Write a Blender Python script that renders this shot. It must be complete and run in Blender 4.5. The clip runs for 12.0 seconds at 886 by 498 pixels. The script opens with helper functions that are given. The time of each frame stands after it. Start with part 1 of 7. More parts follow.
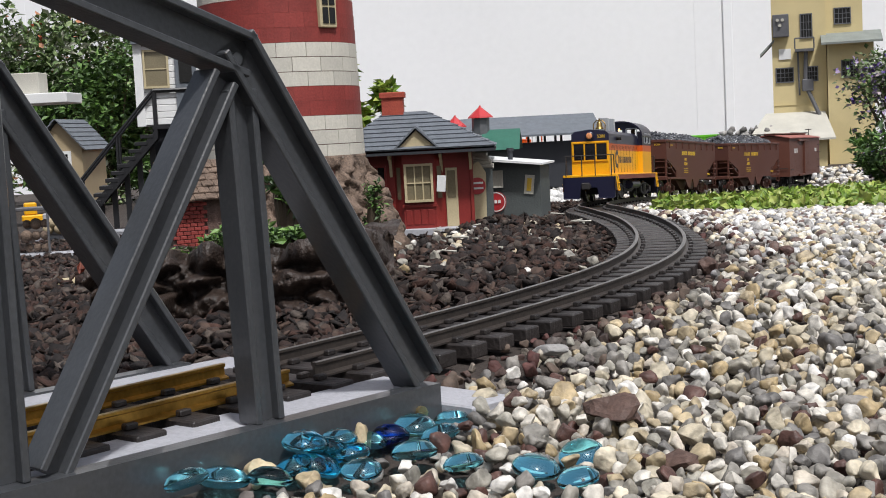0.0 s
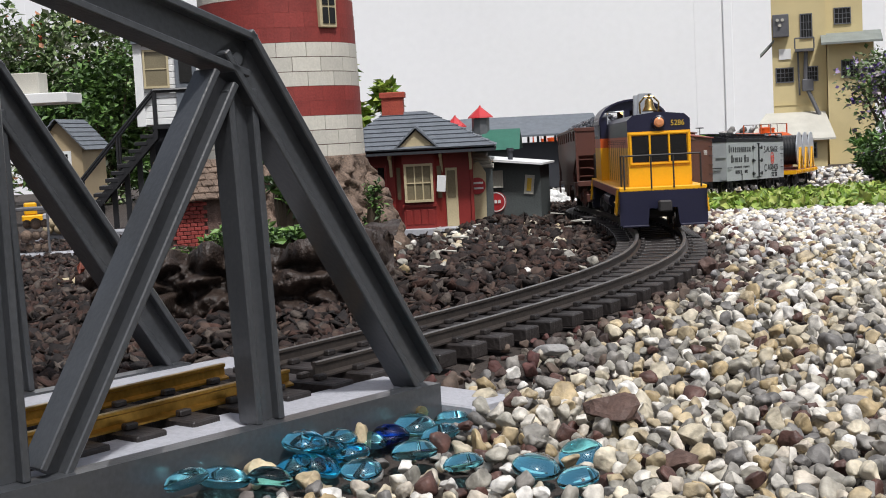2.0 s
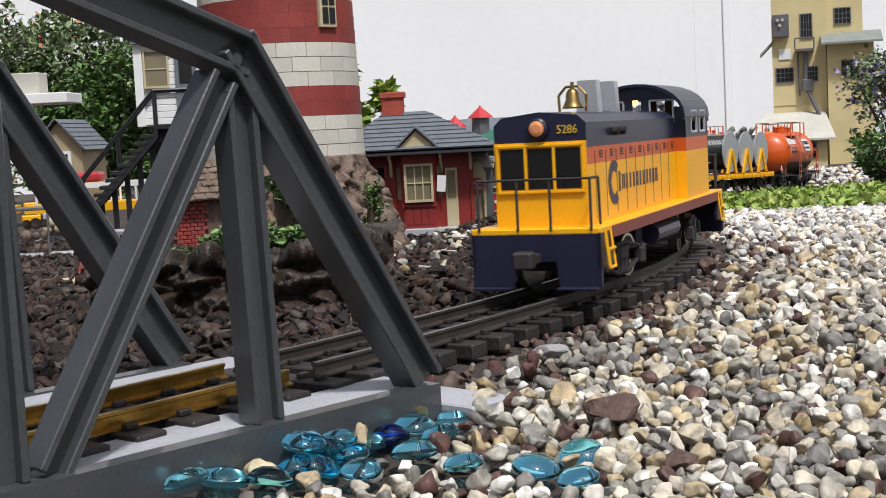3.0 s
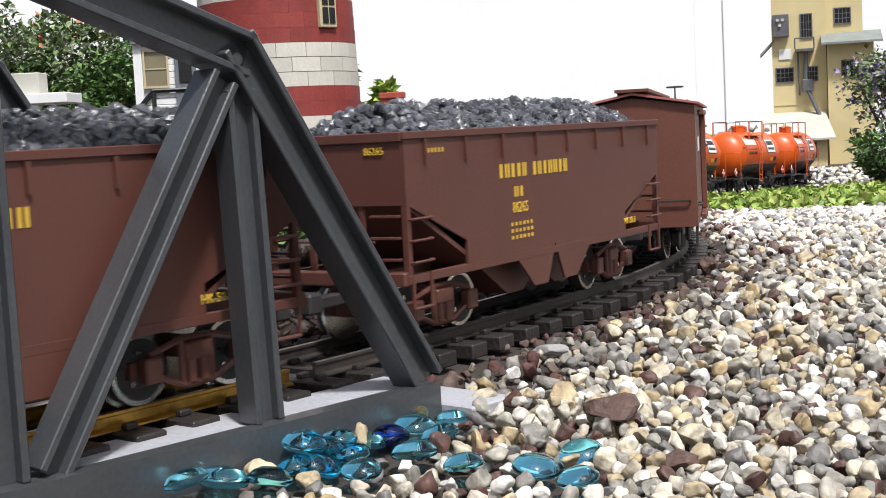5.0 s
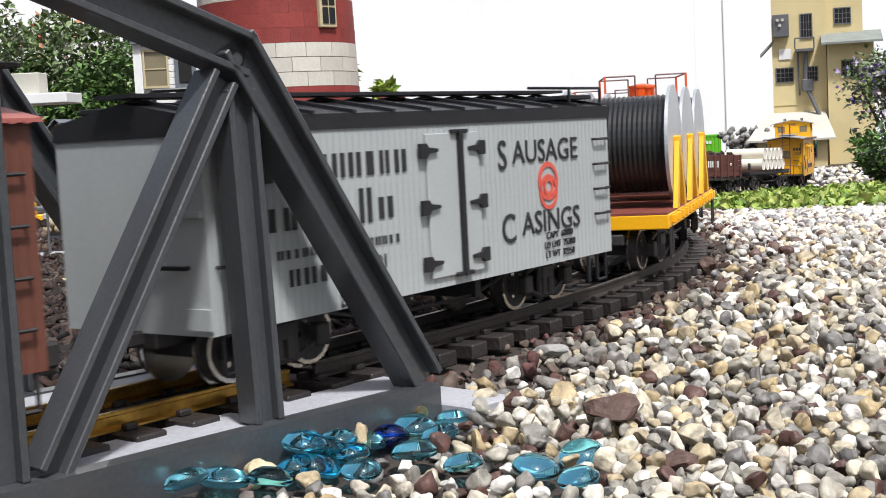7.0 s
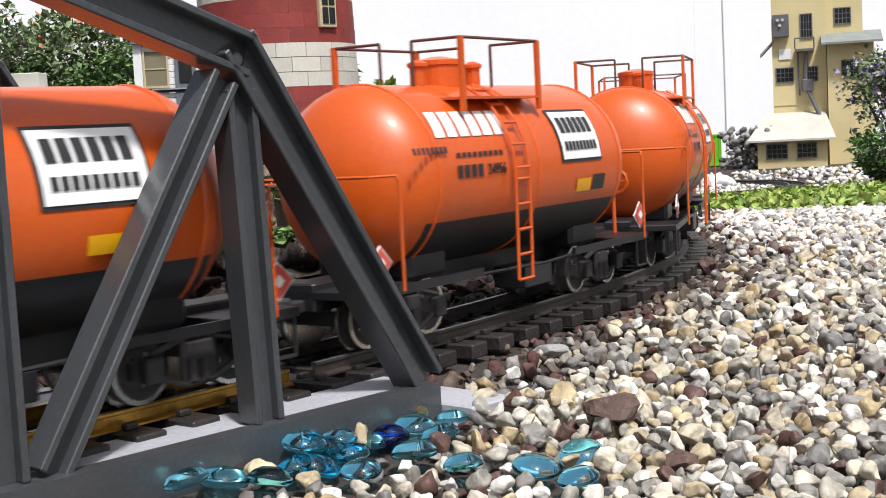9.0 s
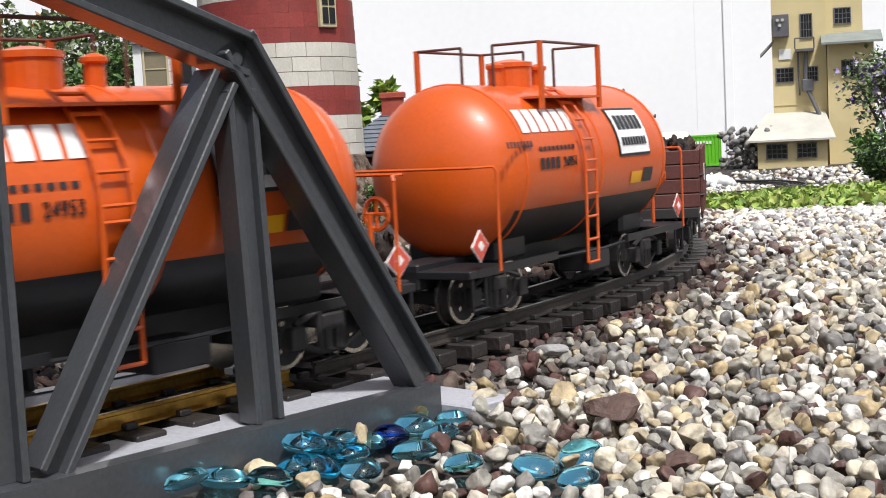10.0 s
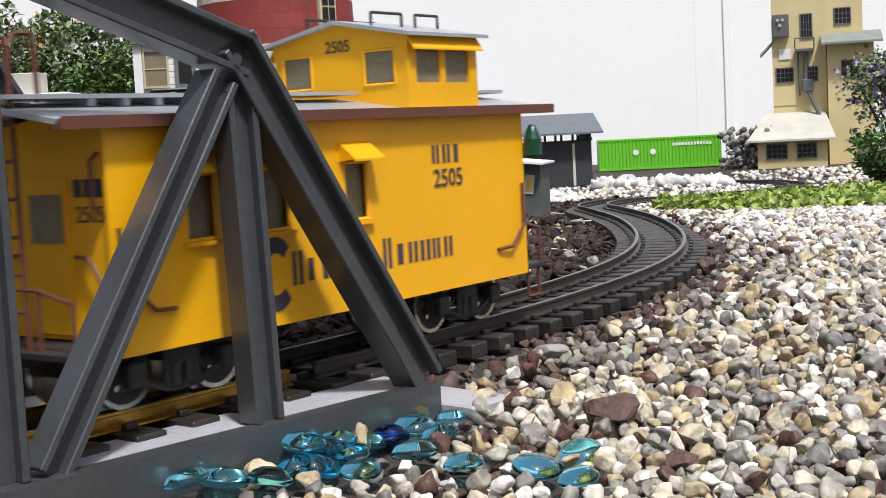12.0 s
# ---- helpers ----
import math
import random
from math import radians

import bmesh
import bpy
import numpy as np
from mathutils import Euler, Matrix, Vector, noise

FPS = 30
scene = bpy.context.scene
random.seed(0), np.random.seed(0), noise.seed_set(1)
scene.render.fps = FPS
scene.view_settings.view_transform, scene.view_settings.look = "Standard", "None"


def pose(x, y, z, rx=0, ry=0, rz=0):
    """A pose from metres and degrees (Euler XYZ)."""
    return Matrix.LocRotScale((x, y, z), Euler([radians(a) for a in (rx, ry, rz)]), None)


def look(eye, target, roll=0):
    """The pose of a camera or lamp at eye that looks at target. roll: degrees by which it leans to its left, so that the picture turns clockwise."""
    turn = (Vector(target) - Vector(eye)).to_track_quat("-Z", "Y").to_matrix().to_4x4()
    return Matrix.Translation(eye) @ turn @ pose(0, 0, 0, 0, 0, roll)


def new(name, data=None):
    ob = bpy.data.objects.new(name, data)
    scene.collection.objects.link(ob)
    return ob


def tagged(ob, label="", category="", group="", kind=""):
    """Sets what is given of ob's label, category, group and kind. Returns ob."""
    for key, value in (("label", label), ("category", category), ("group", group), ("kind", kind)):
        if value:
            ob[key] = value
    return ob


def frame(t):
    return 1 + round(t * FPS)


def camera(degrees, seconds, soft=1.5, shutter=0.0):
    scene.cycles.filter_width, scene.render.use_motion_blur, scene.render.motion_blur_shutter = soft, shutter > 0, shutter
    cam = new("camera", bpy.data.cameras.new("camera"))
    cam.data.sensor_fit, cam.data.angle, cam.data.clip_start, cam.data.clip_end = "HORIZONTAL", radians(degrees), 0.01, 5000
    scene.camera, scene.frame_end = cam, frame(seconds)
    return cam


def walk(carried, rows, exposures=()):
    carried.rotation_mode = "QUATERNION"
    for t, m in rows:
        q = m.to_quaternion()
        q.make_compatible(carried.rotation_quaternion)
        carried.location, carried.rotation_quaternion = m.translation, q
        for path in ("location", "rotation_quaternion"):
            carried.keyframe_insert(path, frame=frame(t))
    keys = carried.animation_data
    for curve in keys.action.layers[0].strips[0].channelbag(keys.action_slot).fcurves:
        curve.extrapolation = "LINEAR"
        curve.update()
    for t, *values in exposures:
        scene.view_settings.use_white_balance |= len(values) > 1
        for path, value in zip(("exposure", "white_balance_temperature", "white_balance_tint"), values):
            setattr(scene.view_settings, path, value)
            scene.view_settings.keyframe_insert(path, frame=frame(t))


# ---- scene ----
from collections import defaultdict

# The clip's camera stands still on the gravel beside a garden railway (gauge 45 mm).
EYE = (0.0, 0.0, 0.1187)
cam = camera(37.12, 12.0, soft=1.0, shutter=0.12)
STAND = look(EYE, (0.0, math.cos(-0.0878), 0.1187 + math.sin(-0.0878)), -2.98)
walk(cam, [(0.0, STAND), (12.0, STAND)],
     exposures=[(0.0, 0.16), (2.4, 0.16), (3.4, 0.3), (5.0, 0.58), (7.0, 0.58), (10.0, 0.48), (12.0, 0.38)])

# ---- world and sun: bright overcast day ----
world = bpy.data.worlds.new("overcast_sky")
scene.world = world
world.use_nodes = True
wn = world.node_tree
wn.nodes.clear()
sky = wn.nodes.new("ShaderNodeTexSky")
sky.sky_type, sky.sun_disc = "NISHITA", False
sky.sun_elevation, sky.sun_rotation = radians(61), radians(157)
sky.dust_density, sky.air_density = 4.0, 1.0
soft_sky = wn.nodes.new("ShaderNodeHueSaturation")
soft_sky.inputs["Saturation"].default_value = 0.6
sky_out = wn.nodes.new("ShaderNodeBackground")
sky_out.inputs["Strength"].default_value = 0.092
world_out = wn.nodes.new("ShaderNodeOutputWorld")
wn.links.new(sky.outputs[0], soft_sky.inputs["Color"])
wn.links.new(soft_sky.outputs[0], sky_out.inputs["Color"])
wn.links.new(sky_out.outputs[0], world_out.inputs["Surface"])
sun_data = bpy.data.lights.new("sun", "SUN")
sun_data.energy, sun_data.angle, sun_data.color = 3.0, radians(6), (0.985, 0.99, 1.0)
sun = new("sun", sun_data)
sun.matrix_world = look((0.6, -1.4, 2.75), (0, 0, 0))


# ---- materials ----
def mat(name, color, rough=0.6, metal=0.0, scale=40.0, vary=0.25, bump=0.15, fine=400.0, spread=0.0, islands=False,
        clear=0.0):
    """A painted or natural surface: colour varied at two scales, with fine relief."""
    m = bpy.data.materials.new(name)
    m.use_nodes = True
    t = m.node_tree
    b = t.nodes["Principled BSDF"]
    b.inputs["Roughness"].default_value, b.inputs["Metallic"].default_value = rough, metal
    b.inputs["Coat Weight"].default_value = clear
    co = t.nodes.new("ShaderNodeTexCoord")
    n1, n2 = t.nodes.new("ShaderNodeTexNoise"), t.nodes.new("ShaderNodeTexNoise")
    for n, s in ((n1, scale), (n2, fine)):
        n.inputs["Scale"].default_value, n.inputs["Detail"].default_value = s, 5
        t.links.new(co.outputs["Object"], n.inputs["Vector"])
    mixed = t.nodes.new("ShaderNodeMath")
    mixed.operation = "MULTIPLY_ADD"
    mixed.inputs[1].default_value = 0.5
    t.links.new(n2.outputs["Fac"], mixed.inputs[0])
    half = t.nodes.new("ShaderNodeMath")
    half.operation = "MULTIPLY"
    half.inputs[1].default_value = 0.5
    t.links.new(n1.outputs["Fac"], half.inputs[0])
    t.links.new(half.outputs[0], mixed.inputs[2])
    ramp = t.nodes.new("ShaderNodeValToRGB")
    lo, hi = [max(0, c * (1 - vary)) for c in color], [min(1, c * (1 + vary)) for c in color]
    ramp.color_ramp.elements[0].color, ramp.color_ramp.elements[0].position = (*lo, 1), 0.3
    ramp.color_ramp.elements[1].color, ramp.color_ramp.elements[1].position = (*hi, 1), 0.7
    t.links.new(mixed.outputs[0], ramp.inputs[0])
    last = ramp.outputs[0]
    if spread:
        info = t.nodes.new("ShaderNodeNewGeometry" if islands else "ShaderNodeObjectInfo")
        hsv = t.nodes.new("ShaderNodeHueSaturation")
        span = t.nodes.new("ShaderNodeMapRange")
        span.inputs["To Min"].default_value, span.inputs["To Max"].default_value = 1 - spread, 1 + spread
        t.links.new(info.outputs["Random Per Island" if islands else "Random"], span.inputs["Value"])
        t.links.new(span.outputs[0], hsv.inputs["Value"])
        t.links.new(last, hsv.inputs["Color"])
        last = hsv.outputs[0]
    t.links.new(last, b.inputs["Base Color"])
    if bump:
        bp = t.nodes.new("ShaderNodeBump")
        bp.inputs["Strength"].default_value, bp.inputs["Distance"].default_value = bump, 0.0015
        t.links.new(n2.outputs["Fac"], bp.inputs["Height"])
        t.links.new(bp.outputs[0], b.inputs["Normal"])
    return m


def palette_mat(name, stops, rough=0.7, scale=150.0, bump=0.5):
    """Loose stones or leaves: each island takes a colour of the palette, with grain."""
    m = mat(name, (1, 1, 1), rough, 0, scale, 0.0, bump)
    t = m.node_tree
    b = t.nodes["Principled BSDF"]
    geo = t.nodes.new("ShaderNodeNewGeometry")
    ramp = t.nodes.new("ShaderNodeValToRGB")
    ramp.color_ramp.interpolation = "CONSTANT"
    el = ramp.color_ramp.elements
    el[0].color, el[1].position, el[1].color = (*stops[0], 1), 1 / len(stops), (*stops[1], 1)
    for i, c in enumerate(stops[2:], 2):
        e = el.new(i / len(stops))
        e.color = (*c, 1)
    t.links.new(geo.outputs["Random Per Island"], ramp.inputs[0])
    co, n = t.nodes.new("ShaderNodeTexCoord"), t.nodes.new("ShaderNodeTexNoise")
    n.inputs["Scale"].default_value, n.inputs["Detail"].default_value = scale, 6
    t.links.new(co.outputs["Object"], n.inputs["Vector"])
    span = t.nodes.new("ShaderNodeMapRange")
    span.inputs["From Min"].default_value, span.inputs["From Max"].default_value = 0.3, 0.7
    span.inputs["To Min"].default_value, span.inputs["To Max"].default_value = 0.5, 1.35
    t.links.new(n.outputs["Fac"], span.inputs["Value"])
    hsv = t.nodes.new("ShaderNodeHueSaturation")
    t.links.new(ramp.outputs[0], hsv.inputs["Color"])
    t.links.new(span.outputs[0], hsv.inputs["Value"])
    t.links.new(hsv.outputs[0], b.inputs["Base Color"])
    return m


def glass_mat(name, color, rough=0.03):
    m = bpy.data.materials.new(name)
    m.use_nodes = True
    b = m.node_tree.nodes["Principled BSDF"]
    b.inputs["Base Color"].default_value = (*color, 1)
    b.inputs["Roughness"].default_value, b.inputs["Transmission Weight"].default_value = rough, 1.0
    b.inputs["IOR"].default_value = 1.5
    return m


def glow_mat(name, color, strength):
    m = mat(name, color, 0.3, bump=0)
    b = m.node_tree.nodes["Principled BSDF"]
    b.inputs["Emission Color"].default_value = (*color, 1)
    b.inputs["Emission Strength"].default_value = strength
    return m


BRIDGE_GREY = mat("bridge_grey_paint", (0.052, 0.055, 0.06), 0.32, 0.0, 25, 0.25, 0.12, clear=0.25)
DECK_WHITE = mat("weathered_white_plank", (0.38, 0.38, 0.41), 0.55, 0, 18, 0.2, 0.3)
BRASS = mat("aged_brass_rail", (0.42, 0.24, 0.05), 0.35, 0.9, 60, 0.35, 0.1)
RAIL = mat("weathered_steel_rail", (0.045, 0.036, 0.031), 0.5, 0.2, 80, 0.4, 0.2)
RAIL_HEAD = mat("worn_rail_head", (0.2, 0.19, 0.18), 0.42, 0.7, 90, 0.3, 0.05)
TIE = mat("dark_brown_tie_plastic", (0.026, 0.021, 0.0195), 0.5, 0, 60, 0.4, 0.5, spread=0.3)
# Soil kept dark: the shade between the stones is put into its colour.
SOIL = mat("dark_soil", (0.04, 0.03, 0.025), 0.95, 0, 30, 0.4, 0.9)
SCREW = mat("old_brass_screw", (0.35, 0.28, 0.15), 0.4, 0.9)
HOPPER_BROWN = mat("oxide_brown_hopper_paint", (0.098, 0.035, 0.025), 0.5, 0, 20, 0.16, 0.05)
BOX_BROWN = mat("oxide_brown_boxcar_paint", (0.125, 0.042, 0.026), 0.55, 0, 20, 0.16, 0.08)
GON_BROWN = mat("dark_maroon_wood_paint", (0.1, 0.032, 0.026), 0.6, 0, 25, 0.25, 0.2)
REEFER_GREY = mat("pale_grey_reefer_paint", (0.38, 0.4, 0.4), 0.5, 0, 20, 0.08, 0.05)
BLACK = mat("black_plastic", (0.012, 0.012, 0.014), 0.45, 0, 40, 0.3, 0.1)
DARK = mat("dark_underframe", (0.025, 0.022, 0.022), 0.6, 0, 40, 0.3, 0.15)
STEEL = mat("wheel_tread_steel", (0.6, 0.58, 0.55), 0.25, 1.0, 60, 0.15, 0.03)
COAL = mat("shiny_coal", (0.065, 0.067, 0.076), 0.2, 0, 90, 0.4, 0.4, spread=0.6, islands=True)
YELLOW = mat("chrome_yellow_paint", (0.82, 0.4, 0.003), 0.45, 0, 15, 0.07, 0.03)
ORANGE = mat("vermilion_stripe_paint", (0.55, 0.09, 0.012), 0.4, 0, 15, 0.08, 0.03)
TANK_ORANGE = mat("safety_orange_tank_paint", (0.6, 0.09, 0.006), 0.4, 0, 12, 0.12, 0.02, clear=0.3)
NAVY = mat("navy_blue_paint", (0.012, 0.012, 0.034), 0.36, 0, 20, 0.2, 0.03)
SILVER = mat("galvanised_silver_paint", (0.5, 0.52, 0.55), 0.35, 0.5, 25, 0.12, 0.06)
GLASS_DARK = mat("dark_window_glazing", (0.012, 0.012, 0.013), 0.12, 0, 20, 0.2, 0.0)
GLASS_GREY = mat("smoky_window_glazing", (0.2, 0.17, 0.11), 0.18, 0, 20, 0.25, 0.0)
WHITE = mat("white_lettering", (0.8, 0.8, 0.78), 0.5, 0, 30, 0.05, 0)
LETTER_YELLOW = mat("yellow_lettering", (0.62, 0.4, 0.04), 0.5, 0, 30, 0.1, 0)
LETTER_BLACK = mat("black_lettering", (0.02, 0.02, 0.022), 0.5, 0, 30, 0.1, 0)
LETTER_RED = mat("red_emblem", (0.6, 0.09, 0.06), 0.5, 0, 30, 0.1, 0)
LETTER_BLUE = mat("navy_lettering", (0.05, 0.04, 0.06), 0.5, 0, 30, 0.1, 0)
RED_DECK = mat("red_oxide_deck", (0.2, 0.05, 0.035), 0.6, 0, 30, 0.2, 0.2)
CABLE = mat("black_cable", (0.015, 0.015, 0.016), 0.35, 0, 50, 0.2, 0.05)
PIPE_WHITE = mat("cream_white_plastic_pipe", (0.75, 0.7, 0.58), 0.45, 0, 20, 0.05, 0.03)
PIPE_CORE = mat("pipe_end_plug", (0.72, 0.68, 0.62), 0.6, 0, 40, 0.08, 0.1)
ROOF_RED = mat("faded_red_roof", (0.35, 0.11, 0.09), 0.5, 0, 20, 0.15, 0.05)
BRASS_BRIGHT = mat("polished_brass_bell", (0.4, 0.27, 0.1), 0.25, 1.0, 40, 0.15, 0.03)
LAMP = glow_mat("warm_headlight", (0.6, 0.24, 0.1), 0.12)
CABLIGHT = glow_mat("warm_cab_lamp", (1.0, 0.6, 0.2), 3.0)
GREEN_LENS = mat("dark_green_marker_lamp", (0.01, 0.06, 0.04), 0.2)


# ---- mesh helpers ----
def part(name, bm, material, parent=None, label="", smooth=False):
    """Links a bmesh as one mesh object under its thing."""
    me = bpy.data.meshes.new(name)
    bm.to_mesh(me)
    bm.free()
    for m in (material if isinstance(material, (list, tuple)) else [material]):
        me.materials.append(m)
    if smooth:
        me.shade_smooth()
    ob = new(name, me)
    if parent is not None:
        ob.parent = parent
    if label:
        tagged(ob, label)
    return ob


def thing(name, label, category, m=Matrix(), group="", kind=""):
    ob = new(name)
    ob.empty_display_size = 0.02
    ob.matrix_world = m
    return tagged(ob, label, category, group, kind)


def box(bm, x0, x1, y0, y1, z0, z1, bevel=0.0, m=None, mi=0):
    vs = [bm.verts.new(p) for p in ((x0, y0, z0), (x1, y0, z0), (x1, y1, z0), (x0, y1, z0),
                                    (x0, y0, z1), (x1, y0, z1), (x1, y1, z1), (x0, y1, z1))]
    fs = [bm.faces.new([vs[i] for i in q]) for q in ((3, 2, 1, 0), (4, 5, 6, 7), (0, 1, 5, 4), (1, 2, 6, 5), (2, 3, 7, 6), (3, 0, 4, 7))]
    for f in fs:
        f.material_index = mi
    if bevel:
        r = bmesh.ops.bevel(bm, geom=list({e for f in fs for e in f.edges}), offset=bevel, segments=1, affect="EDGES")
        vs = list({v for f in r["faces"] for v in f.verts} | {v for v in vs if v.is_valid})
        for f in {f for v in vs for f in v.link_faces}:
            f.material_index = mi
    if m is not None:
        bmesh.ops.transform(bm, matrix=m, verts=vs)
    return bm


def rod(bm, a, b, r, n=8, r2=None, mi=0):
    """A round bar from a to b."""
    a, b = Vector(a), Vector(b)
    q = (b - a).to_track_quat("Z", "Y").to_matrix()
    rings = []
    for p, rad in ((a, r), (b, r if r2 is None else r2)):
        rings.append([bm.verts.new(p + q @ Vector((rad * math.cos(k * math.tau / n), rad * math.sin(k * math.tau / n), 0))) for k in range(n)])
    for k in range(n):
        bm.faces.new((rings[0][k], rings[0][(k + 1) % n], rings[1][(k + 1) % n], rings[1][k])).material_index = mi
    bm.faces.new(rings[0][::-1]).material_index = mi
    bm.faces.new(rings[1]).material_index = mi
    return bm


def wire(bm, pts, r, n=6, mi=0):
    for a, b in zip(pts[:-1], pts[1:]):
        rod(bm, a, b, r, n, mi=mi)
    return bm


def prism(bm, pts, lo, hi, axis="y", mi=0):
    """A flat outline pushed along an axis: outline (x, z) for y, (y, z) for x, (x, y) for z."""
    put = {"y": lambda p, d: (p[0], d, p[1]), "x": lambda p, d: (d, p[0], p[1]), "z": lambda p, d: (p[0], p[1], d)}[axis]
    a, b = [bm.verts.new(put(p, lo)) for p in pts], [bm.verts.new(put(p, hi)) for p in pts]
    n = len(pts)
    fs = [bm.faces.new(a), bm.faces.new(b[::-1])]
    for k in range(n):
        fs.append(bm.faces.new((a[k], b[k], b[(k + 1) % n], a[(k + 1) % n])))
    for f in fs:
        f.material_index = mi
    bmesh.ops.recalc_face_normals(bm, faces=fs)
    return bm


def lathe(bm, profile, n=24, centre=(0, 0, 0), axis="z", mi=0, caps=True):
    """A turned form from (radius, height) pairs."""
    rings = []
    for r, z in profile:
        ring = []
        for k in range(n):
            c, s = r * math.cos(k * math.tau / n), r * math.sin(k * math.tau / n)
            p = {"z": (c, s, z), "x": (z, c, s), "y": (s, z, c)}[axis]
            ring.append(bm.verts.new((p[0] + centre[0], p[1] + centre[1], p[2] + centre[2])))
        rings.append(ring)
    fs = []
    for a, b in zip(rings[:-1], rings[1:]):
        for k in range(n):
            fs.append(bm.faces.new((a[k], a[(k + 1) % n], b[(k + 1) % n], b[k])))
    if caps:
        fs += [bm.faces.new(rings[0][::-1]), bm.faces.new(rings[-1])]
    for f in fs:
        f.material_index = mi
    bmesh.ops.recalc_face_normals(bm, faces=fs)
    return bm


def pieces(name, bm, material, parent, spots):
    """Alike pieces of a thing: objects of their own on one mesh, at the poses given."""
    me = bpy.data.meshes.new(name)
    bm.to_mesh(me)
    bm.free()
    me.materials.append(material)
    for m in spots:
        ob = new(name, me)
        ob.parent = parent
        ob.matrix_local = m


B = bmesh.new


def writing(name, words, size, material, parent, m, squeeze=1.0, depth=0.0003):
    """Raised lettering in the built-in font, centred, lying in the xy plane of m."""
    cu = bpy.data.curves.new(name, "FONT")
    cu.body, cu.size, cu.align_x, cu.align_y, cu.extrude = words, size, "CENTER", "CENTER", depth
    cu.resolution_u = 3
    tmp = new(name, cu)
    me = bpy.data.meshes.new_from_object(tmp.evaluated_get(bpy.context.evaluated_depsgraph_get()))
    bpy.data.objects.remove(tmp)
    me.transform(m @ Matrix.Diagonal((squeeze, 1, 1, 1)))
    me.materials.clear()
    me.materials.append(material)
    ob = new(name, me)
    ob.parent = parent
    return ob


def side_m(x, z, y):
    """The plane of a car's left side: letters run towards the rear."""
    return Matrix(((-1, 0, 0, x), (0, 0, 1, y), (0, 1, 0, z), (0, 0, 0, 1)))


def bars(bm, n, x, z, w, hgt, y, rng, tall=0.0):
    """Illegible or brand lettering as plain blocks on the left side, from x towards the rear: single or paired bars."""
    step = w / n
    for k in range(n):
        a = x - k * step
        wide = step * rng.uniform(0.62, 0.8)
        z0, z1 = z - (hgt * 0.1 if k == 0 and tall else 0), z + (hgt * (1 + tall) if k == 0 else hgt)
        if hgt > 0.004 and rng.random() < 0.5:
            box(bm, a - wide * 0.36, a, y, y + 0.0004, z0, z1)
            box(bm, a - wide, a - wide * 0.64, y, y + 0.0004, z0, z1)
        else:
            box(bm, a - wide * 0.75, a - wide * 0.15, y, y + 0.0004, z0, z1)
    return bm


# ---- the line: curvature and height along it, from the bridge away ----
S_K = (-9.0, -0.55, 0.0, 0.35, 0.7, 1.0, 1.3, 1.6, 1.9, 2.3, 2.7, 3.0, 3.12, 4.32, 4.42, 4.62, 4.72, 10.0)
K_K = (0.0, 0.17, 0.34, 1.12, 0.26, 0.454, -0.804, -0.663, -0.299, -0.467, 0.309, -0.046, 2.0, 2.0, 0.0, 0.0, -2.0, -2.0)
S_Z = (-9.0, 0.6, 1.2, 1.8, 2.4, 3.1, 10.0)
Z_Z = (0.0, 0.0, -0.0073, -0.0289, -0.0612, -0.0819, -0.0819)
LINE_S = np.arange(-7.0, 9.0, 0.01)
turn = np.cumsum(np.interp(LINE_S, S_K, K_K)) * 0.01
i0 = int(np.argmin(abs(LINE_S)))
turn = turn - turn[i0] + 0.98794
line_x, line_y = np.cumsum(np.cos(turn)) * 0.01, np.cumsum(np.sin(turn)) * 0.01
line_x, line_y = line_x - line_x[i0] + 0.0263, line_y - line_y[i0] + 0.8806
line_z = np.interp(LINE_S, S_Z, Z_Z)


def on_line(s):
    return Vector([float(np.interp(s, LINE_S, a)) for a in (line_x, line_y, line_z)])


def heading(s):
    return float(np.interp(s, LINE_S, turn))


def beside(s, off, z=0.0):
    """A point off metres to the camera's side of the line, z above the rail head."""
    p, a = on_line(s), heading(s)
    return p + Vector((math.sin(a) * off, -math.cos(a) * off, z))


# ---- ground ----
near_line = np.c_[line_x, line_y, line_z][(LINE_S > -1.2) & (LINE_S < 4.6)][::2]


def line_gap(x, y):
    d = np.hypot(near_line[:, 0] - x, near_line[:, 1] - y)
    j = int(d.argmin())
    return float(d[j]), float(near_line[j, 2]), j


def ground_z(x, y):
    d, z, _ = line_gap(x, y)
    far = -0.022 - 0.055 * min(1, max(0, (y - 1.4) / 1.8))
    w = min(1, max(0, (d - 0.05) / 0.25))
    base = (z - 0.0205) * (1 - w) + far * w
    low = min(1, max(0, (0.95 - y) / 0.22)) * min(1, max(0, (d - 0.045) / 0.05))
    base = base * (1 - low) - 0.037 * low
    base += 0.012 * math.exp(-((x - 0.04) ** 2 + (y - 0.67) ** 2) / 0.0014)
    return base + 0.003 * noise.noise((x * 9, y * 9, 0))


def ground():
    xs = np.r_[-400, -60, -15, -6, np.arange(-3, 3.01, 0.06), 6, 15, 60, 400]
    ys = np.r_[-400, -60, -15, -4, -1, np.arange(-0.2, 5.4, 0.06), 6, 8, 15, 60, 400]
    bm = B()
    grid = [[bm.verts.new((x, y, ground_z(x, y) if abs(x) < 3.1 and -0.3 < y < 5.5 else -0.08)) for x in xs] for y in ys]
    for j in range(len(ys) - 1):
        for i in range(len(xs) - 1):
            bm.faces.new((grid[j][i], grid[j][i + 1], grid[j + 1][i + 1], grid[j + 1][i]))
    ob = part("ground", bm, SOIL, smooth=True)
    return tagged(ob, "garden soil under gravel and bark, coloured dark for the shade in the gaps", "ground", kind="structure")


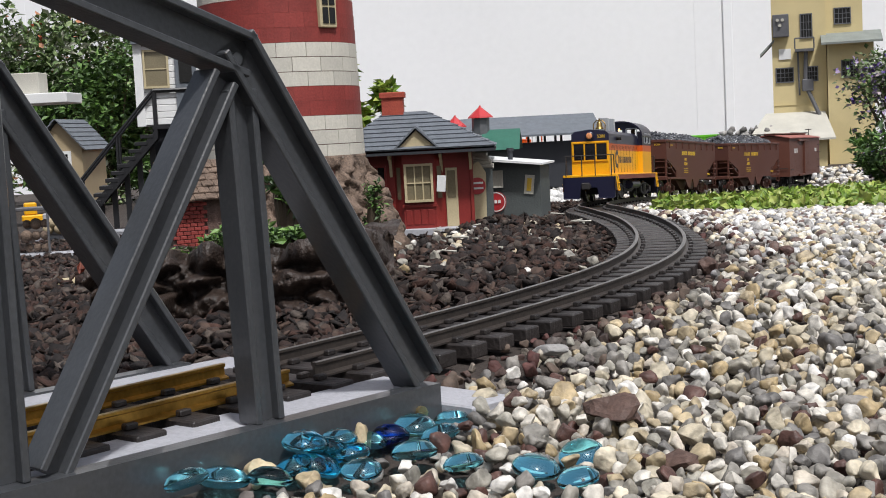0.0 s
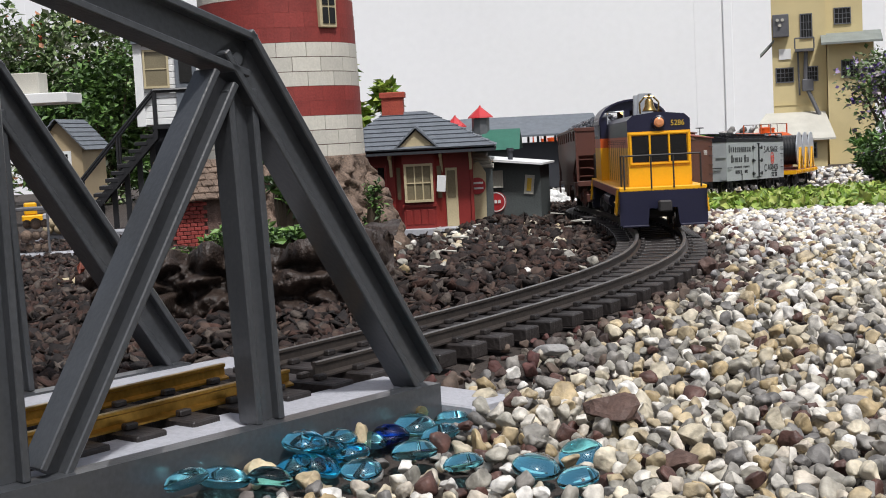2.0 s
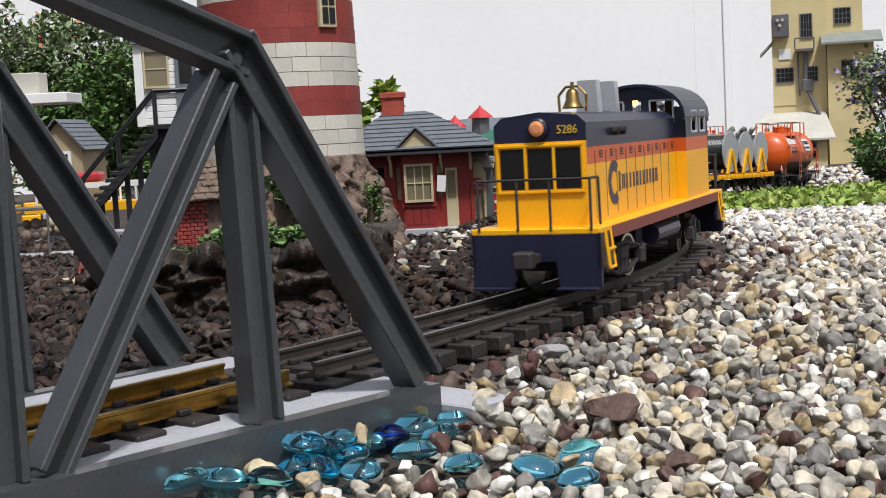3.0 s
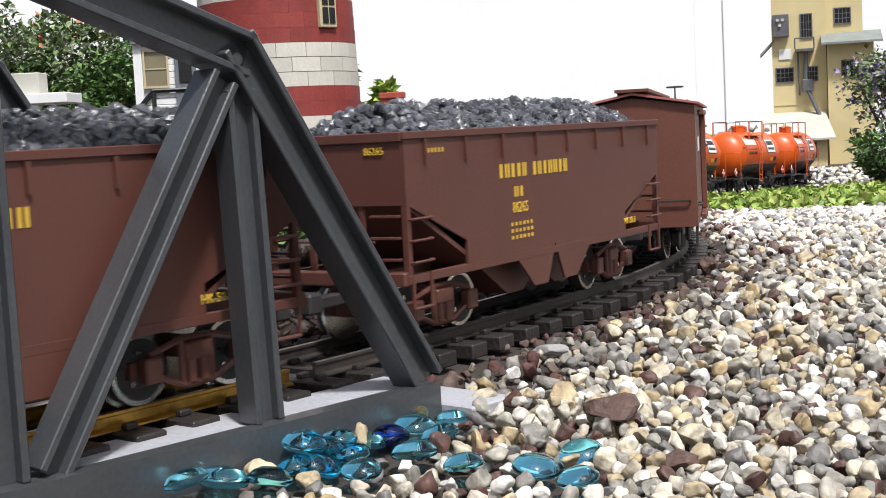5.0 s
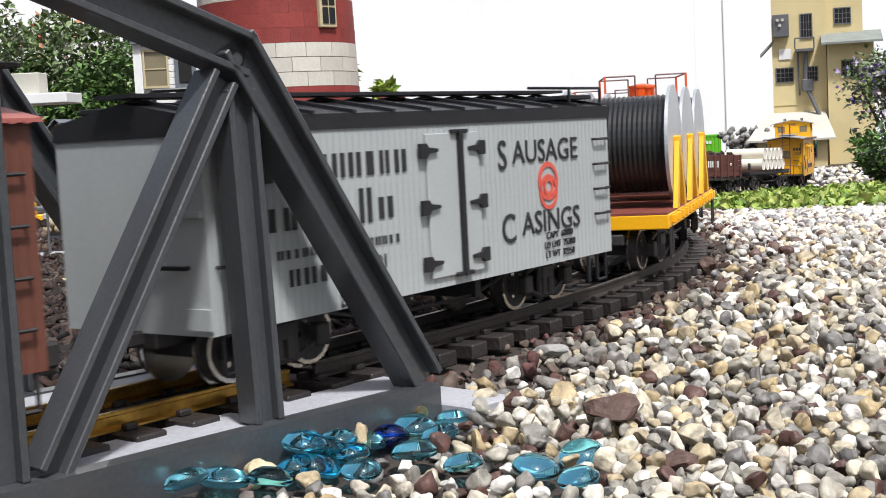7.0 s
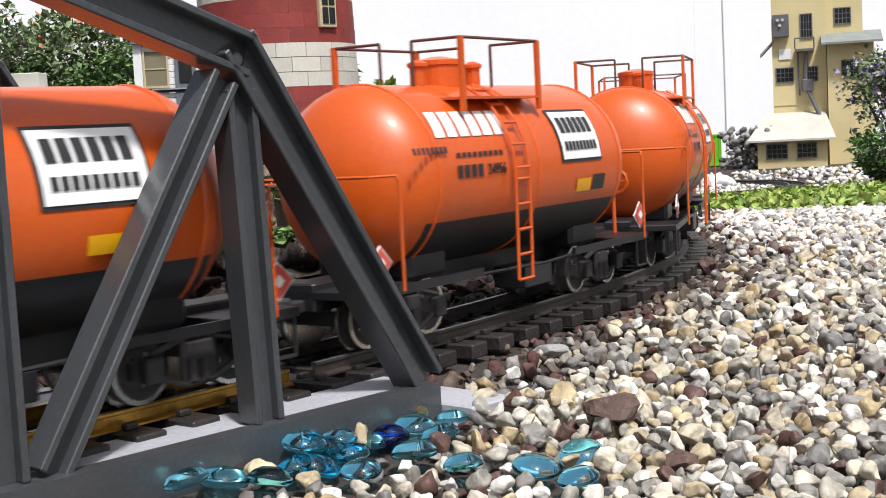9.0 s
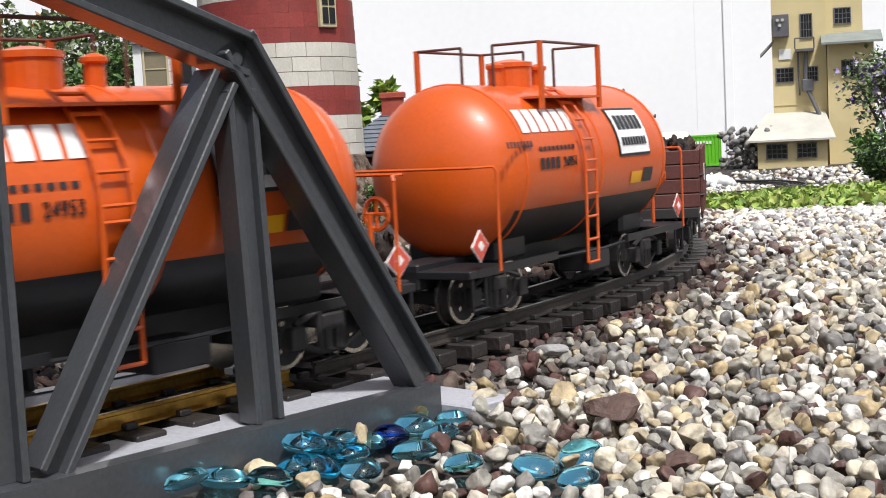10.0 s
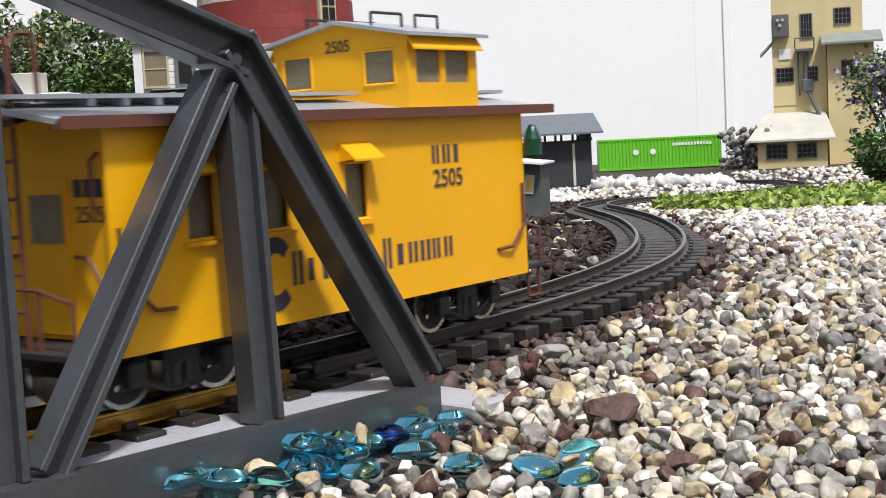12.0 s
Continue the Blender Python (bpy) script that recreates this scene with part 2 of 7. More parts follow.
ground()


# ---- track: rails and ties ----
RAIL_SECTION = ((-0.0042, -0.0084), (0.0042, -0.0084), (0.0042, -0.0074), (0.0009, -0.0062), (0.0009, -0.0022), (0.0018, -0.0016),
                (0.0018, -0.0002), (0.0012, 0.0), (-0.0012, 0.0), (-0.0018, -0.0002), (-0.0018, -0.0016), (-0.0009, -0.0022), (-0.0009, -0.0062), (-0.0042, -0.0074))


def rail(name, s0, s1, side, materials, parent, label=""):
    bm = B()
    rings = []
    for s in np.arange(s0, s1 + 1e-6, 0.025):
        rings.append([bm.verts.new(beside(s, side * 0.0242 + y, z)) for y, z in RAIL_SECTION])
    n = len(RAIL_SECTION)
    for a, b in zip(rings[:-1], rings[1:]):
        for k in range(n):
            f = bm.faces.new((a[k], a[(k + 1) % n], b[(k + 1) % n], b[k]))
            f.material_index = 1 if 6 <= k <= 8 else 0
    bm.faces.new(rings[0])
    bm.faces.new(rings[-1][::-1])
    bmesh.ops.recalc_face_normals(bm, faces=bm.faces[:])
    return part(name, bm, materials, parent, label)


BRASS_HEAD = mat("worn_brass_head", (0.55, 0.38, 0.14), 0.3, 0.9, 60, 0.3, 0.05)


def track():
    tr = thing("railway_track", "curving model railway track with weathered rails on dark ties", "track", kind="structure")
    for side in (1, -1):
        rail("rail", -0.205, 7.5, side, [RAIL, RAIL_HEAD], tr, "dark weathered rail with a polished head")
        rail("bridge_rail", -1.6, -0.208, side, [BRASS, BRASS_HEAD], tr, "tarnished brass rail")
    bm = B()
    box(bm, -0.0085, 0.0085, -0.0465, 0.0465, -0.0175, -0.0086, 0.0008)
    me = bpy.data.meshes.new("tie")
    bm.to_mesh(me)
    bm.free()
    me.materials.append(TIE)
    bm = B()
    for y in (-0.0242, 0.0242):
        for d in (-0.0062, 0.0062):
            box(bm, -0.0035, 0.0035, y + d - 0.0022, y + d + 0.0022, -0.0086, -0.0055, 0.0006)
    chair = bpy.data.meshes.new("rail_chair")
    bm.to_mesh(chair)
    bm.free()
    chair.materials.append(TIE)
    rng = random.Random(3)
    for s in np.arange(-0.9, 4.6, 0.0315):
        p, a = on_line(s), heading(s)
        for nm, data in (("tie", me), ("rail_chairs", chair)):
            ob = new(nm, data)
            ob.parent = tr
            ob.matrix_local = pose(p.x, p.y, p.z, 0, 0, math.degrees(a) + (rng.uniform(-1.2, 1.2) if nm == "tie" else 0))
    return tr


track()

# ---- bridge: grey camelback truss on white planks ----
BR_A = Vector((-0.003, 0.694, -0.010))
BR_T = radians(46.5)
BRIDGE = Matrix.Translation(BR_A) @ Matrix.Rotation(BR_T, 4, "Z")


def beam(bm, a, b, wide, deep, wall=0.0035, flip=1):
    """An I-section bar in the truss plane (x, z): web in the plane, flanges across it."""
    a, b = Vector((a[0], 0, a[1])), Vector((b[0], 0, b[1]))
    d = (b - a)
    m = Matrix.Translation(a) @ d.to_track_quat("X", "Y").to_matrix().to_4x4()
    up = m.to_3x3() @ Vector((0, 0, 1))
    n = d.length
    ang = math.atan2(d.z, d.x)
    m = Matrix.Translation(a) @ Matrix.Rotation(-ang, 4, "Y")
    box(bm, 0, n, -wall / 2, wall / 2, -wide / 2, wide / 2, 0, m)
    for s in (-1, 1):
        box(bm, 0, n, -deep / 2, deep / 2, s * wide / 2 - wall / 2, s * wide / 2 + wall / 2, 0.0006, m)


def truss(name, y, parent, shift=0.0):
    """One side of the bridge in its own plane: x runs along it, 0 at the shore end."""
    members = (("end_post", (-0.018, 0.0), (-0.1295, 0.1743), 0.017, 0.018), ("top_chord", (-0.1215, 0.1675), (-0.25, 0.211), 0.017, 0.018),
               ("top_chord", (-0.25, 0.211), (-0.5, 0.211), 0.017, 0.018),
               ("post", (-0.1235, 0.0), (-0.128, 0.153), 0.013, 0.014), ("diagonal", (-0.1365, 0.1585), (-0.2355, 0.0), 0.0115, 0.016),
               ("post", (-0.254, 0.0), (-0.254, 0.206), 0.0135, 0.015), ("diagonal", (-0.256, 0.2), (-0.37, 0.0), 0.0125, 0.015),
               ("post", (-0.38, 0.0), (-0.38, 0.204), 0.0135, 0.015))
    for nm, a, b, w, d in members:
        bm = B()
        beam(bm, a, b, w, d)
        bmesh.ops.translate(bm, verts=bm.verts[:], vec=(shift, y, 0))
        part(nm, bm, BRIDGE_GREY, parent)
    bm = B()
    prism(bm, [(y - 0.0125, -0.034), (y + 0.004, -0.034), (y + 0.004, -0.031), (y - 0.0095, -0.031), (y - 0.0095, -0.003), (y - 0.002, -0.003), (y - 0.002, 0.0), (y - 0.0125, 0.0)],
          -0.75, -0.016 + shift, "x")
    part("bottom_chord", bm, BRIDGE_GREY, parent)
    bm = B()
    rod(bm, (-0.1275 + shift, y - 0.004, 0.1665), (-0.1275 + shift, y - 0.0012, 0.1665), 0.003, 12)
    part("gusset_rivet", bm, BRIDGE_GREY, parent)
    if y < 0.05:
        bm = B()
        rod(bm, (-0.032, y - 0.0145, -0.0125), (-0.032, y - 0.0122, -0.0125), 0.0035, 14)
        box(bm, -0.0352, -0.0288, y - 0.0152, y - 0.0144, -0.0131, -0.0119)
        part("screw", bm, SCREW, parent, "tarnished slotted brass screw")


def bridge():
    br = thing("truss_bridge", "dark grey model truss bridge with I-section members", "bridge", BRIDGE)
    truss("near", 0.0, br)
    truss("far", 0.18, br, -0.026)
    for y0, y1 in ((-0.0018, 0.034), (0.128, 0.17)):
        bm = B()
        box(bm, -0.8, -0.012, y0, y1, -0.008, -0.0012, 0.0008)
        part("deck_plank", bm, DECK_WHITE, br, "weathered white deck plank")
    bm = B()
    box(bm, -0.9, -0.05, 0.05, 0.115, -0.024, -0.016, 0.0008)
    part("deck_beam", bm, DARK, br, "dark deck beam under the rails")
    ab = thing("bridge_abutment", "white concrete slab under the end of the bridge", "slab", BRIDGE)
    bm = B()
    box(bm, -0.0155, 0.018, -0.034, 0.17, -0.06, -0.0105, 0.001)
    part("slab", bm, DECK_WHITE, ab)


bridge()
# ---- materials of the garden ----
BARK = palette_mat("dark_bark_and_lava_chips", [(0.02, 0.0105, 0.0075), (0.036, 0.0175, 0.0125), (0.012, 0.007, 0.0056), (0.07, 0.043, 0.032), (0.027, 0.013, 0.0092), (0.045, 0.02, 0.0135),
                                                (0.0130, 0.0086, 0.0079), (0.0792, 0.0612, 0.0504)], 0.85, 120, 0.9)
LAVA = mat("black_brown_lava_rock", (0.03, 0.019, 0.014), 0.5, 0, 60, 0.7, 1.0)
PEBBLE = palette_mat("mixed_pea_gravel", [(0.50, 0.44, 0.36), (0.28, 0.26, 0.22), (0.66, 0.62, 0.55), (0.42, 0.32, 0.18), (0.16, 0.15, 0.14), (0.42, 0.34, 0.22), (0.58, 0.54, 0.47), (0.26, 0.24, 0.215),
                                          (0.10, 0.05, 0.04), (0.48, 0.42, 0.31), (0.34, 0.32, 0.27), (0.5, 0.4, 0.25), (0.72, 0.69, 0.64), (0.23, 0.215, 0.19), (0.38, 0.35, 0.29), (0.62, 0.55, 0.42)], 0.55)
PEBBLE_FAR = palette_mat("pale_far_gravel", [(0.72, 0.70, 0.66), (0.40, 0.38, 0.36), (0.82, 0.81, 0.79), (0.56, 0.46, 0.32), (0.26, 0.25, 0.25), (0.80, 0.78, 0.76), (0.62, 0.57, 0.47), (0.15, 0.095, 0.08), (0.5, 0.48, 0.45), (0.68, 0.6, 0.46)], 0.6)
PEBBLE_DARK = palette_mat("brown_edge_gravel", [(0.075, 0.045, 0.037), (0.12, 0.085, 0.065), (0.05, 0.033, 0.028), (0.2, 0.17, 0.14), (0.09, 0.035, 0.03), (0.13, 0.11, 0.1)], 0.75)
GEM = glass_mat("turquoise_glass", (0.26, 0.82, 1.0), 0.02)
GEM_BLUE = glass_mat("cobalt_glass", (0.03, 0.08, 0.5))
LEAF = palette_mat("garden_leaves", [(0.062, 0.125, 0.028), (0.095, 0.19, 0.035), (0.14, 0.25, 0.06), (0.05, 0.095, 0.03)], 0.55, 60, 0.1)
LEAF_PALE = palette_mat("pale_shrub_leaves", [(0.15, 0.21, 0.08), (0.1, 0.165, 0.05), (0.23, 0.3, 0.13), (0.34, 0.35, 0.27), (0.075, 0.135, 0.035)], 0.55, 60, 0.1)
SEDUM = palette_mat("sedum_leaves", [(0.2, 0.3, 0.035), (0.27, 0.36, 0.06), (0.14, 0.24, 0.03), (0.33, 0.38, 0.09)], 0.5, 60, 0.1)
FLOWER = palette_mat("faded_purple_flowers", [(0.2, 0.13, 0.35), (0.35, 0.27, 0.42), (0.12, 0.07, 0.3), (0.4, 0.34, 0.36)], 0.6, 60, 0.1)
BLOOM = palette_mat("small_red_white_blooms", [(0.5, 0.12, 0.06), (0.6, 0.55, 0.5), (0.45, 0.2, 0.1)], 0.6, 60, 0.1)
STEM = mat("brown_stem", (0.07, 0.05, 0.03), 0.8)
WALL_WHITE = mat("white_vinyl_siding", (0.88, 0.88, 0.89), 0.45, 0, 1.5, 0.03, 0.02, 30)
BRICK_RED = mat("red_painted_brick", (0.24, 0.035, 0.028), 0.65, 0, 40, 0.25, 0.3, spread=0.14)
BRICK_WHITE = mat("cream_painted_brick", (0.58, 0.55, 0.48), 0.65, 0, 40, 0.12, 0.3, spread=0.08)
MORTAR = mat("dark_mortar", (0.12, 0.09, 0.075), 0.85)
ROCK = mat("brown_sculpted_rock", (0.15, 0.105, 0.078), 0.85, 0, 55, 0.75, 0.9)
STATION_RED = mat("barn_red_paint", (0.22, 0.02, 0.016), 0.55, 0, 30, 0.2, 0.1)
SLATE = mat("blue_grey_shingles", (0.13, 0.145, 0.165), 0.7, 0, 60, 0.25, 0.3)
CREAM = mat("cream_trim_paint", (0.5, 0.42, 0.26), 0.6, 0, 30, 0.15, 0.1)
CHIMNEY_RED = mat("red_chimney_brick", (0.35, 0.06, 0.035), 0.7, 0, 60, 0.25, 0.4)
SHED_GREY = mat("dark_slate_siding", (0.028, 0.03, 0.037), 0.7, 0, 30, 0.2, 0.2)
SHANTY_GREY = mat("dark_green_grey_boards", (0.08, 0.09, 0.088), 0.7, 0, 30, 0.25, 0.3)
WHITE_PAINT = mat("white_wood_paint", (0.75, 0.75, 0.74), 0.5, 0, 25, 0.08, 0.1)
GREEN_ROOF = mat("green_sheet_roof", (0.03, 0.13, 0.09), 0.55, 0, 30, 0.2, 0.1)
RED_ROOF = mat("red_cupola_roof", (0.5, 0.03, 0.035), 0.5, 0, 30, 0.15, 0.1)
GREEN_BOX = mat("bright_green_container", (0.13, 0.5, 0.02), 0.45, 0, 10, 0.08, 0.05)
TOWER_YELLOW = mat("straw_yellow_plaster", (0.62, 0.51, 0.27), 0.75, 0, 12, 0.15, 0.2)
TOWER_ROOF = mat("grey_green_roofing", (0.22, 0.24, 0.22), 0.7, 0, 20, 0.25, 0.3)
PALE_ROOF = mat("pale_weathered_sheet", (0.5, 0.48, 0.42), 0.7, 0, 15, 0.2, 0.3)
TAN = mat("tan_house_siding", (0.36, 0.28, 0.17), 0.7, 0, 20, 0.12, 0.1)
GREY_METAL = mat("grey_metal_box", (0.14, 0.14, 0.15), 0.5, 0.3)
SIGN_RED = mat("red_enamel_sign", (0.4, 0.03, 0.035), 0.4)
BLUE_DARK = mat("dark_blue_plastic", (0.02, 0.02, 0.06), 0.5)


GEM_SPOTS = [(-0.067, 0.589, -0.023), (-0.053, 0.603, -0.025), (-0.048, 0.598, -0.031), (-0.018, 0.64, -0.029), (0.0, 0.659, -0.031), (-0.018, 0.594, -0.031),
             (0.004, 0.569, -0.031), (-0.072, 0.578, -0.031), (-0.099, 0.555, -0.029), (-0.112, 0.541, -0.025), (0.035, 0.556, -0.031), (0.051, 0.535, -0.031),
             (0.057, 0.579, -0.032), (-0.041, 0.571, -0.032), (-0.08, 0.56, -0.031), (-0.059, 0.597, -0.028), (-0.041, 0.616, -0.03), (-0.006, 0.627, -0.031), (-0.031, 0.627, -0.031),
             (-0.062, 0.585, -0.032)]
BLUE_SPOT = (-0.03, 0.628)


# ---- loose stones ----
def stone_shapes(n, subdiv, rough, flat, seed, cuts=0):
    """Pebbles or chips; cuts gives worn flat faces by cropping the form with that many planes."""
    rng = random.Random(seed)
    out = []
    for k in range(n):
        bm = B()
        bmesh.ops.create_icosphere(bm, subdivisions=subdiv, radius=1)
        off = Vector((rng.random() * 50, rng.random() * 50, rng.random() * 50))
        planes = [(Vector((rng.gauss(0, 1), rng.gauss(0, 1), rng.gauss(0, 1))).normalized(), rng.uniform(0.42, 0.8)) for _ in range(cuts)]
        for v in bm.verts:
            p = v.co.normalized()
            for nrm, d in planes:
                over = p.dot(nrm) - d
                if over > 0:
                    p -= nrm * over * 0.92
            v.co = p * (1 + rough * noise.noise(p * 1.1 + off) + rough * 0.4 * noise.noise(p * 2.6 + off))
        sx, sy, sz = 1.0, rng.uniform(0.62, 0.95), rng.uniform(*flat)
        pts = np.array([(v.co.x * sx, v.co.y * sy, v.co.z * sz) for v in bm.verts])
        tri = np.array([[v.index for v in f.verts] for f in bm.faces])
        bm.free()
        out.append((pts, tri))
    return out


def scatter(name, spots, shapes, material, tilt, seed, smooth=True):
    """Many loose pieces in one mesh. spots: (x, y, z, radius)."""
    rng = np.random.default_rng(seed)
    vs, fs, base = [], [], 0
    for x, y, z, r in spots:
        pts, tri = shapes[int(rng.integers(len(shapes)))]
        e = Euler((float(rng.normal(0, tilt)), float(rng.normal(0, tilt)), float(rng.uniform(0, math.tau)))).to_matrix()
        vs.append((pts * r) @ np.array(e).T + (x, y, z))
        fs.append(tri + base)
        base += len(pts)
    vs, fs = np.concatenate(vs), np.concatenate(fs)
    me = bpy.data.meshes.new(name)
    me.vertices.add(len(vs))
    me.vertices.foreach_set("co", vs.astype(np.float32).ravel())
    me.loops.add(fs.size)
    me.loops.foreach_set("vertex_index", fs.astype(np.int32).ravel())
    me.polygons.add(len(fs))
    me.polygons.foreach_set("loop_start", np.arange(0, fs.size, 3, dtype=np.int32))
    me.update(calc_edges=True)
    if smooth:
        me.shade_smooth()
    me.materials.append(material)
    return new(name, me)


def side_of_line(x, y):
    """Distance from the line, positive on the gravel side."""
    d, z, j = line_gap(x, y)
    p, q = near_line[max(j - 1, 0)], near_line[min(j + 1, len(near_line) - 1)]
    cross = (q[0] - p[0]) * (y - p[1]) - (q[1] - p[1]) * (x - p[0])
    return -d if cross > 0 else d


BR_INV = BRIDGE.inverted()


def under_bridge(x, y):
    p = BR_INV @ Vector((x, y, 0))
    return -0.9 < p.x < 0.02 and -0.02 < p.y < 0.185


def bedded(count, draw, free, rng, close=0.74):
    """Stones that lie beside one another: spots drawn at random, kept where no other lies too near."""
    cells, kept = defaultdict(list), []
    for _ in range(count):
        x, y, r = draw()
        i, j = int(x // 0.022), int(y // 0.022)
        if any((x - q[0]) ** 2 + (y - q[1]) ** 2 < ((r + q[2]) * close) ** 2
               for a in (i - 1, i, i + 1) for b in (j - 1, j, j + 1) for q in cells[a, b]):
            continue
        if not free(x, y):
            continue
        cells[i, j].append((x, y, r))
        kept.append((x, y, r))
    return kept


def gravel():
    rng = random.Random(21)
    close, mixed, brown, bark, rest = [], [], [], [], []

    def draw():
        y = 0.36 + 2.24 * rng.random() ** 1.25
        big = rng.random()
        r = rng.uniform(0.0042, 0.0066) if big < 0.72 else rng.uniform(0.0062, 0.0092)
        return rng.uniform(-0.21, 0.45) * y + rng.uniform(-0.02, 0.04), y, r

    def free(x, y):
        if under_bridge(x, y) or side_of_line(x, y) < 0.046:
            return False
        return not (y < 0.72 and any((x - q[0]) ** 2 + (y - q[1]) ** 2 < 0.0155 ** 2 for q in GEM_SPOTS))

    for layer, tries, tight in ((0, 45000, 0.72), (1, 42000, 0.78)):
        for x, y, r in bedded(tries, draw, free, rng, tight):
            g = side_of_line(x, y)
            z = ground_z(x, y) + r * 0.25 + layer * 0.0052 + rng.uniform(-0.001, 0.002)
            if g < 0.062 + 0.014 * rng.random():
                if layer == 0:
                    brown.append((x, y, z - 0.001, r * 0.72))
            elif g < 0.11 and rng.random() < 0.4:
                brown.append((x, y, z, r * 0.95))
            else:
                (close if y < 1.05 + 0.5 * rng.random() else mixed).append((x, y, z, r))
    for _ in range(5000):
        y = rng.uniform(1.9, 4.6)
        x = rng.uniform(0.02, 0.36) * y
        g = abs(side_of_line(x, y))
        if g < 0.055 or (side_of_line(x, y) < 0 and x < 0.3):
            continue
        r = rng.uniform(0.006, 0.013)
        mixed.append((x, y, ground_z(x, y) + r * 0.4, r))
    aside = random.Random(77)
    for _ in range(13000):
        y = aside.uniform(-0.35, 2.5)
        x = aside.uniform(-0.55, 1.35)
        if -0.22 * y - 0.02 < x < 0.44 * y + 0.03 and y > 0.36:
            continue
        if side_of_line(x, y) < 0.052 or under_bridge(x, y):
            continue
        r = aside.uniform(0.004, 0.010)
        rest.append((x, y, ground_z(x, y) + r * 0.3, r))
    shapes = stone_shapes(40, 3, 0.3, (0.5, 0.95), 4, 8)
    tagged(scatter("gravel", close, shapes, PEBBLE, 0.6, 1), "mixed white, tan and grey pea gravel", "gravel", kind="stuff")
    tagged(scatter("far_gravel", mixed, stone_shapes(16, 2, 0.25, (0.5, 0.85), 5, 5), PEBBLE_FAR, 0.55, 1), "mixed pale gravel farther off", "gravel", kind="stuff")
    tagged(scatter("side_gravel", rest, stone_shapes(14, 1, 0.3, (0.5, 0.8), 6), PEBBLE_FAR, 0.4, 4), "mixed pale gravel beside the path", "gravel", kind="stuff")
    tagged(scatter("brown_gravel", brown, shapes, PEBBLE_DARK, 0.6, 2), "dark reddish-brown gravel along the ties", "gravel", kind="stuff")
    for _ in range(24000):
        y = 0.7 + 2.5 * rng.random() ** 1.3
        x = rng.uniform(-0.36, 0.16) * y
        g = side_of_line(x, y)
        if g > -0.049 or under_bridge(x, y):
            continue
        r = rng.uniform(0.003, 0.0095) * (0.6 if g > -0.065 else 1)
        hump = 0.012 * math.exp(-((g + 0.16) / 0.08) ** 2)
        bark.append((x, y, ground_z(x, y) + rng.uniform(0, 0.006) + hump, r))
    for _ in range(5500):
        y = aside.uniform(0.2, 3.0)
        x = aside.uniform(-1.6, -0.2)
        if x > -0.36 * y or side_of_line(x, y) > -0.04 or under_bridge(x, y):
            continue
        r = aside.uniform(0.004, 0.01)
        bark.append((x, y, ground_z(x, y) + aside.uniform(0, 0.006), r))
    tagged(scatter("bark_mulch", bark, stone_shapes(20, 1, 0.8, (0.12, 0.42), 9), BARK, 0.6, 3, False), "dark brown bark and lava chips", "mulch", kind="stuff")
    pale = [(rng.uniform(-0.1, 0.16), rng.uniform(1.15, 1.9), 0, rng.uniform(0.004, 0.008)) for _ in range(120)]
    pale = [(x, y, ground_z(x, y) + 0.012, r) for x, y, _, r in pale if -0.3 < side_of_line(x, y) < -0.05]
    tagged(scatter("pale_stones", pale, shapes, PEBBLE, 0.4, 7), "few pale stones among the bark", "stones", kind="stuff")


gravel()


def pale_rocks():
    rng = random.Random(77)
    spots = [(0.27 + rng.uniform(-0.07, 0.08), 3.45 + rng.uniform(-0.22, 0.22), rng.uniform(0.006, 0.014)) for _ in range(260)]
    spots += [(0.66 + rng.uniform(-0.2, 0.22), 4.0 + rng.uniform(-0.12, 0.12), rng.uniform(0.012, 0.024)) for _ in range(110)]
    spots = [(x, y, ground_z(x, y) + r * 0.6, r) for x, y, r in spots if abs(side_of_line(x, y)) > 0.075]
    tagged(scatter("white_rocks", spots, stone_shapes(10, 2, 0.5, (0.6, 0.95), 15), mat("chalky_white_rock", (0.62, 0.61, 0.59), 0.7, 0, 60, 0.25, 0.4, spread=0.35, islands=True), 0.5, 17),
           "chalky white rocks heaped beside the back line", "rocks", kind="stuff")


pale_rocks()


def lone_stone(name, label, x, y, size, material, seed, squash=0.6, sink=0.3, rough=0.45):
    pts, tri = stone_shapes(1, 3, rough * 0.6, (squash, squash), seed, 11)[0]
    me = bpy.data.meshes.new(name)
    me.from_pydata((pts * size).tolist(), [], tri.tolist())
    me.materials.append(material)
    ob = new(name, me)
    ob.matrix_world = pose(x, y, ground_z(x, y) + size * squash * (1 - sink) + 0.004, 0, 0, seed * 57)
    return tagged(ob, label, "stone", kind="")


STONE_BROWN = mat("dark_brown_stone", (0.1, 0.06, 0.048), 0.7, 0, 70, 0.4, 0.5)
STONE_TAN = mat("tan_stone", (0.4, 0.32, 0.2), 0.7, 0, 70, 0.3, 0.5)
lone_stone("brown_stone", "angular dark brown stone lying on the gravel", 0.082, 0.64, 0.0165, STONE_BROWN, 12, 0.62, 0.2, 0.55)
lone_stone("brown_stone", "smooth dark brown stone beside the ties", 0.235, 1.16, 0.0145, STONE_BROWN, 5)
lone_stone("brown_stone", "dark brown stone among the gravel", 0.096, 0.56, 0.011, STONE_BROWN, 6)
lone_stone("tan_stone", "upright tan stone beside the glass gems", -0.043, 0.612, 0.009, STONE_TAN, 8, 1.1, 0.2)
lone_stone("grey_stone", "rounded grey stone beside the ties", 0.062, 0.80, 0.0115, mat("grey_stone", (0.3, 0.29, 0.28), 0.7, 0, 60, 0.25, 0.4), 9)


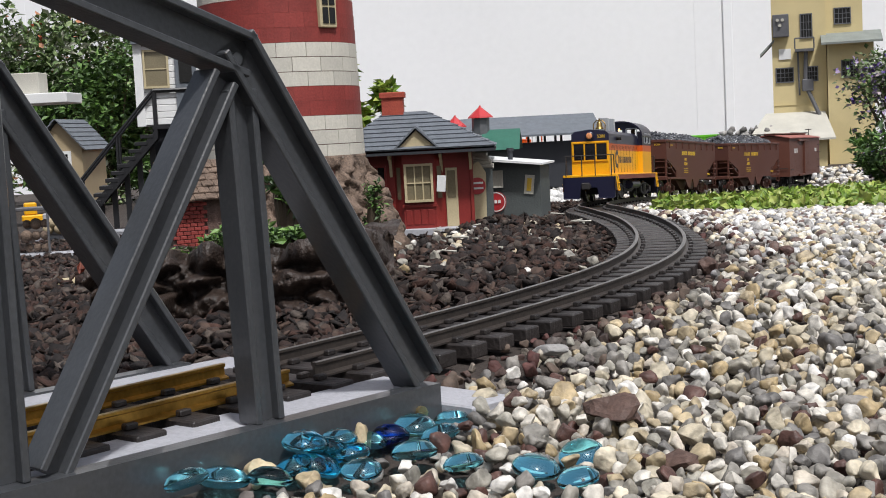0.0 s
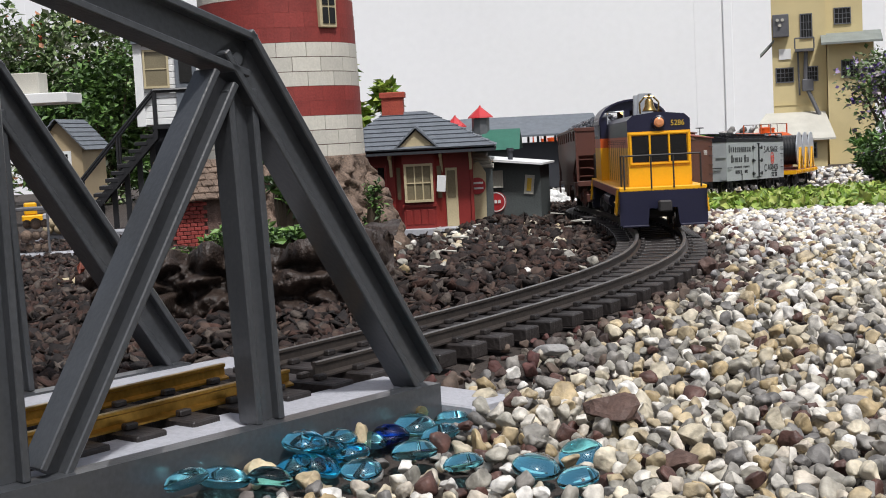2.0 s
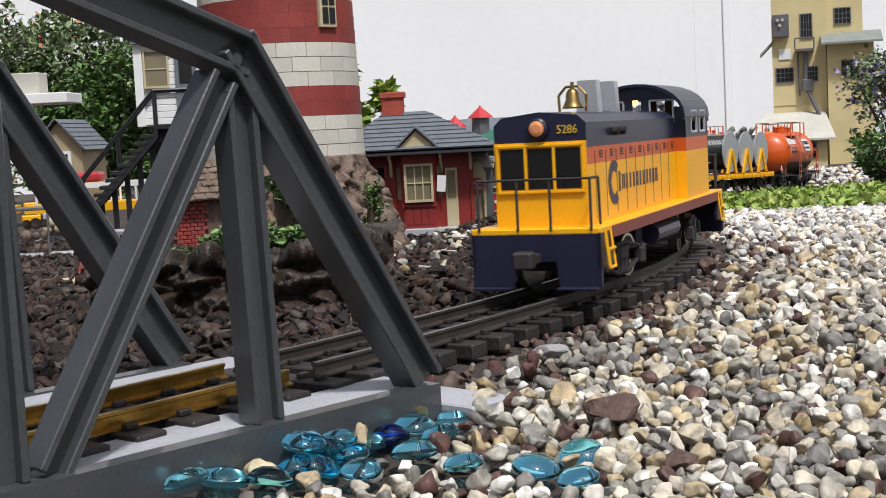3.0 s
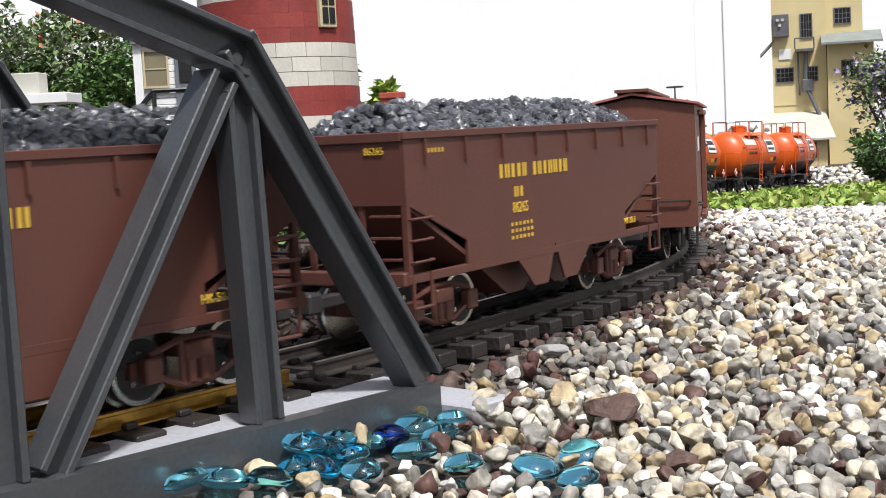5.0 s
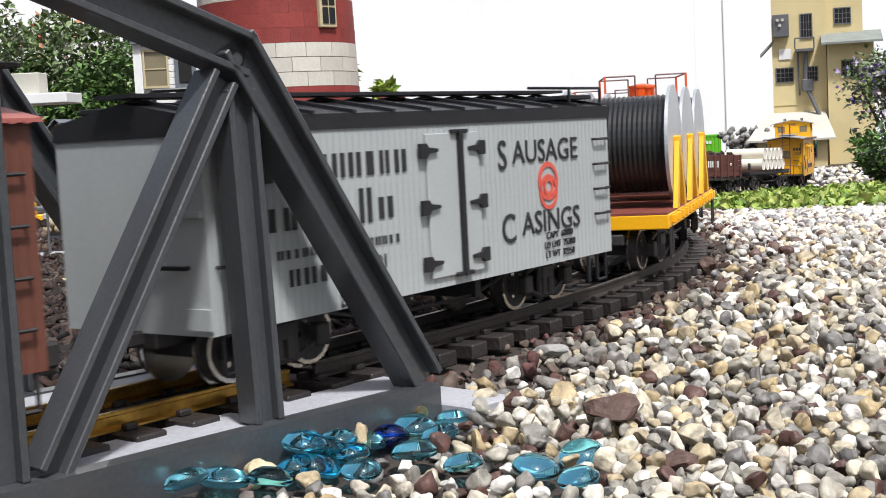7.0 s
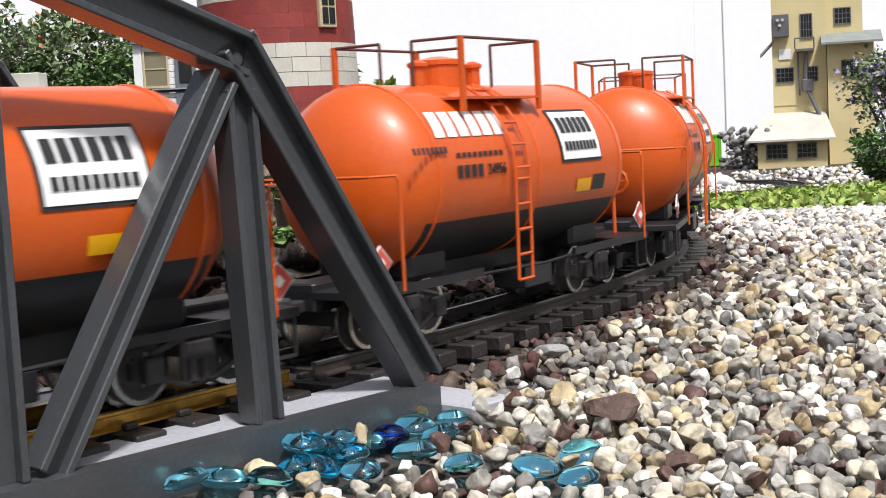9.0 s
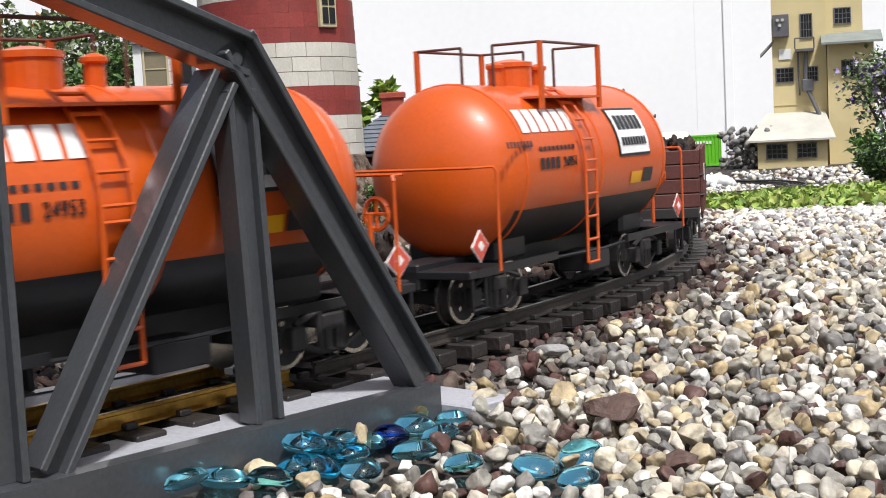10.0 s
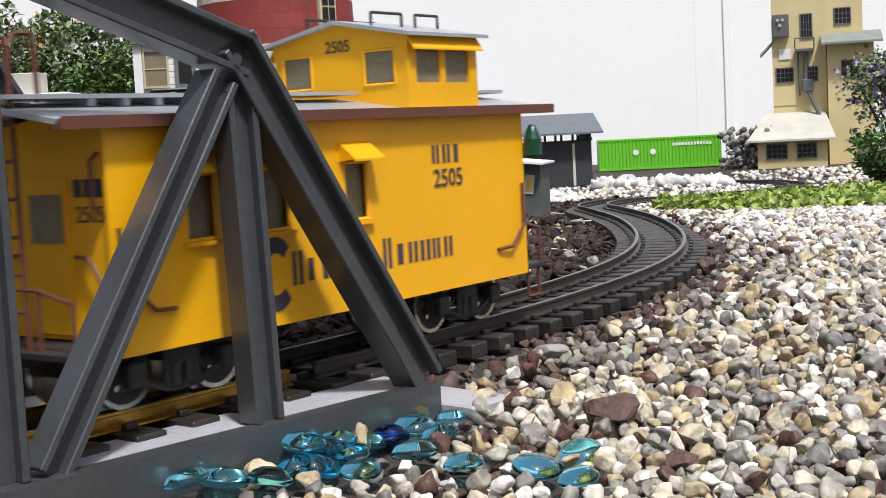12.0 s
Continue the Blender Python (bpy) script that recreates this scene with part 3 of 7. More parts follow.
def gems():
    rng = random.Random(6)
    bm = B()
    lathe(bm, [(0.0005, 0.0052), (0.004, 0.0049), (0.0072, 0.0034), (0.0092, 0.0012), (0.0096, 0.0), (0.0088, -0.0018), (0.006, -0.0026), (0.0005, -0.0028)], 24)
    me = bpy.data.meshes.new("glass_gem")
    bm.to_mesh(me)
    bm.free()
    me.shade_smooth()
    me.materials.append(GEM)
    spots = GEM_SPOTS
    for x, y, z in spots:
        ob = new("glass_gem", me)
        s = rng.uniform(0.95, 1.2)
        ob.matrix_world = pose(x, y, z + 0.0045, rng.uniform(-22, 14), rng.uniform(-18, 18), rng.uniform(0, 360)) @ Matrix.Scale(s, 4)
        tagged(ob, "flat turquoise glass gem lying on the gravel", "glass gem", "glass gems by the bridge")
    blue = me.copy()
    blue.materials[0] = GEM_BLUE
    ob = new("glass_gem", blue)
    ob.matrix_world = pose(BLUE_SPOT[0], BLUE_SPOT[1], -0.0255, -20, 5, 0)
    tagged(ob, "flat cobalt blue glass gem on the gravel", "glass gem", "glass gems by the bridge")


gems()


# ---- leaves ----
def leaf_cloud(name, spots, material, seed, size=(0.012, 0.022), slim=0.5):
    """Small folded leaves: two quads each, in one mesh. spots: points."""
    rng = np.random.default_rng(seed)
    vs, fs = [], []
    for x, y, z in spots:
        n = float(rng.uniform(*size))
        e = np.array(Euler((float(rng.normal(0.3, 0.6)), float(rng.normal(0, 0.6)), float(rng.uniform(0, math.tau)))).to_matrix())
        w = n * slim / 2
        pts = np.array([(0, 0, 0), (w, n * 0.45, n * 0.1), (0, n, -n * 0.08), (-w, n * 0.45, n * 0.1), (0, n * 0.45, 0)])
        b = len(vs)
        vs += [tuple(p) for p in (pts @ e.T + (x, y, z))]
        fs += [(b, b + 1, b + 4), (b + 1, b + 2, b + 4), (b + 2, b + 3, b + 4), (b + 3, b, b + 4)]
    me = bpy.data.meshes.new(name)
    me.from_pydata(vs, [], fs)
    me.materials.append(material)
    return new(name, me)


def bush(name, label, centre, span, count, seed, material, size, clumps=14, extra=None, floor=None):
    rng = random.Random(seed)
    bu = thing(name, label, "shrub")
    cs = []
    for _ in range(clumps):
        a, r = rng.uniform(0, math.tau), rng.random() ** 0.5
        cs.append((centre[0] + span[0] * r * math.cos(a) * 0.8, centre[1] + span[1] * r * math.sin(a) * 0.8, centre[2] + span[2] * rng.uniform(-0.75, 0.8), rng.uniform(0.22, 0.4)))
    pts, blooms = [], []
    for _ in range(count):
        c = rng.choice(cs)
        v = Vector((rng.gauss(0, 1), rng.gauss(0, 1), rng.gauss(0, 1))).normalized() * (rng.random() ** 0.4)
        p = (c[0] + v.x * c[3] * span[0], c[1] + v.y * c[3] * span[1], c[2] + v.z * c[3] * span[2])
        (blooms if extra and rng.random() < extra[1] else pts).append(p)
    bm = B()
    ground_at = floor if floor is not None else -0.08
    root = Vector((centre[0], centre[1], ground_at))
    for c in cs:
        mid = root.lerp(Vector(c[:3]), 0.5) + Vector((0, 0, 0.1 * span[2]))
        rod(bm, root, mid, 0.006, 6, 0.004)
        rod(bm, mid, c[:3], 0.004, 6, 0.0015)
    tagged(part("stem_work", bm, STEM, bu), kind="stuff")
    lv = leaf_cloud("leaves", pts, material, seed, size)
    lv.parent = bu
    tagged(lv, kind="stuff")
    if blooms:
        fl = leaf_cloud("blossom", blooms, extra[0], seed + 1, (size[0] * 0.8, size[1] * 0.8), 0.9)
        fl.parent = bu
        tagged(fl, "small blooms", kind="stuff")
    return bu


bush("leafy_shrub", "tall leafy green shrub with pale blooms behind the houses", (-1.42, 4.95, 0.28), (0.46, 0.3, 0.38), 15000, 31, LEAF_PALE, (0.02, 0.045), 26, (BLOOM, 0.04))
bush("leafy_shrub", "dense dark green shrub behind the signal tower", (-1.18, 4.8, 0.2), (0.34, 0.25, 0.28), 9000, 32, LEAF, (0.02, 0.04), 20)
bush("leafy_shrub", "light green leafy plant behind the lighthouse", (-0.235, 4.3, 0.17), (0.14, 0.12, 0.22), 2600, 33, SEDUM, (0.025, 0.05), 10)
bush("flowering_shrub", "shrub with faded purple flowers beside the tall mill", (1.235, 3.5, 0.115), (0.17, 0.16, 0.18), 3200, 34, LEAF_PALE, (0.01, 0.024), 20, (FLOWER, 0.2))
bush("leafy_shrub", "green trailing plant beside the track", (1.16, 3.35, 0.0), (0.12, 0.2, 0.1), 1500, 35, LEAF, (0.014, 0.03), 10)


def sedum():
    rng = random.Random(41)
    pts = []
    for _ in range(9000):
        y = rng.uniform(2.05, 3.3)
        lo = 0.165 * y + 0.03 * noise.noise((y * 3, 0, 0))
        x = rng.uniform(lo, 0.42 * y)
        edge = 2.12 + 0.05 * noise.noise((x * 6, 1, 0))
        g = side_of_line(x, y)
        if y < edge or g < 0.06 + 0.02 * noise.noise((x * 9, y * 9, 2)):
            continue
        lump = 0.5 + 0.5 * noise.noise((x * 14, y * 14, 3))
        pts.append((x, y, ground_z(x, y) + 0.004 + rng.random() * 0.02 * lump))
    ob = leaf_cloud("sedum_mat", pts, SEDUM, 42, (0.012, 0.024), 0.7)
    tagged(ob, "low mat of yellow-green sedum beside the track", "ground cover", kind="stuff")


sedum()


# ---- wall behind ----
def back_wall():
    w = thing("wall_back", "white vertical vinyl siding of a building", "wall", kind="structure")
    x = -5.0
    k = 0
    while x < 6.0:
        wide = 0.30
        bm = B()
        d = 0.0015 * (k % 2)
        box(bm, x, x + wide, 6.6 - d, 6.7, -0.2, 3.4)
        part("siding_board", bm, WALL_WHITE, w)
        x += wide
        k += 1
    bm = B()
    box(bm, 1.44, 1.485, 6.588, 6.5945, -0.2, 3.4, 0.003)
    part("corner_trim", bm, WALL_WHITE, w, "white corner trim")


back_wall()


# ---- houses ----
def rows_roof(parent, pts_low, pts_high, rows, material, thick=0.0022):
    """A roof slope of overlapping shingle courses between a low and a high edge (two points each)."""
    a0, a1, b0, b1 = (Vector(p) for p in (*pts_low, *pts_high))
    for k in range(rows):
        t0, t1 = k / rows, (k + 1.25) / rows
        t1 = min(t1, 1)
        q = [a0.lerp(b0, t0), a1.lerp(b1, t0), a1.lerp(b1, t1), a0.lerp(b0, t1)]
        n = (q[1] - q[0]).cross(q[3] - q[0]).normalized()
        if n.z < 0:
            n = -n
        bm = B()
        lo = [bm.verts.new(p + n * (thick * 0.9 if i < 2 else 0)) for i, p in enumerate(q)]
        hi = [bm.verts.new(p + n * (thick * (2.0 if i < 2 else 1.0))) for i, p in enumerate(q)]
        bm.faces.new(lo[::-1])
        bm.faces.new(hi)
        for i in range(4):
            bm.faces.new((lo[i], lo[(i + 1) % 4], hi[(i + 1) % 4], hi[i]))
        bmesh.ops.recalc_face_normals(bm, faces=bm.faces[:])
        part("shingle_course", bm, material, parent)


def window(parent, x0, x1, z0, z1, y, frame_mat, panes=(2, 2), glass=None, bar=0.0025, name="window"):
    """A window on a face that looks towards -y."""
    bm = B()
    box(bm, x0, x1, y - 0.0006, y + 0.001, z0, z1)
    w = part(name, bm, glass or GLASS_DARK, parent)
    bm = B()
    b = bar
    box(bm, x0 - b, x0, y - 0.004, y, z0 - b, z1 + b)
    box(bm, x1, x1 + b, y - 0.004, y, z0 - b, z1 + b)
    box(bm, x0, x1, y - 0.004, y, z1, z1 + b)
    box(bm, x0 - b, x1 + b, y - 0.0055, y, z0 - b, z0)
    for k in range(1, panes[0]):
        xm = x0 + (x1 - x0) * k / panes[0]
        box(bm, xm - b * 0.25, xm + b * 0.25, y - 0.0025, y - 0.0007, z0, z1)
    for k in range(1, panes[1]):
        zm = z0 + (z1 - z0) * k / panes[1]
        box(bm, x0, x1, y - 0.0022, y - 0.0007, zm - b * 0.25, zm + b * 0.25)
    part("frame", bm, frame_mat, w)
    return w


def station():
    m = pose(-0.022, 1.985, -0.024, 0, 0, -3)
    s = thing("station_house", "barn-red model railway station with a slate hip roof", "house", m)
    bm = B()
    box(bm, -0.1, 0.072, 0.0, 0.16, 0, 0.118)
    part("wall", bm, STATION_RED, s)
    bm = B()
    box(bm, -0.11, 0.085, -0.03, 0.17, -0.012, 0.002, 0.001)
    part("platform", bm, DECK_WHITE, s, "pale platform edge")
    bm = B()
    prism(bm, [(-0.045, 0.0), (-0.032, -0.016), (0.016, -0.016), (0.029, 0.0)], 0.002, 0.116, "z")
    part("bay", bm, STATION_RED, s, "projecting bay")
    bm = B()
    box(bm, -0.034, 0.018, -0.0185, -0.016, 0.034, 0.038)
    box(bm, -0.1, -0.046, -0.0025, 0.0, 0.034, 0.038)
    part("belt_course", bm, STATION_RED, s)
    window(s, -0.026, 0.010, 0.045, 0.095, -0.017, CREAM, (3, 2), GLASS_GREY, 0.0035)
    window(s, -0.082, -0.06, 0.045, 0.095, -0.001, STATION_RED, (2, 2), GLASS_DARK)
    bm = B()
    box(bm, 0.031, 0.049, -0.002, 0.0, 0.002, 0.09, 0.0006)
    d = part("door", bm, CREAM, s, "cream framed door")
    bm = B()
    box(bm, 0.034, 0.046, -0.003, -0.0018, 0.045, 0.086)
    part("door_glass", bm, GLASS_GREY, d)
    # hip roof
    z, zr, o = 0.118, 0.176, 0.036
    e = [(-0.1 - o, -o), (0.072 + o, -o), (0.072 + o, 0.16 + o), (-0.1 - o, 0.16 + o)]
    r0, r1 = (-0.06, 0.08), (0.0, 0.08)
    rows_roof(s, ((*e[0], z), (*e[1], z)), ((*r0, zr), (*r1, zr)), 9, SLATE)
    rows_roof(s, ((*e[1], z), (*e[2], z)), ((*r1, zr), (*r1, zr)), 9, SLATE)
    rows_roof(s, ((*e[3], z), (*e[0], z)), ((*r0, zr), (*r0, zr)), 9, SLATE)
    rows_roof(s, ((*e[2], z), (*e[3], z)), ((*r1, zr), (*r0, zr)), 9, SLATE)
    bm = B()
    box(bm, e[0][0], e[1][0], -o, 0.16 + o, z - 0.005, z - 0.001)
    part("eave_board", bm, SHED_GREY, s)
    for x in (-0.098, -0.05, 0.026, 0.07):
        bm = B()
        prism(bm, [(0, 0.08), (0, 0.112), (-0.03, 0.112), (-0.026, 0.107), (-0.014, 0.104), (-0.008, 0.098), (-0.004, 0.088)], x - 0.002, x + 0.002, "x")
        part("bracket", bm, CREAM, s, "cream scrolled eave bracket")
    for x in (-0.1, 0.068):
        bm = B()
        box(bm, x, x + 0.005, -0.003, 0.0015, 0.002, 0.112, 0.0005)
        part("corner_board", bm, STATION_RED, s)
    for d, x0, x1 in ((-1, -0.0448, -0.0322), (1, 0.0162, 0.0288)):
        bm = B()
        a, b2 = (x0, -0.0002), (x1, -0.0162)
        if d > 0:
            a, b2 = (x0, -0.0162), (x1, -0.0002)
        prism(bm, [(a[0] * 0.75 + b2[0] * 0.25, a[1] * 0.75 + b2[1] * 0.25 - 0.0012), (a[0] * 0.25 + b2[0] * 0.75, a[1] * 0.25 + b2[1] * 0.75 - 0.0012),
                   (a[0] * 0.25 + b2[0] * 0.75, a[1] * 0.25 + b2[1] * 0.75), (a[0] * 0.75 + b2[0] * 0.25, a[1] * 0.75 + b2[1] * 0.25)], 0.046, 0.094, "z")
        part("side_light", bm, GLASS_GREY, s, "narrow bay side light")
    bm = B()
    for k in range(4):
        box(bm, -0.029 + k * 0.011, -0.0205 + k * 0.011, -0.0172, -0.016, 0.008, 0.03, 0.0004)
    part("bay_panel", bm, STATION_RED, s, "panelled bay apron")
    bm = B()
    box(bm, 0.0125, 0.0255, -0.0225, -0.0195, 0.058, 0.082, 0, Matrix.Rotation(0.1, 4, "Y"))
    part("enamel_plate", bm, WHITE_PAINT, s, "small pale enamel plate")
    # dormer gable over the bay
    bm = B()
    prism(bm, [(-0.034, 0.124), (0.018, 0.124), (-0.008, 0.148)], -0.03, 0.05)
    part("dormer", bm, CREAM, s, "cream dormer gable")
    for a, b in (((-0.04, 0.121), (-0.008, 0.1515)), ((0.024, 0.121), (-0.008, 0.1515))):
        bm = B()
        prism(bm, [a, b, (b[0], b[1] + 0.0035), (a[0] + (0.001 if a[0] > 0 else -0.001), a[1] + 0.002)], -0.036, 0.06)
        part("dormer_roof", bm, SLATE, s)
    bm = B()
    box(bm, -0.065, -0.032, 0.066, 0.094, 0.16, 0.206)
    box(bm, -0.068, -0.029, 0.063, 0.097, 0.2, 0.209, 0.001)
    part("chimney", bm, CHIMNEY_RED, s, "red brick chimney")


station()


def shanty():
    m = pose(0.11, 2.09, -0.026, 0, 0, -14)
    s = thing("supply_shanty", "dark grey board shanty with a white lean-to roof and signs", "shed", m)
    bm = B()
    prism(bm, [(-0.042, 0), (0.05, 0), (0.05, 0.088), (-0.042, 0.096)], 0, 0.09)
    part("wall", bm, SHANTY_GREY, s)
    bm = B()
    prism(bm, [(-0.056, 0.099), (0.058, 0.087), (0.058, 0.090), (-0.056, 0.103)], -0.022, 0.1)
    part("roof", bm, WHITE_PAINT, s, "white sheet roof")
    bm = B()
    rod(bm, (0.0, 0.02, 0.09), (0.0, 0.02, 0.114), 0.004, 8)
    rod(bm, (0.0, 0.02, 0.11), (0.0, 0.02, 0.115), 0.006, 8)
    part("stovepipe", bm, SHED_GREY, s)
    for x, z, r in ((-0.022, 0.031, 0.0165),):
        sg = part("round_sign", lathe(B(), [(0.001, -0.003), (r, -0.003), (r, -0.001), (0.001, -0.001)], 28, (x, 0, z), "y"), SIGN_RED, s, "round red enamel sign")
        part("sign_ring", lathe(B(), [(r * 0.93, -0.0035), (r * 0.93, -0.003), (r * 0.85, -0.003), (r * 0.85, -0.0035), (r * 0.93, -0.0035)], 28, (x, 0, z), "y", caps=False), WHITE, sg)
        bm = B()
        for k in range(3):
            box(bm, x - 0.008 + k * 0.0058, x - 0.004 + k * 0.0058, -0.0045, -0.003, z - 0.002, z + 0.003)
        part("sign_bars", bm, WHITE, sg)
    window(s, -0.032, -0.012, 0.056, 0.078, -0.001, PALE_ROOF, (1, 1), PALE_ROOF)
    bm = B()
    box(bm, 0.018, 0.033, -0.002, -0.0008, 0.045, 0.075, 0, Matrix.Rotation(0.12, 4, "Y"))
    sg = part("poster", bm, PALE_ROOF, s, "torn pale poster")
    bm = B()
    box(bm, 0.022, 0.029, -0.003, -0.002, 0.05, 0.07, 0, Matrix.Rotation(0.12, 4, "Y"))
    part("poster_mark", bm, LETTER_YELLOW, sg)
    bm = B()
    box(bm, -0.05, 0.056, -0.03, 0.095, -0.008, 0.003, 0.001)
    part("base", bm, DECK_WHITE, s, "pale slab under the shanty")
    # upright enamel signs and a crate between the station and the shanty
    sg = thing("sign_board", "cream board with a round red enamel sign", "sign", pose(0.056, 2.02, -0.02, 0, 0, 10))
    bm = B()
    prism(bm, [(-0.014, 0.0), (0.014, 0.0), (0.016, 0.075), (0.005, 0.092), (-0.014, 0.085)], 0, 0.003)
    part("board", bm, CREAM, sg)
    bm = lathe(B(), [(0.001, -0.003), (0.013, -0.003), (0.013, -0.001), (0.001, -0.001)], 22, (0.001, 0, 0.055), "y")
    part("red_disc", bm, SIGN_RED, sg)
    bm = B()
    for k in range(2):
        box(bm, -0.008, 0.01, -0.004, -0.003, 0.05 + k * 0.008, 0.053 + k * 0.008, 0, None)
    part("sign_bars", bm, WHITE, sg)
    lk = thing("log_pile", "short pile of grey split logs on the slab", "logs", pose(0.062, 2.04, 0.062, 0, 0, 0))
    for k in range(4):
        bm = B()
        rod(bm, (-0.02, 0, 0.004 + k * 0.0062), (0.022 - k * 0.003, -0.01, 0.002 + k * 0.0058), 0.0042, 7)
        part("log", bm, PALE_ROOF, lk)
    bm = B()
    box(bm, -0.018, 0.02, -0.012, 0.02, -0.08, -0.001)
    part("crate", bm, SHANTY_GREY, lk, "dark crate under the logs")


shanty()


def far_shed():
    m = pose(0.302, 4.05, -0.065, 0, 0, 4)
    s = thing("freight_shed", "long dark slate freight shed with a gable roof", "shed", m)
    bm = B()
    box(bm, -0.27, 0.17, 0, 0.22, 0, 0.138)
    part("wall", bm, SHED_GREY, s)
    bm = B()
    for x in (-0.27, 0.162):
        box(bm, x, x + 0.008, 0.0, 0.22, 0.138, 0.142)
    part("top_plate", bm, SHED_GREY, s)
    pieces("post", box(B(), 0, 0.007, -0.002, 0.004, 0.138, 0.17), SHED_GREY, s, [Matrix.Translation((-0.265 + k * 0.0535, y, 0)) for k in range(9) for y in (0.0, 0.214)])
    bm = B()
    for y0, y1 in ((-0.045, 0.11), (0.265, 0.11)):
        prism(bm, [(y0, 0.158), (y1, 0.215), (y1, 0.222), (y0, 0.164)], -0.3, 0.2, "x")
    part("roof", bm, SLATE, s, "slate grey gable roof")
    bm = B()
    prism(bm, [(0.0, 0.138), (0.22, 0.138), (0.11, 0.212)], 0.168, 0.174, "x")
    part("gable", bm, SHED_GREY, s)
    bm = B()
    box(bm, 0.11, 0.118, -0.003, 0.0, 0.0, 0.13)
    part("corner_board", bm, PALE_ROOF, s)
    g = thing("cupola_house", "low house with a green sheet roof and red cupolas", "house", pose(0.13, 3.1, -0.07, 0, 0, -6))
    bm = B()
    box(bm, -0.1, 0.035, 0, 0.14, 0, 0.15)
    part("wall", bm, SHANTY_GREY, g)
    bm = B()
    prism(bm, [(-0.02, 0.142), (0.07, 0.19), (0.16, 0.142), (0.07, 0.184)], -0.12, 0.062, "x")
    part("roof", bm, GREEN_ROOF, g, "green sheet roof")
    for x, y, z, r in ((-0.032, 0.07, 0.185, 0.021), (-0.095, 0.09, 0.165, 0.019)):
        bm = B()
        lathe(bm, [(r, z - 0.01), (r, z + 0.035)], 8, (x, y, 0))
        cu = part("cupola", bm, GREY_METAL, g, "small grey cupola")
        bm = B()
        lathe(bm, [(r * 1.45, z + 0.034), (r * 1.4, z + 0.037), (0.003, z + 0.06), (0.002, z + 0.064)], 8, (x, y, 0))
        part("cupola_roof", bm, RED_ROOF, cu, "pointed red roof")


far_shed()


def container():
    g = thing("green_container", "bright green corrugated freight container", "container", pose(0.91, 5.42, -0.078, 0, 0, -2))
    bm = B()
    box(bm, -0.25, 0.25, 0, 0.1, 0.004, 0.132, 0.001)
    for k in range(34):
        x = -0.24 + k * 0.0145
        box(bm, x, x + 0.007, -0.003, 0.0, 0.012, 0.124)
    part("shell", bm, GREEN_BOX, g)
    bm = B()
    for z in (0.004, 0.124):
        box(bm, -0.252, 0.252, -0.004, 0.004, z, z + 0.008, 0.0005)
    part("rail", bm, GREEN_BOX, g)
    bm = B()
    for k in range(13):
        box(bm, 0.05 + k * 0.0125, 0.059 + k * 0.0125, -0.0045, -0.003, 0.095, 0.107)
    for k in range(2):
        lathe(bm, [(0.001, -0.0045), (0.012, -0.0045), (0.012, -0.003), (0.001, -0.003)], 14, (-0.1 + k * 0.07, 0, 0.075), "y")
    part("lettering", bm, WHITE, g, "plain pale bars of lettering")


container()


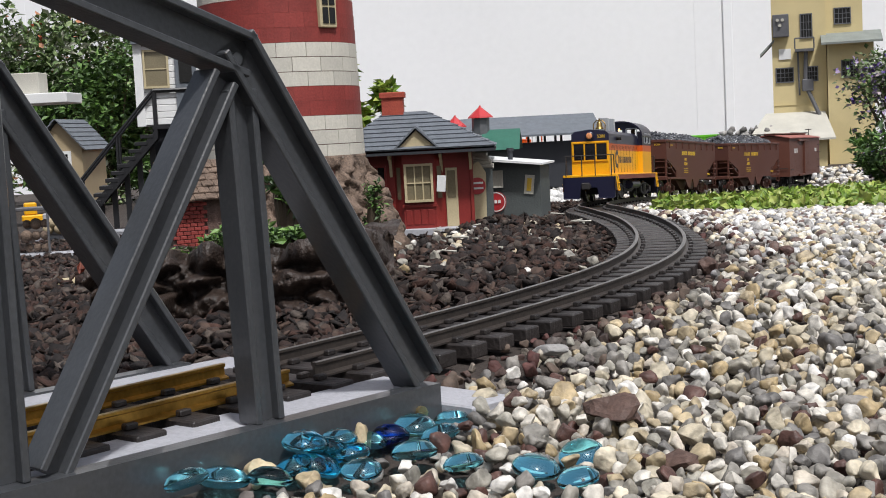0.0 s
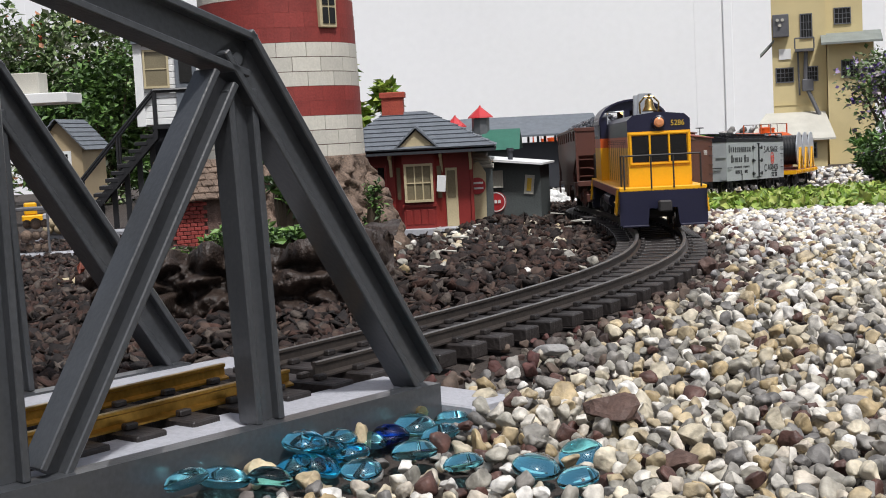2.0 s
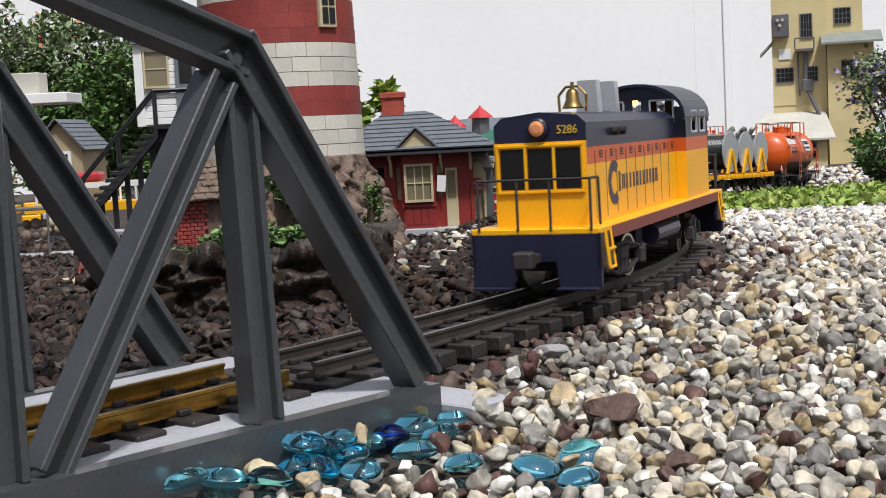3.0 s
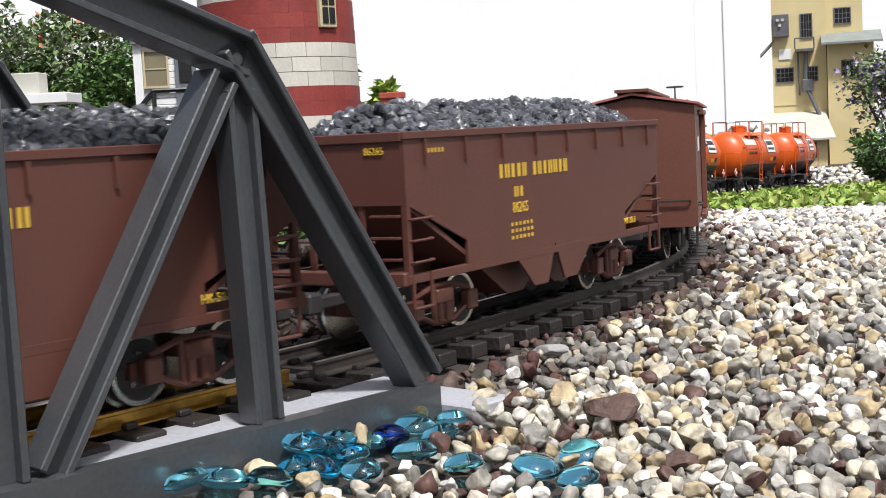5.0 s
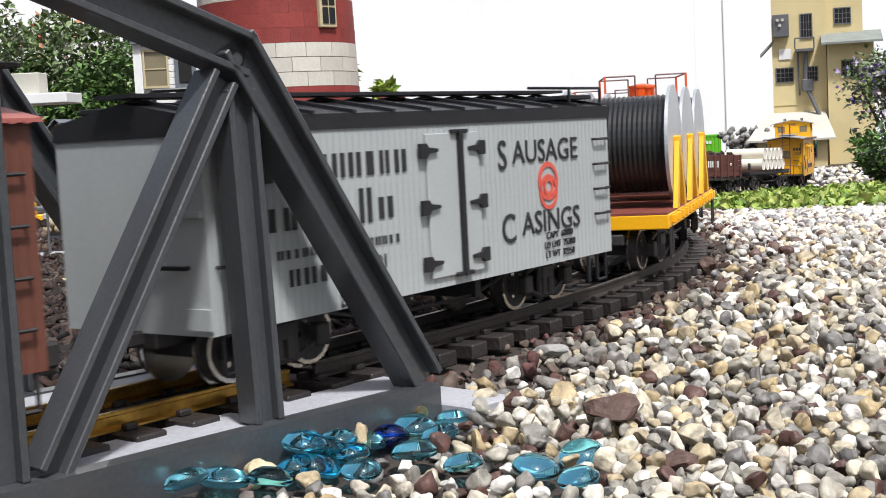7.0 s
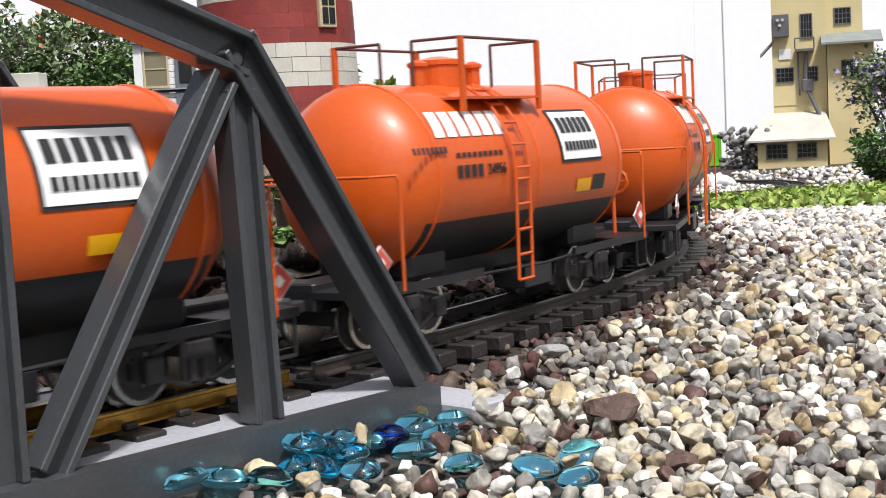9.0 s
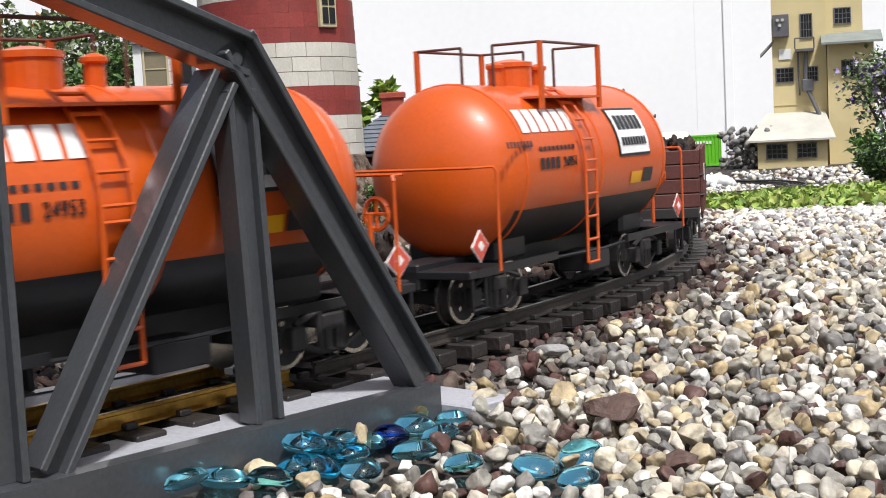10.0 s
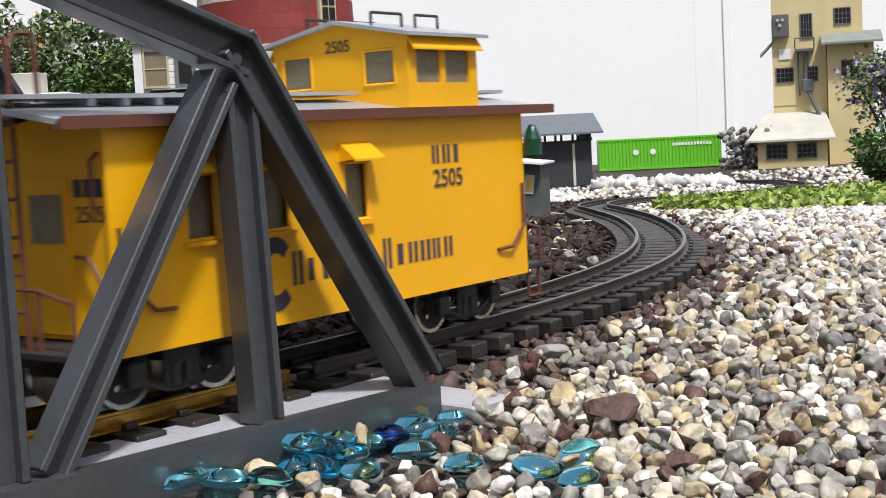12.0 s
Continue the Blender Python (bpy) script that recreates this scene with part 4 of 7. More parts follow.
def mill():
    """The tall straw-yellow mill: its foot stands behind the loop of the line."""
    m = pose(1.467, 5.07, -0.09, 0, 0, -15)
    t = thing("tall_mill", "tall straw-yellow plaster mill with small-paned windows and lean-to roofs", "building", m)
    bm = B()
    box(bm, -0.17, 0.03, 0, 0.25, 0, 0.9)
    part("tower_wall", bm, TOWER_YELLOW, t)
    bm = B()
    box(bm, 0.032, 0.2, -0.04, 0.25, 0, 0.48)
    box(bm, 0.028, 0.165, 0.02, 0.24, 0.48, 0.85)
    part("wing_wall", bm, TOWER_YELLOW, t)
    bm = B()
    prism(bm, [(-0.1, 0.462), (0.03, 0.505), (0.03, 0.513), (-0.1, 0.47)], 0.01, 0.23, "x")
    part("wing_roof", bm, TOWER_ROOF, t, "grey-green lean-to roof")
    bm = B()
    prism(bm, [(-0.215, 0.435), (-0.16, 0.49), (-0.16, 0.5), (-0.215, 0.445)], -0.01, 0.1)
    part("side_roof", bm, TOWER_ROOF, t)
    for x0, x1, z0, z1, y in ((-0.155, -0.095, 0.335, 0.385, 0), (-0.045, -0.005, 0.335, 0.385, 0), (0.085, 0.14, 0.34, 0.4, -0.04), (0.065, 0.12, 0.545, 0.6, 0.02),
                              (-0.06, -0.022, 0.5, 0.585, 0)):
        window(t, x0, x1, z0, z1, y, GREY_METAL, (4, 3), GLASS_DARK, 0.004)
    bm = B()
    box(bm, -0.165, -0.105, -0.035, -0.001, 0.505, 0.59, 0.002)
    mb = part("meter_box", bm, GREY_METAL, t, "grey metal box with round knobs")
    bm = B()
    for x, z in ((-0.147, 0.568), (-0.128, 0.568), (-0.138, 0.548)):
        rod(bm, (x, -0.042, z), (x, -0.035, z), 0.006, 10)
    part("knob", bm, PALE_ROOF, mb)
    bm = B()
    box(bm, -0.085, -0.015, -0.05, -0.001, 0.445, 0.455)
    wire(bm, [(-0.085, -0.05, 0.455), (-0.085, -0.05, 0.495), (-0.015, -0.05, 0.495), (-0.015, -0.05, 0.455)], 0.003, 5)
    part("balcony", bm, GREY_METAL, t, "small grey balcony")
    bm = B()
    wire(bm, [(-0.075, -0.012, 0.45), (-0.072, -0.012, 0.28)], 0.004, 6)
    wire(bm, [(-0.045, -0.02, 0.445), (-0.05, -0.02, 0.32), (0.0, -0.03, 0.2), (0.0, -0.03, 0.02)], 0.008, 8)
    box(bm, -0.062, -0.02, -0.035, -0.001, 0.295, 0.34, 0.002)
    part("drain_pipe", bm, GREY_METAL, t, "grey downpipe and chute")
    bm = B()
    box(bm, -0.145, -0.1, -0.004, -0.001, 0.42, 0.46)
    part("notice", bm, WHITE_PAINT, t, "small white notice")
    bm = B()
    box(bm, -0.17, 0.03, -0.003, 0.0, 0.245, 0.25)
    part("belt_course", bm, TOWER_YELLOW, t)
    # annex with a broad pale roof
    bm = B()
    box(bm, -0.23, 0.02, -0.22, 0.0, 0, 0.115)
    part("annex_wall", bm, TOWER_YELLOW, t)
    bm = B()
    prism(bm, [(-0.26, 0.118), (0.05, 0.118), (0.01, 0.21), (-0.185, 0.21)], -0.24, -0.236)
    bmesh.ops.delete(bm, geom=bm.verts[:], context="VERTS")
    q = [(-0.265, -0.255, 0.112), (0.05, -0.255, 0.112), (0.02, 0.0, 0.21), (-0.2, 0.0, 0.21)]
    lo, hi = [bm.verts.new(p) for p in q], [bm.verts.new((p[0], p[1], p[2] + 0.007)) for p in q]
    bm.faces.new(lo[::-1])
    bm.faces.new(hi)
    for i in range(4):
        bm.faces.new((lo[i], lo[(i + 1) % 4], hi[(i + 1) % 4], hi[i]))
    part("annex_roof", bm, PALE_ROOF, t, "broad pale weathered roof")
    for x0, x1 in ((-0.195, -0.125), (-0.085, -0.02)):
        window(t, x0, x1, 0.05, 0.1, -0.22, GREY_METAL, (4, 3), GLASS_DARK, 0.004)
    # stone pile
    rng = random.Random(3)
    spots = [(1.17 + rng.gauss(0, 0.045), 5.0 + rng.uniform(-0.05, 0.05), -0.075 + 0.15 * rng.random() ** 1.4, rng.uniform(0.01, 0.02)) for _ in range(140)]
    tagged(scatter("rock_pile", spots, stone_shapes(8, 1, 0.7, (0.5, 0.8), 12), mat("grey_rubble", (0.2, 0.19, 0.18), 0.8, 0, 40, 0.5, 0.6, spread=0.7, islands=True), 0.6, 8, False), "pile of grey rubble beside the mill", "rock pile", kind="stuff")


mill()


# ---- lighthouse ----
def lighthouse():
    cx, cy = -0.195, 1.68
    m = pose(cx, cy, 0)
    lh = thing("lighthouse", "red and cream banded brick lighthouse on a sculpted rock foot", "lighthouse", m)
    rad = lambda z: 0.1025 - (z - 0.1) * 0.03
    bm = lathe(B(), [(rad(0.09) - 0.0016, 0.06), (rad(0.6) - 0.0016, 0.6)], 48)
    part("core", bm, mat("red_brown_mortar", (0.17, 0.07, 0.055), 0.85), lh, "dark mortar core")
    hgt, z, row = 0.0176, 0.0945, 0
    while z < 0.55:
        white = z < 0.138 or 0.18 < z < 0.232 or 0.274 < z < 0.33 or 0.4 < z < 0.46
        n = 17
        r = rad(z + hgt / 2)
        a = math.tau / n * 0.5 * (0.983 if white else 0.995)
        gap = 0.00045 if white else 0.00012
        bm = B()
        ring = []
        for k in range(5):
            q = -a + 2 * a * k / 4
            ring.append([bm.verts.new((rr * math.cos(q), rr * math.sin(q), zz)) for rr, zz in ((r - 0.004, z + gap), (r, z + gap), (r, z + hgt - gap), (r - 0.004, z + hgt - gap))])
        for p, q in zip(ring[:-1], ring[1:]):
            for i in range(4):
                bm.faces.new((p[i], q[i], q[(i + 1) % 4], p[(i + 1) % 4]))
        bm.faces.new(ring[0])
        bm.faces.new(ring[-1][::-1])
        bmesh.ops.recalc_face_normals(bm, faces=bm.faces[:])
        me = bpy.data.meshes.new("brick")
        bm.to_mesh(me)
        bm.free()
        me.materials.append(BRICK_WHITE if white else BRICK_RED)
        for k in range(n):
            ob = new("brick", me)
            ob.parent = lh
            ob.matrix_local = Matrix.Rotation((k + (row % 2) * 0.5) * math.tau / n, 4, "Z")
        z += hgt
        row += 1
    # window high on the flank
    a = radians(-45)
    w = Matrix.Rotation(a + radians(90), 4, "Z")
    bm = B()
    box(bm, -0.013, 0.013, -rad(0.28) - 0.005, -rad(0.28) + 0.004, 0.252, 0.306, 0.001, w)
    win = part("window", bm, CREAM, lh, "ochre window frame")
    bm = B()
    for k in (0, 1):
        for j in (0, 1):
            box(bm, -0.0095 + k * 0.0105, -0.001 + k * 0.0105, -rad(0.28) - 0.006, -rad(0.28) - 0.0045, 0.257 + j * 0.022, 0.276 + j * 0.022, 0, w)
    part("pane", bm, GLASS_DARK, win)
    # rock foot
    bm = B()
    bmesh.ops.create_cone(bm, cap_ends=True, segments=220, radius1=0.152, radius2=0.103, depth=0.13, matrix=Matrix.Translation((0, 0, 0.033)))
    bmesh.ops.subdivide_edges(bm, edges=[e for e in bm.edges if abs(e.verts[0].co.z - e.verts[1].co.z) > 0.05], cuts=44)
    for v in bm.verts:
        p = v.co.copy()
        a2 = math.atan2(p.y, p.x)
        f = noise.voronoi(Vector((p.x * 48, p.y * 48, p.z * 24)) + noise.noise_vector(p * 34) * 0.7)[0]
        ridge = 1 - abs(noise.noise(Vector((p.x * 60, p.y * 60, p.z * 26)))) * 2
        d = 0.017 * min(1.0, (f[1] - f[0]) * 2.2) + 0.007 * ridge + 0.006 * noise.noise(p * 24) + 0.004 * noise.noise(p * 120) - 0.014
        k = min(1, max(0, (0.098 - p.z) / 0.02))
        v.co.x += math.cos(a2) * d * k
        v.co.y += math.sin(a2) * d * k
    part("rock_foot", bm, ROCK, lh, "sculpted brown rock foot", smooth=True)


lighthouse()
bush("moss_clump", "moss growing on the rock foot", (-0.085, 1.565, 0.025), (0.022, 0.02, 0.045), 350, 52, LEAF, (0.005, 0.01), 7, floor=-0.01)


def brick_cottage():
    m = pose(-0.203, 1.13, 0.032, 0, 0, 24) @ Matrix.Scale(0.56, 4)
    c = thing("brick_cottage", "small red brick cottage with a rough stone-slab roof", "cottage", m)
    bm = B()
    box(bm, -0.05, 0.05, 0.002, 0.1, 0, 0.075)
    part("core", bm, MORTAR, c)
    bm = B()
    box(bm, -0.0052, 0.0052, 0, 0.004, 0, 0.0052, 0.0005)
    me = bpy.data.meshes.new("brick")
    bm.to_mesh(me)
    bm.free()
    me.materials.append(BRICK_RED)
    for j in range(12):
        for k in range(9):
            x = -0.045 + k * 0.0112 + (0.0056 if j % 2 else 0)
            if x > 0.046 or (0.005 < x < 0.04 and j > 1):
                continue
            ob = new("brick", me)
            ob.parent = c
            ob.matrix_local = Matrix.Translation((x, -0.002, 0.001 + j * 0.0062))
    bm = B()
    box(bm, 0.004, 0.04, -0.001, 0.003, 0.012, 0.07)
    part("door", bm, STONE_BROWN, c, "dark brown plank door")
    rng = random.Random(8)
    for j in range(6):
        for k in range(7):
            bm = B()
            x = -0.062 + k * 0.018 + (0.009 if j % 2 else 0)
            box(bm, -0.0088, 0.0088, -0.011, 0.011, -0.0022, 0.0022, 0.001, Matrix.Translation((x, -0.012 + j * 0.012, 0.078 + j * 0.0095)) @ Euler((rng.uniform(0.35, 0.6), rng.uniform(-0.1, 0.1), rng.uniform(-0.1, 0.1))).to_matrix().to_4x4())
            part("roof_slab", bm, ROCK, c)


brick_cottage()


def rock_ledge():
    """A sculpted dark ledge beside the track that carries the cottage."""
    ob = thing("rock_ledge", "sculpted black-brown rock ledge beside the track", "rock", kind="structure")
    bm = B()
    nx, ny = 150, 60
    rows = []
    for j in range(ny + 1):
        v = j / ny
        row = []
        for i in range(nx + 1):
            u = i / nx
            x = -0.275 + 0.235 * u
            front = 1.02 - 0.055 * u + 0.09 * max(0, u - 0.82) / 0.18
            if v < 0.5:
                q = v / 0.5
                y, z = front + 0.022 * q * q, -0.03 + 0.06 * q
            else:
                q = (v - 0.5) / 0.5
                y, z = front + 0.022 + 0.24 * q, 0.03 + 0.004 * q
            q3 = Vector((x, y, z))
            f = noise.voronoi(Vector((x * 26, y * 20, z * 48)) + noise.noise_vector(q3 * 28) * 0.6)[0]
            lump = 0.021 * min(1.0, (f[1] - f[0]) * 2.2) + 0.006 * (1 - 2 * abs(noise.noise(q3 * 60))) + 0.004 * noise.noise(q3 * 110) + 0.003 * noise.noise(q3 * 230)
            k = 1.0 if v < 0.55 else 0.3
            row.append(bm.verts.new((x, y - lump * 1.3 * k, z + lump * (0.2 if v < 0.5 else 0.6 * k))))
        rows.append(row)
    for j in range(ny):
        for i in range(nx):
            bm.faces.new((rows[j][i], rows[j][i + 1], rows[j + 1][i + 1], rows[j + 1][i]))
    part("rock_face", bm, LAVA, ob, smooth=True)


rock_ledge()
bush("grass_tuft", "green grass tufts growing on the ledge", (-0.135, 1.05, 0.043), (0.05, 0.03, 0.014), 1200, 61, LEAF, (0.005, 0.011), 14, floor=0.03)
bush("grass_tuft", "sparse green tufts beside the cottage", (-0.2, 1.06, 0.036), (0.05, 0.02, 0.008), 500, 62, LEAF, (0.004, 0.009), 10, floor=0.03)
bush("leafy_plant", "leafy green plant beside the cottage", (-0.16, 1.35, 0.075), (0.02, 0.03, 0.04), 260, 63, LEAF, (0.008, 0.016), 8, floor=0.0)


# ---- signal tower with its stairs, small house, bench ----
def signal_tower():
    m = pose(-0.466, 2.56, -0.03, 0, 0, 8)
    t = thing("signal_tower", "white and grey signal tower with a black outside stair", "tower", m)
    bm = B()
    box(bm, -0.08, 0.1, 0, 0.15, 0, 0.19)
    part("lower_wall", bm, SHED_GREY, t)
    bm = B()
    n = 12
    for k in range(n):
        z = 0.192 + k * 0.0125
        box(bm, -0.102, 0.12, -0.015, 0.16, z, z + 0.0118, 0.0008)
    part("upper_siding", bm, WHITE_PAINT, t, "white lap siding")
    bm = B()
    box(bm, -0.106, -0.09, -0.02, -0.012, 0.19, 0.345)
    part("corner_board", bm, WHITE_PAINT, t)
    window(t, -0.085, -0.045, 0.265, 0.33, -0.017, CREAM, (1, 2), GLASS_GREY, 0.004)
    bm = B()
    box(bm, -0.03, 0.01, -0.02, -0.014, 0.195, 0.335)
    part("door", bm, SLATE, t, "grey door")
    bm = B()
    box(bm, -0.022, 0.002, -0.022, -0.019, 0.27, 0.325)
    part("door_glass", bm, GLASS_DARK, t)
    bm = B()
    box(bm, -0.108, 0.14, -0.03, 0.18, 0.345, 0.352)
    part("roof", bm, SLATE, t)
    bm = B()
    box(bm, -0.075, 0.03, -0.075, -0.015, 0.183, 0.19)
    part("landing", bm, BLACK, t, "black stair landing")
    st = []
    for k in range(13):
        f = (k + 1) / 13
        x, z = -0.075 - f * 0.15, 0.183 - f * 0.17
        bm = B()
        box(bm, x - 0.012, x + 0.012, -0.078, -0.016, z - 0.003, z + 0.004, 0.0005)
        part("stair_tread", bm, BLACK, t)
    bm = B()
    for y in (-0.074, -0.02):
        prism(bm, [(-0.066, 0.186), (-0.066, 0.166), (-0.235, -0.015), (-0.235, 0.006)], y - 0.003, y + 0.003)
        wire(bm, [(0.0, y, 0.255), (-0.07, y, 0.255), (-0.235, y, 0.07)], 0.003, 6)
        for q in (0.0, 0.45, 0.9):
            rod(bm, (-0.07 - q * 0.16, y, 0.18 - q * 0.18), (-0.07 - q * 0.16, y, 0.255 - q * 0.18), 0.0025, 6)
    part("stair_rail", bm, BLACK, t, "black stringers and handrails")
    for k in range(6):
        bm = B()
        box(bm, -0.005, 0.005, -0.004, 0.004, 0, 0.16 - k * 0.025, 0, Matrix.Translation((-0.08 - k * 0.025, -0.047, 0)))
        part("stair_post", bm, BLACK, t)


signal_tower()


def tan_house():
    m = pose(-1.185, 4.15, -0.05, 0, 0, -4) @ Matrix.Scale(1.12, 4)
    t = thing("tan_house", "small tan house with a grey gable roof and white window", "house", m)
    bm = B()
    prism(bm, [(-0.065, 0), (0.065, 0), (0.065, 0.165), (0, 0.235), (-0.065, 0.165)], 0, 0.2)
    part("wall", bm, TAN, t)
    for s in (-1, 1):
        rows_roof(t, ((s * 0.08, -0.02, 0.152), (s * 0.08, 0.22, 0.152)), ((0, -0.02, 0.242), (0, 0.22, 0.242)), 7, SLATE, 0.003)
    window(t, -0.025, 0.025, 0.07, 0.145, -0.001, WHITE_PAINT, (2, 2), GLASS_DARK, 0.009)
    b = thing("white_bench", "white painted bench slab on white legs", "bench", pose(-1.13, 3.5, 0, 0, 0, 0))
    bm = B()
    box(bm, -0.25, 0.175, -0.05, 0.1, 0.248, 0.275, 0.002)
    part("slab", bm, WHITE_PAINT, b)
    for x in (-0.22,):
        for y in (-0.03, 0.08):
            bm = B()
            box(bm, x - 0.012, x + 0.012, y - 0.012, y + 0.012, -0.09, 0.248)
            part("leg", bm, WHITE_PAINT, b)
    bx = thing("grey_box", "pale grey plastic box on the bench", "box", pose(-1.09, 3.5, 0.275))
    bm = B()
    box(bm, -0.06, 0.06, -0.03, 0.05, 0, 0.055, 0.002)
    part("body", bm, PALE_ROOF, bx)
    bl = thing("blue_box", "dark blue plastic box on the bench", "box", pose(-1.2, 3.5, 0.275))
    bm = B()
    box(bm, -0.06, 0.045, -0.04, 0.05, 0, 0.066, 0.002)
    part("body", bm, BLUE_DARK, bl)


tan_house()


def yellow_loader():
    y = thing("toy_loader", "small yellow toy loader with black wheels on the far path", "toy loader", pose(-0.985, 3.2, -0.062, 0, 0, 20))
    bm = B()
    box(bm, -0.03, 0.03, -0.016, 0.016, 0.018, 0.034, 0.003)
    part("chassis", bm, YELLOW, y)
    bm = B()
    box(bm, -0.024, 0.006, -0.014, 0.014, 0.034, 0.064, 0.003)
    part("cab", bm, YELLOW, y)
    for x in (-0.018, 0.02):
        for s in (-0.018, 0.018):
            bm = lathe(B(), [(0.002, s - 0.004), (0.011, s - 0.004), (0.011, s + 0.004), (0.002, s + 0.004)], 14, (x, 0, 0.011), "y")
            part("wheel", bm, BLACK, y)
    st = thing("planter_box", "pale planter box with knobbly tan stones", "planter", pose(-0.75, 2.62, -0.055))
    bm = B()
    box(bm, -0.06, 0.3, 0.0, 0.08, 0, 0.012, 0.001)
    box(bm, -0.04, 0.005, -0.005, 0.03, 0.012, 0.055, 0.002)
    part("box", bm, DECK_WHITE, st)
    for k in range(3):
        bm = B()
        bmesh.ops.create_icosphere(bm, subdivisions=2, radius=0.011, matrix=Matrix.Translation((-0.018 + (k - 1) * 0.011, -0.01, 0.024 + (k % 2) * 0.012)))
        part("stone", bm, STONE_TAN, st, smooth=True)


yellow_loader()


def clutter():
    """Edge boards, a glass jar of stones and a fallen leaf on the mulch behind the bridge."""
    rng = random.Random(15)
    for x, y, z, w, h, m2, lab in ((-0.575, 2.02, -0.045, 0.2, 0.012, DECK_WHITE, "weathered grey edging board on the mulch"),
                                   (-0.47, 1.62, -0.034, 0.14, 0.01, STONE_BROWN, "dark brown edging board on the mulch"),
                                   (-0.405, 1.42, -0.03, 0.07, 0.012, CREAM, "short pale offcut board on the mulch")):
        b = thing("edging_board", lab, "board", pose(x, y, z, 0, 0, rng.uniform(-4, 4)))
        part("board", box(B(), -w / 2, w / 2, -0.02, 0.02, -0.01, h, 0.0012), m2, b)
    jar = thing("stone_jar", "square clear jar of tan stones on the edging board", "jar", pose(-0.622, 2.02, -0.033))
    part("frame", box(B(), -0.026, 0.026, -0.018, 0.018, 0.066, 0.071, 0.001), GREY_METAL, jar, "grey metal lid")
    for x in (-0.0245, 0.0245):
        part("corner_post", box(B(), x - 0.0015, x + 0.0015, -0.018, -0.015, 0, 0.066), GREY_METAL, jar)
    for k in range(9):
        bm = B()
        bmesh.ops.create_icosphere(bm, subdivisions=2, radius=rng.uniform(0.006, 0.0095), matrix=Matrix.Translation(((k % 3 - 1) * 0.014, rng.uniform(-0.005, 0.005), 0.009 + (k // 3) * 0.018)))
        part("stone", bm, ROCK, jar, smooth=True)
    lf = thing("fallen_leaf", "curled russet leaf lying on the bark chips", "leaf", pose(-0.355, 1.28, 0.0, 12, -8, 40))
    bm = B()
    rings = []
    for k in range(7):
        t = k / 6
        w = 0.014 * math.sin(math.pi * min(0.97, t + 0.06)) ** 0.7
        rings.append([bm.verts.new((0.045 * t, q * w, 0.006 * abs(q) ** 2 + 0.004 * math.sin(t * 5))) for q in (-1, -0.5, 0, 0.5, 1)])
    for a, b2 in zip(rings[:-1], rings[1:]):
        for q in range(4):
            bm.faces.new((a[q], a[q + 1], b2[q + 1], b2[q]))
    bmesh.ops.solidify(bm, geom=bm.faces[:], thickness=0.0008)
    part("blade", bm, mat("russet_leaf", (0.22, 0.05, 0.025), 0.6, 0, 90, 0.35, 0.3), lf)
    twigs = [(rng.uniform(-0.1, 0.2), rng.uniform(1.15, 1.95)) for _ in range(60)]
    for x, y in [(x, y) for x, y in twigs if -0.3 < side_of_line(x, y) < -0.07][:22]:
        a, n2 = rng.uniform(0, math.pi), rng.uniform(0.012, 0.03)
        z = ground_z(x, y) + 0.02
        tw = thing("wood_splinter", "pale dry wood splinter lying on the bark", "splinter", pose(x, y, z, 0, rng.uniform(-8, 8), math.degrees(a)), "splinters on the bark")
        part("splinter", rod(B(), (-n2 / 2, 0, 0), (n2 / 2, 0, 0), 0.0013, 5, 0.0005), PALE_ROOF, tw)


clutter()
# ================= the train =================
WHEEL_R = 0.017


def wheelset(parent, x, r=WHEEL_R, name="wheelset"):
    bm = B()
    for s in (-1, 1):
        y = s * 0.0235
        lathe(bm, [(0.004, y - 0.003), (r * 0.55, y - 0.0022), (r * 0.8, y - 0.003), (r, y - 0.003), (r, y + 0.003), (r * 0.8, y + 0.003),
                   (r * 0.55, y + 0.0018), (0.004, y + 0.003)], 20, axis="y")
        lathe(bm, [(r + 0.0022, y - s * 0.004 - 0.0009), (r + 0.0022, y - s * 0.004 + 0.0009)], 20, axis="y", mi=1)
        lathe(bm, [(r * 0.86, y + s * 0.0031 - 0.0001), (r * 0.99, y + s * 0.0031 - 0.0001), (r * 0.99, y + s * 0.0033), (r * 0.86, y + s * 0.0033), (r * 0.86, y + s * 0.0031 - 0.0001)], 20, axis="y", mi=1, caps=False)
        for k in range(5):
            c, q = math.cos(k * math.tau / 5) * r * 0.45, math.sin(k * math.tau / 5) * r * 0.45
            rod(bm, (c, y + s * 0.002, q), (c, y + s * 0.0029, q), 0.0016, 6, mi=1)
    rod(bm, (0, -0.024, 0), (0, 0.024, 0), 0.003, 8)
    ob = part(name, bm, [DARK, STEEL], parent, "black wheel pair with bright treads")
    ob.location = (x, 0, r)
    return ob


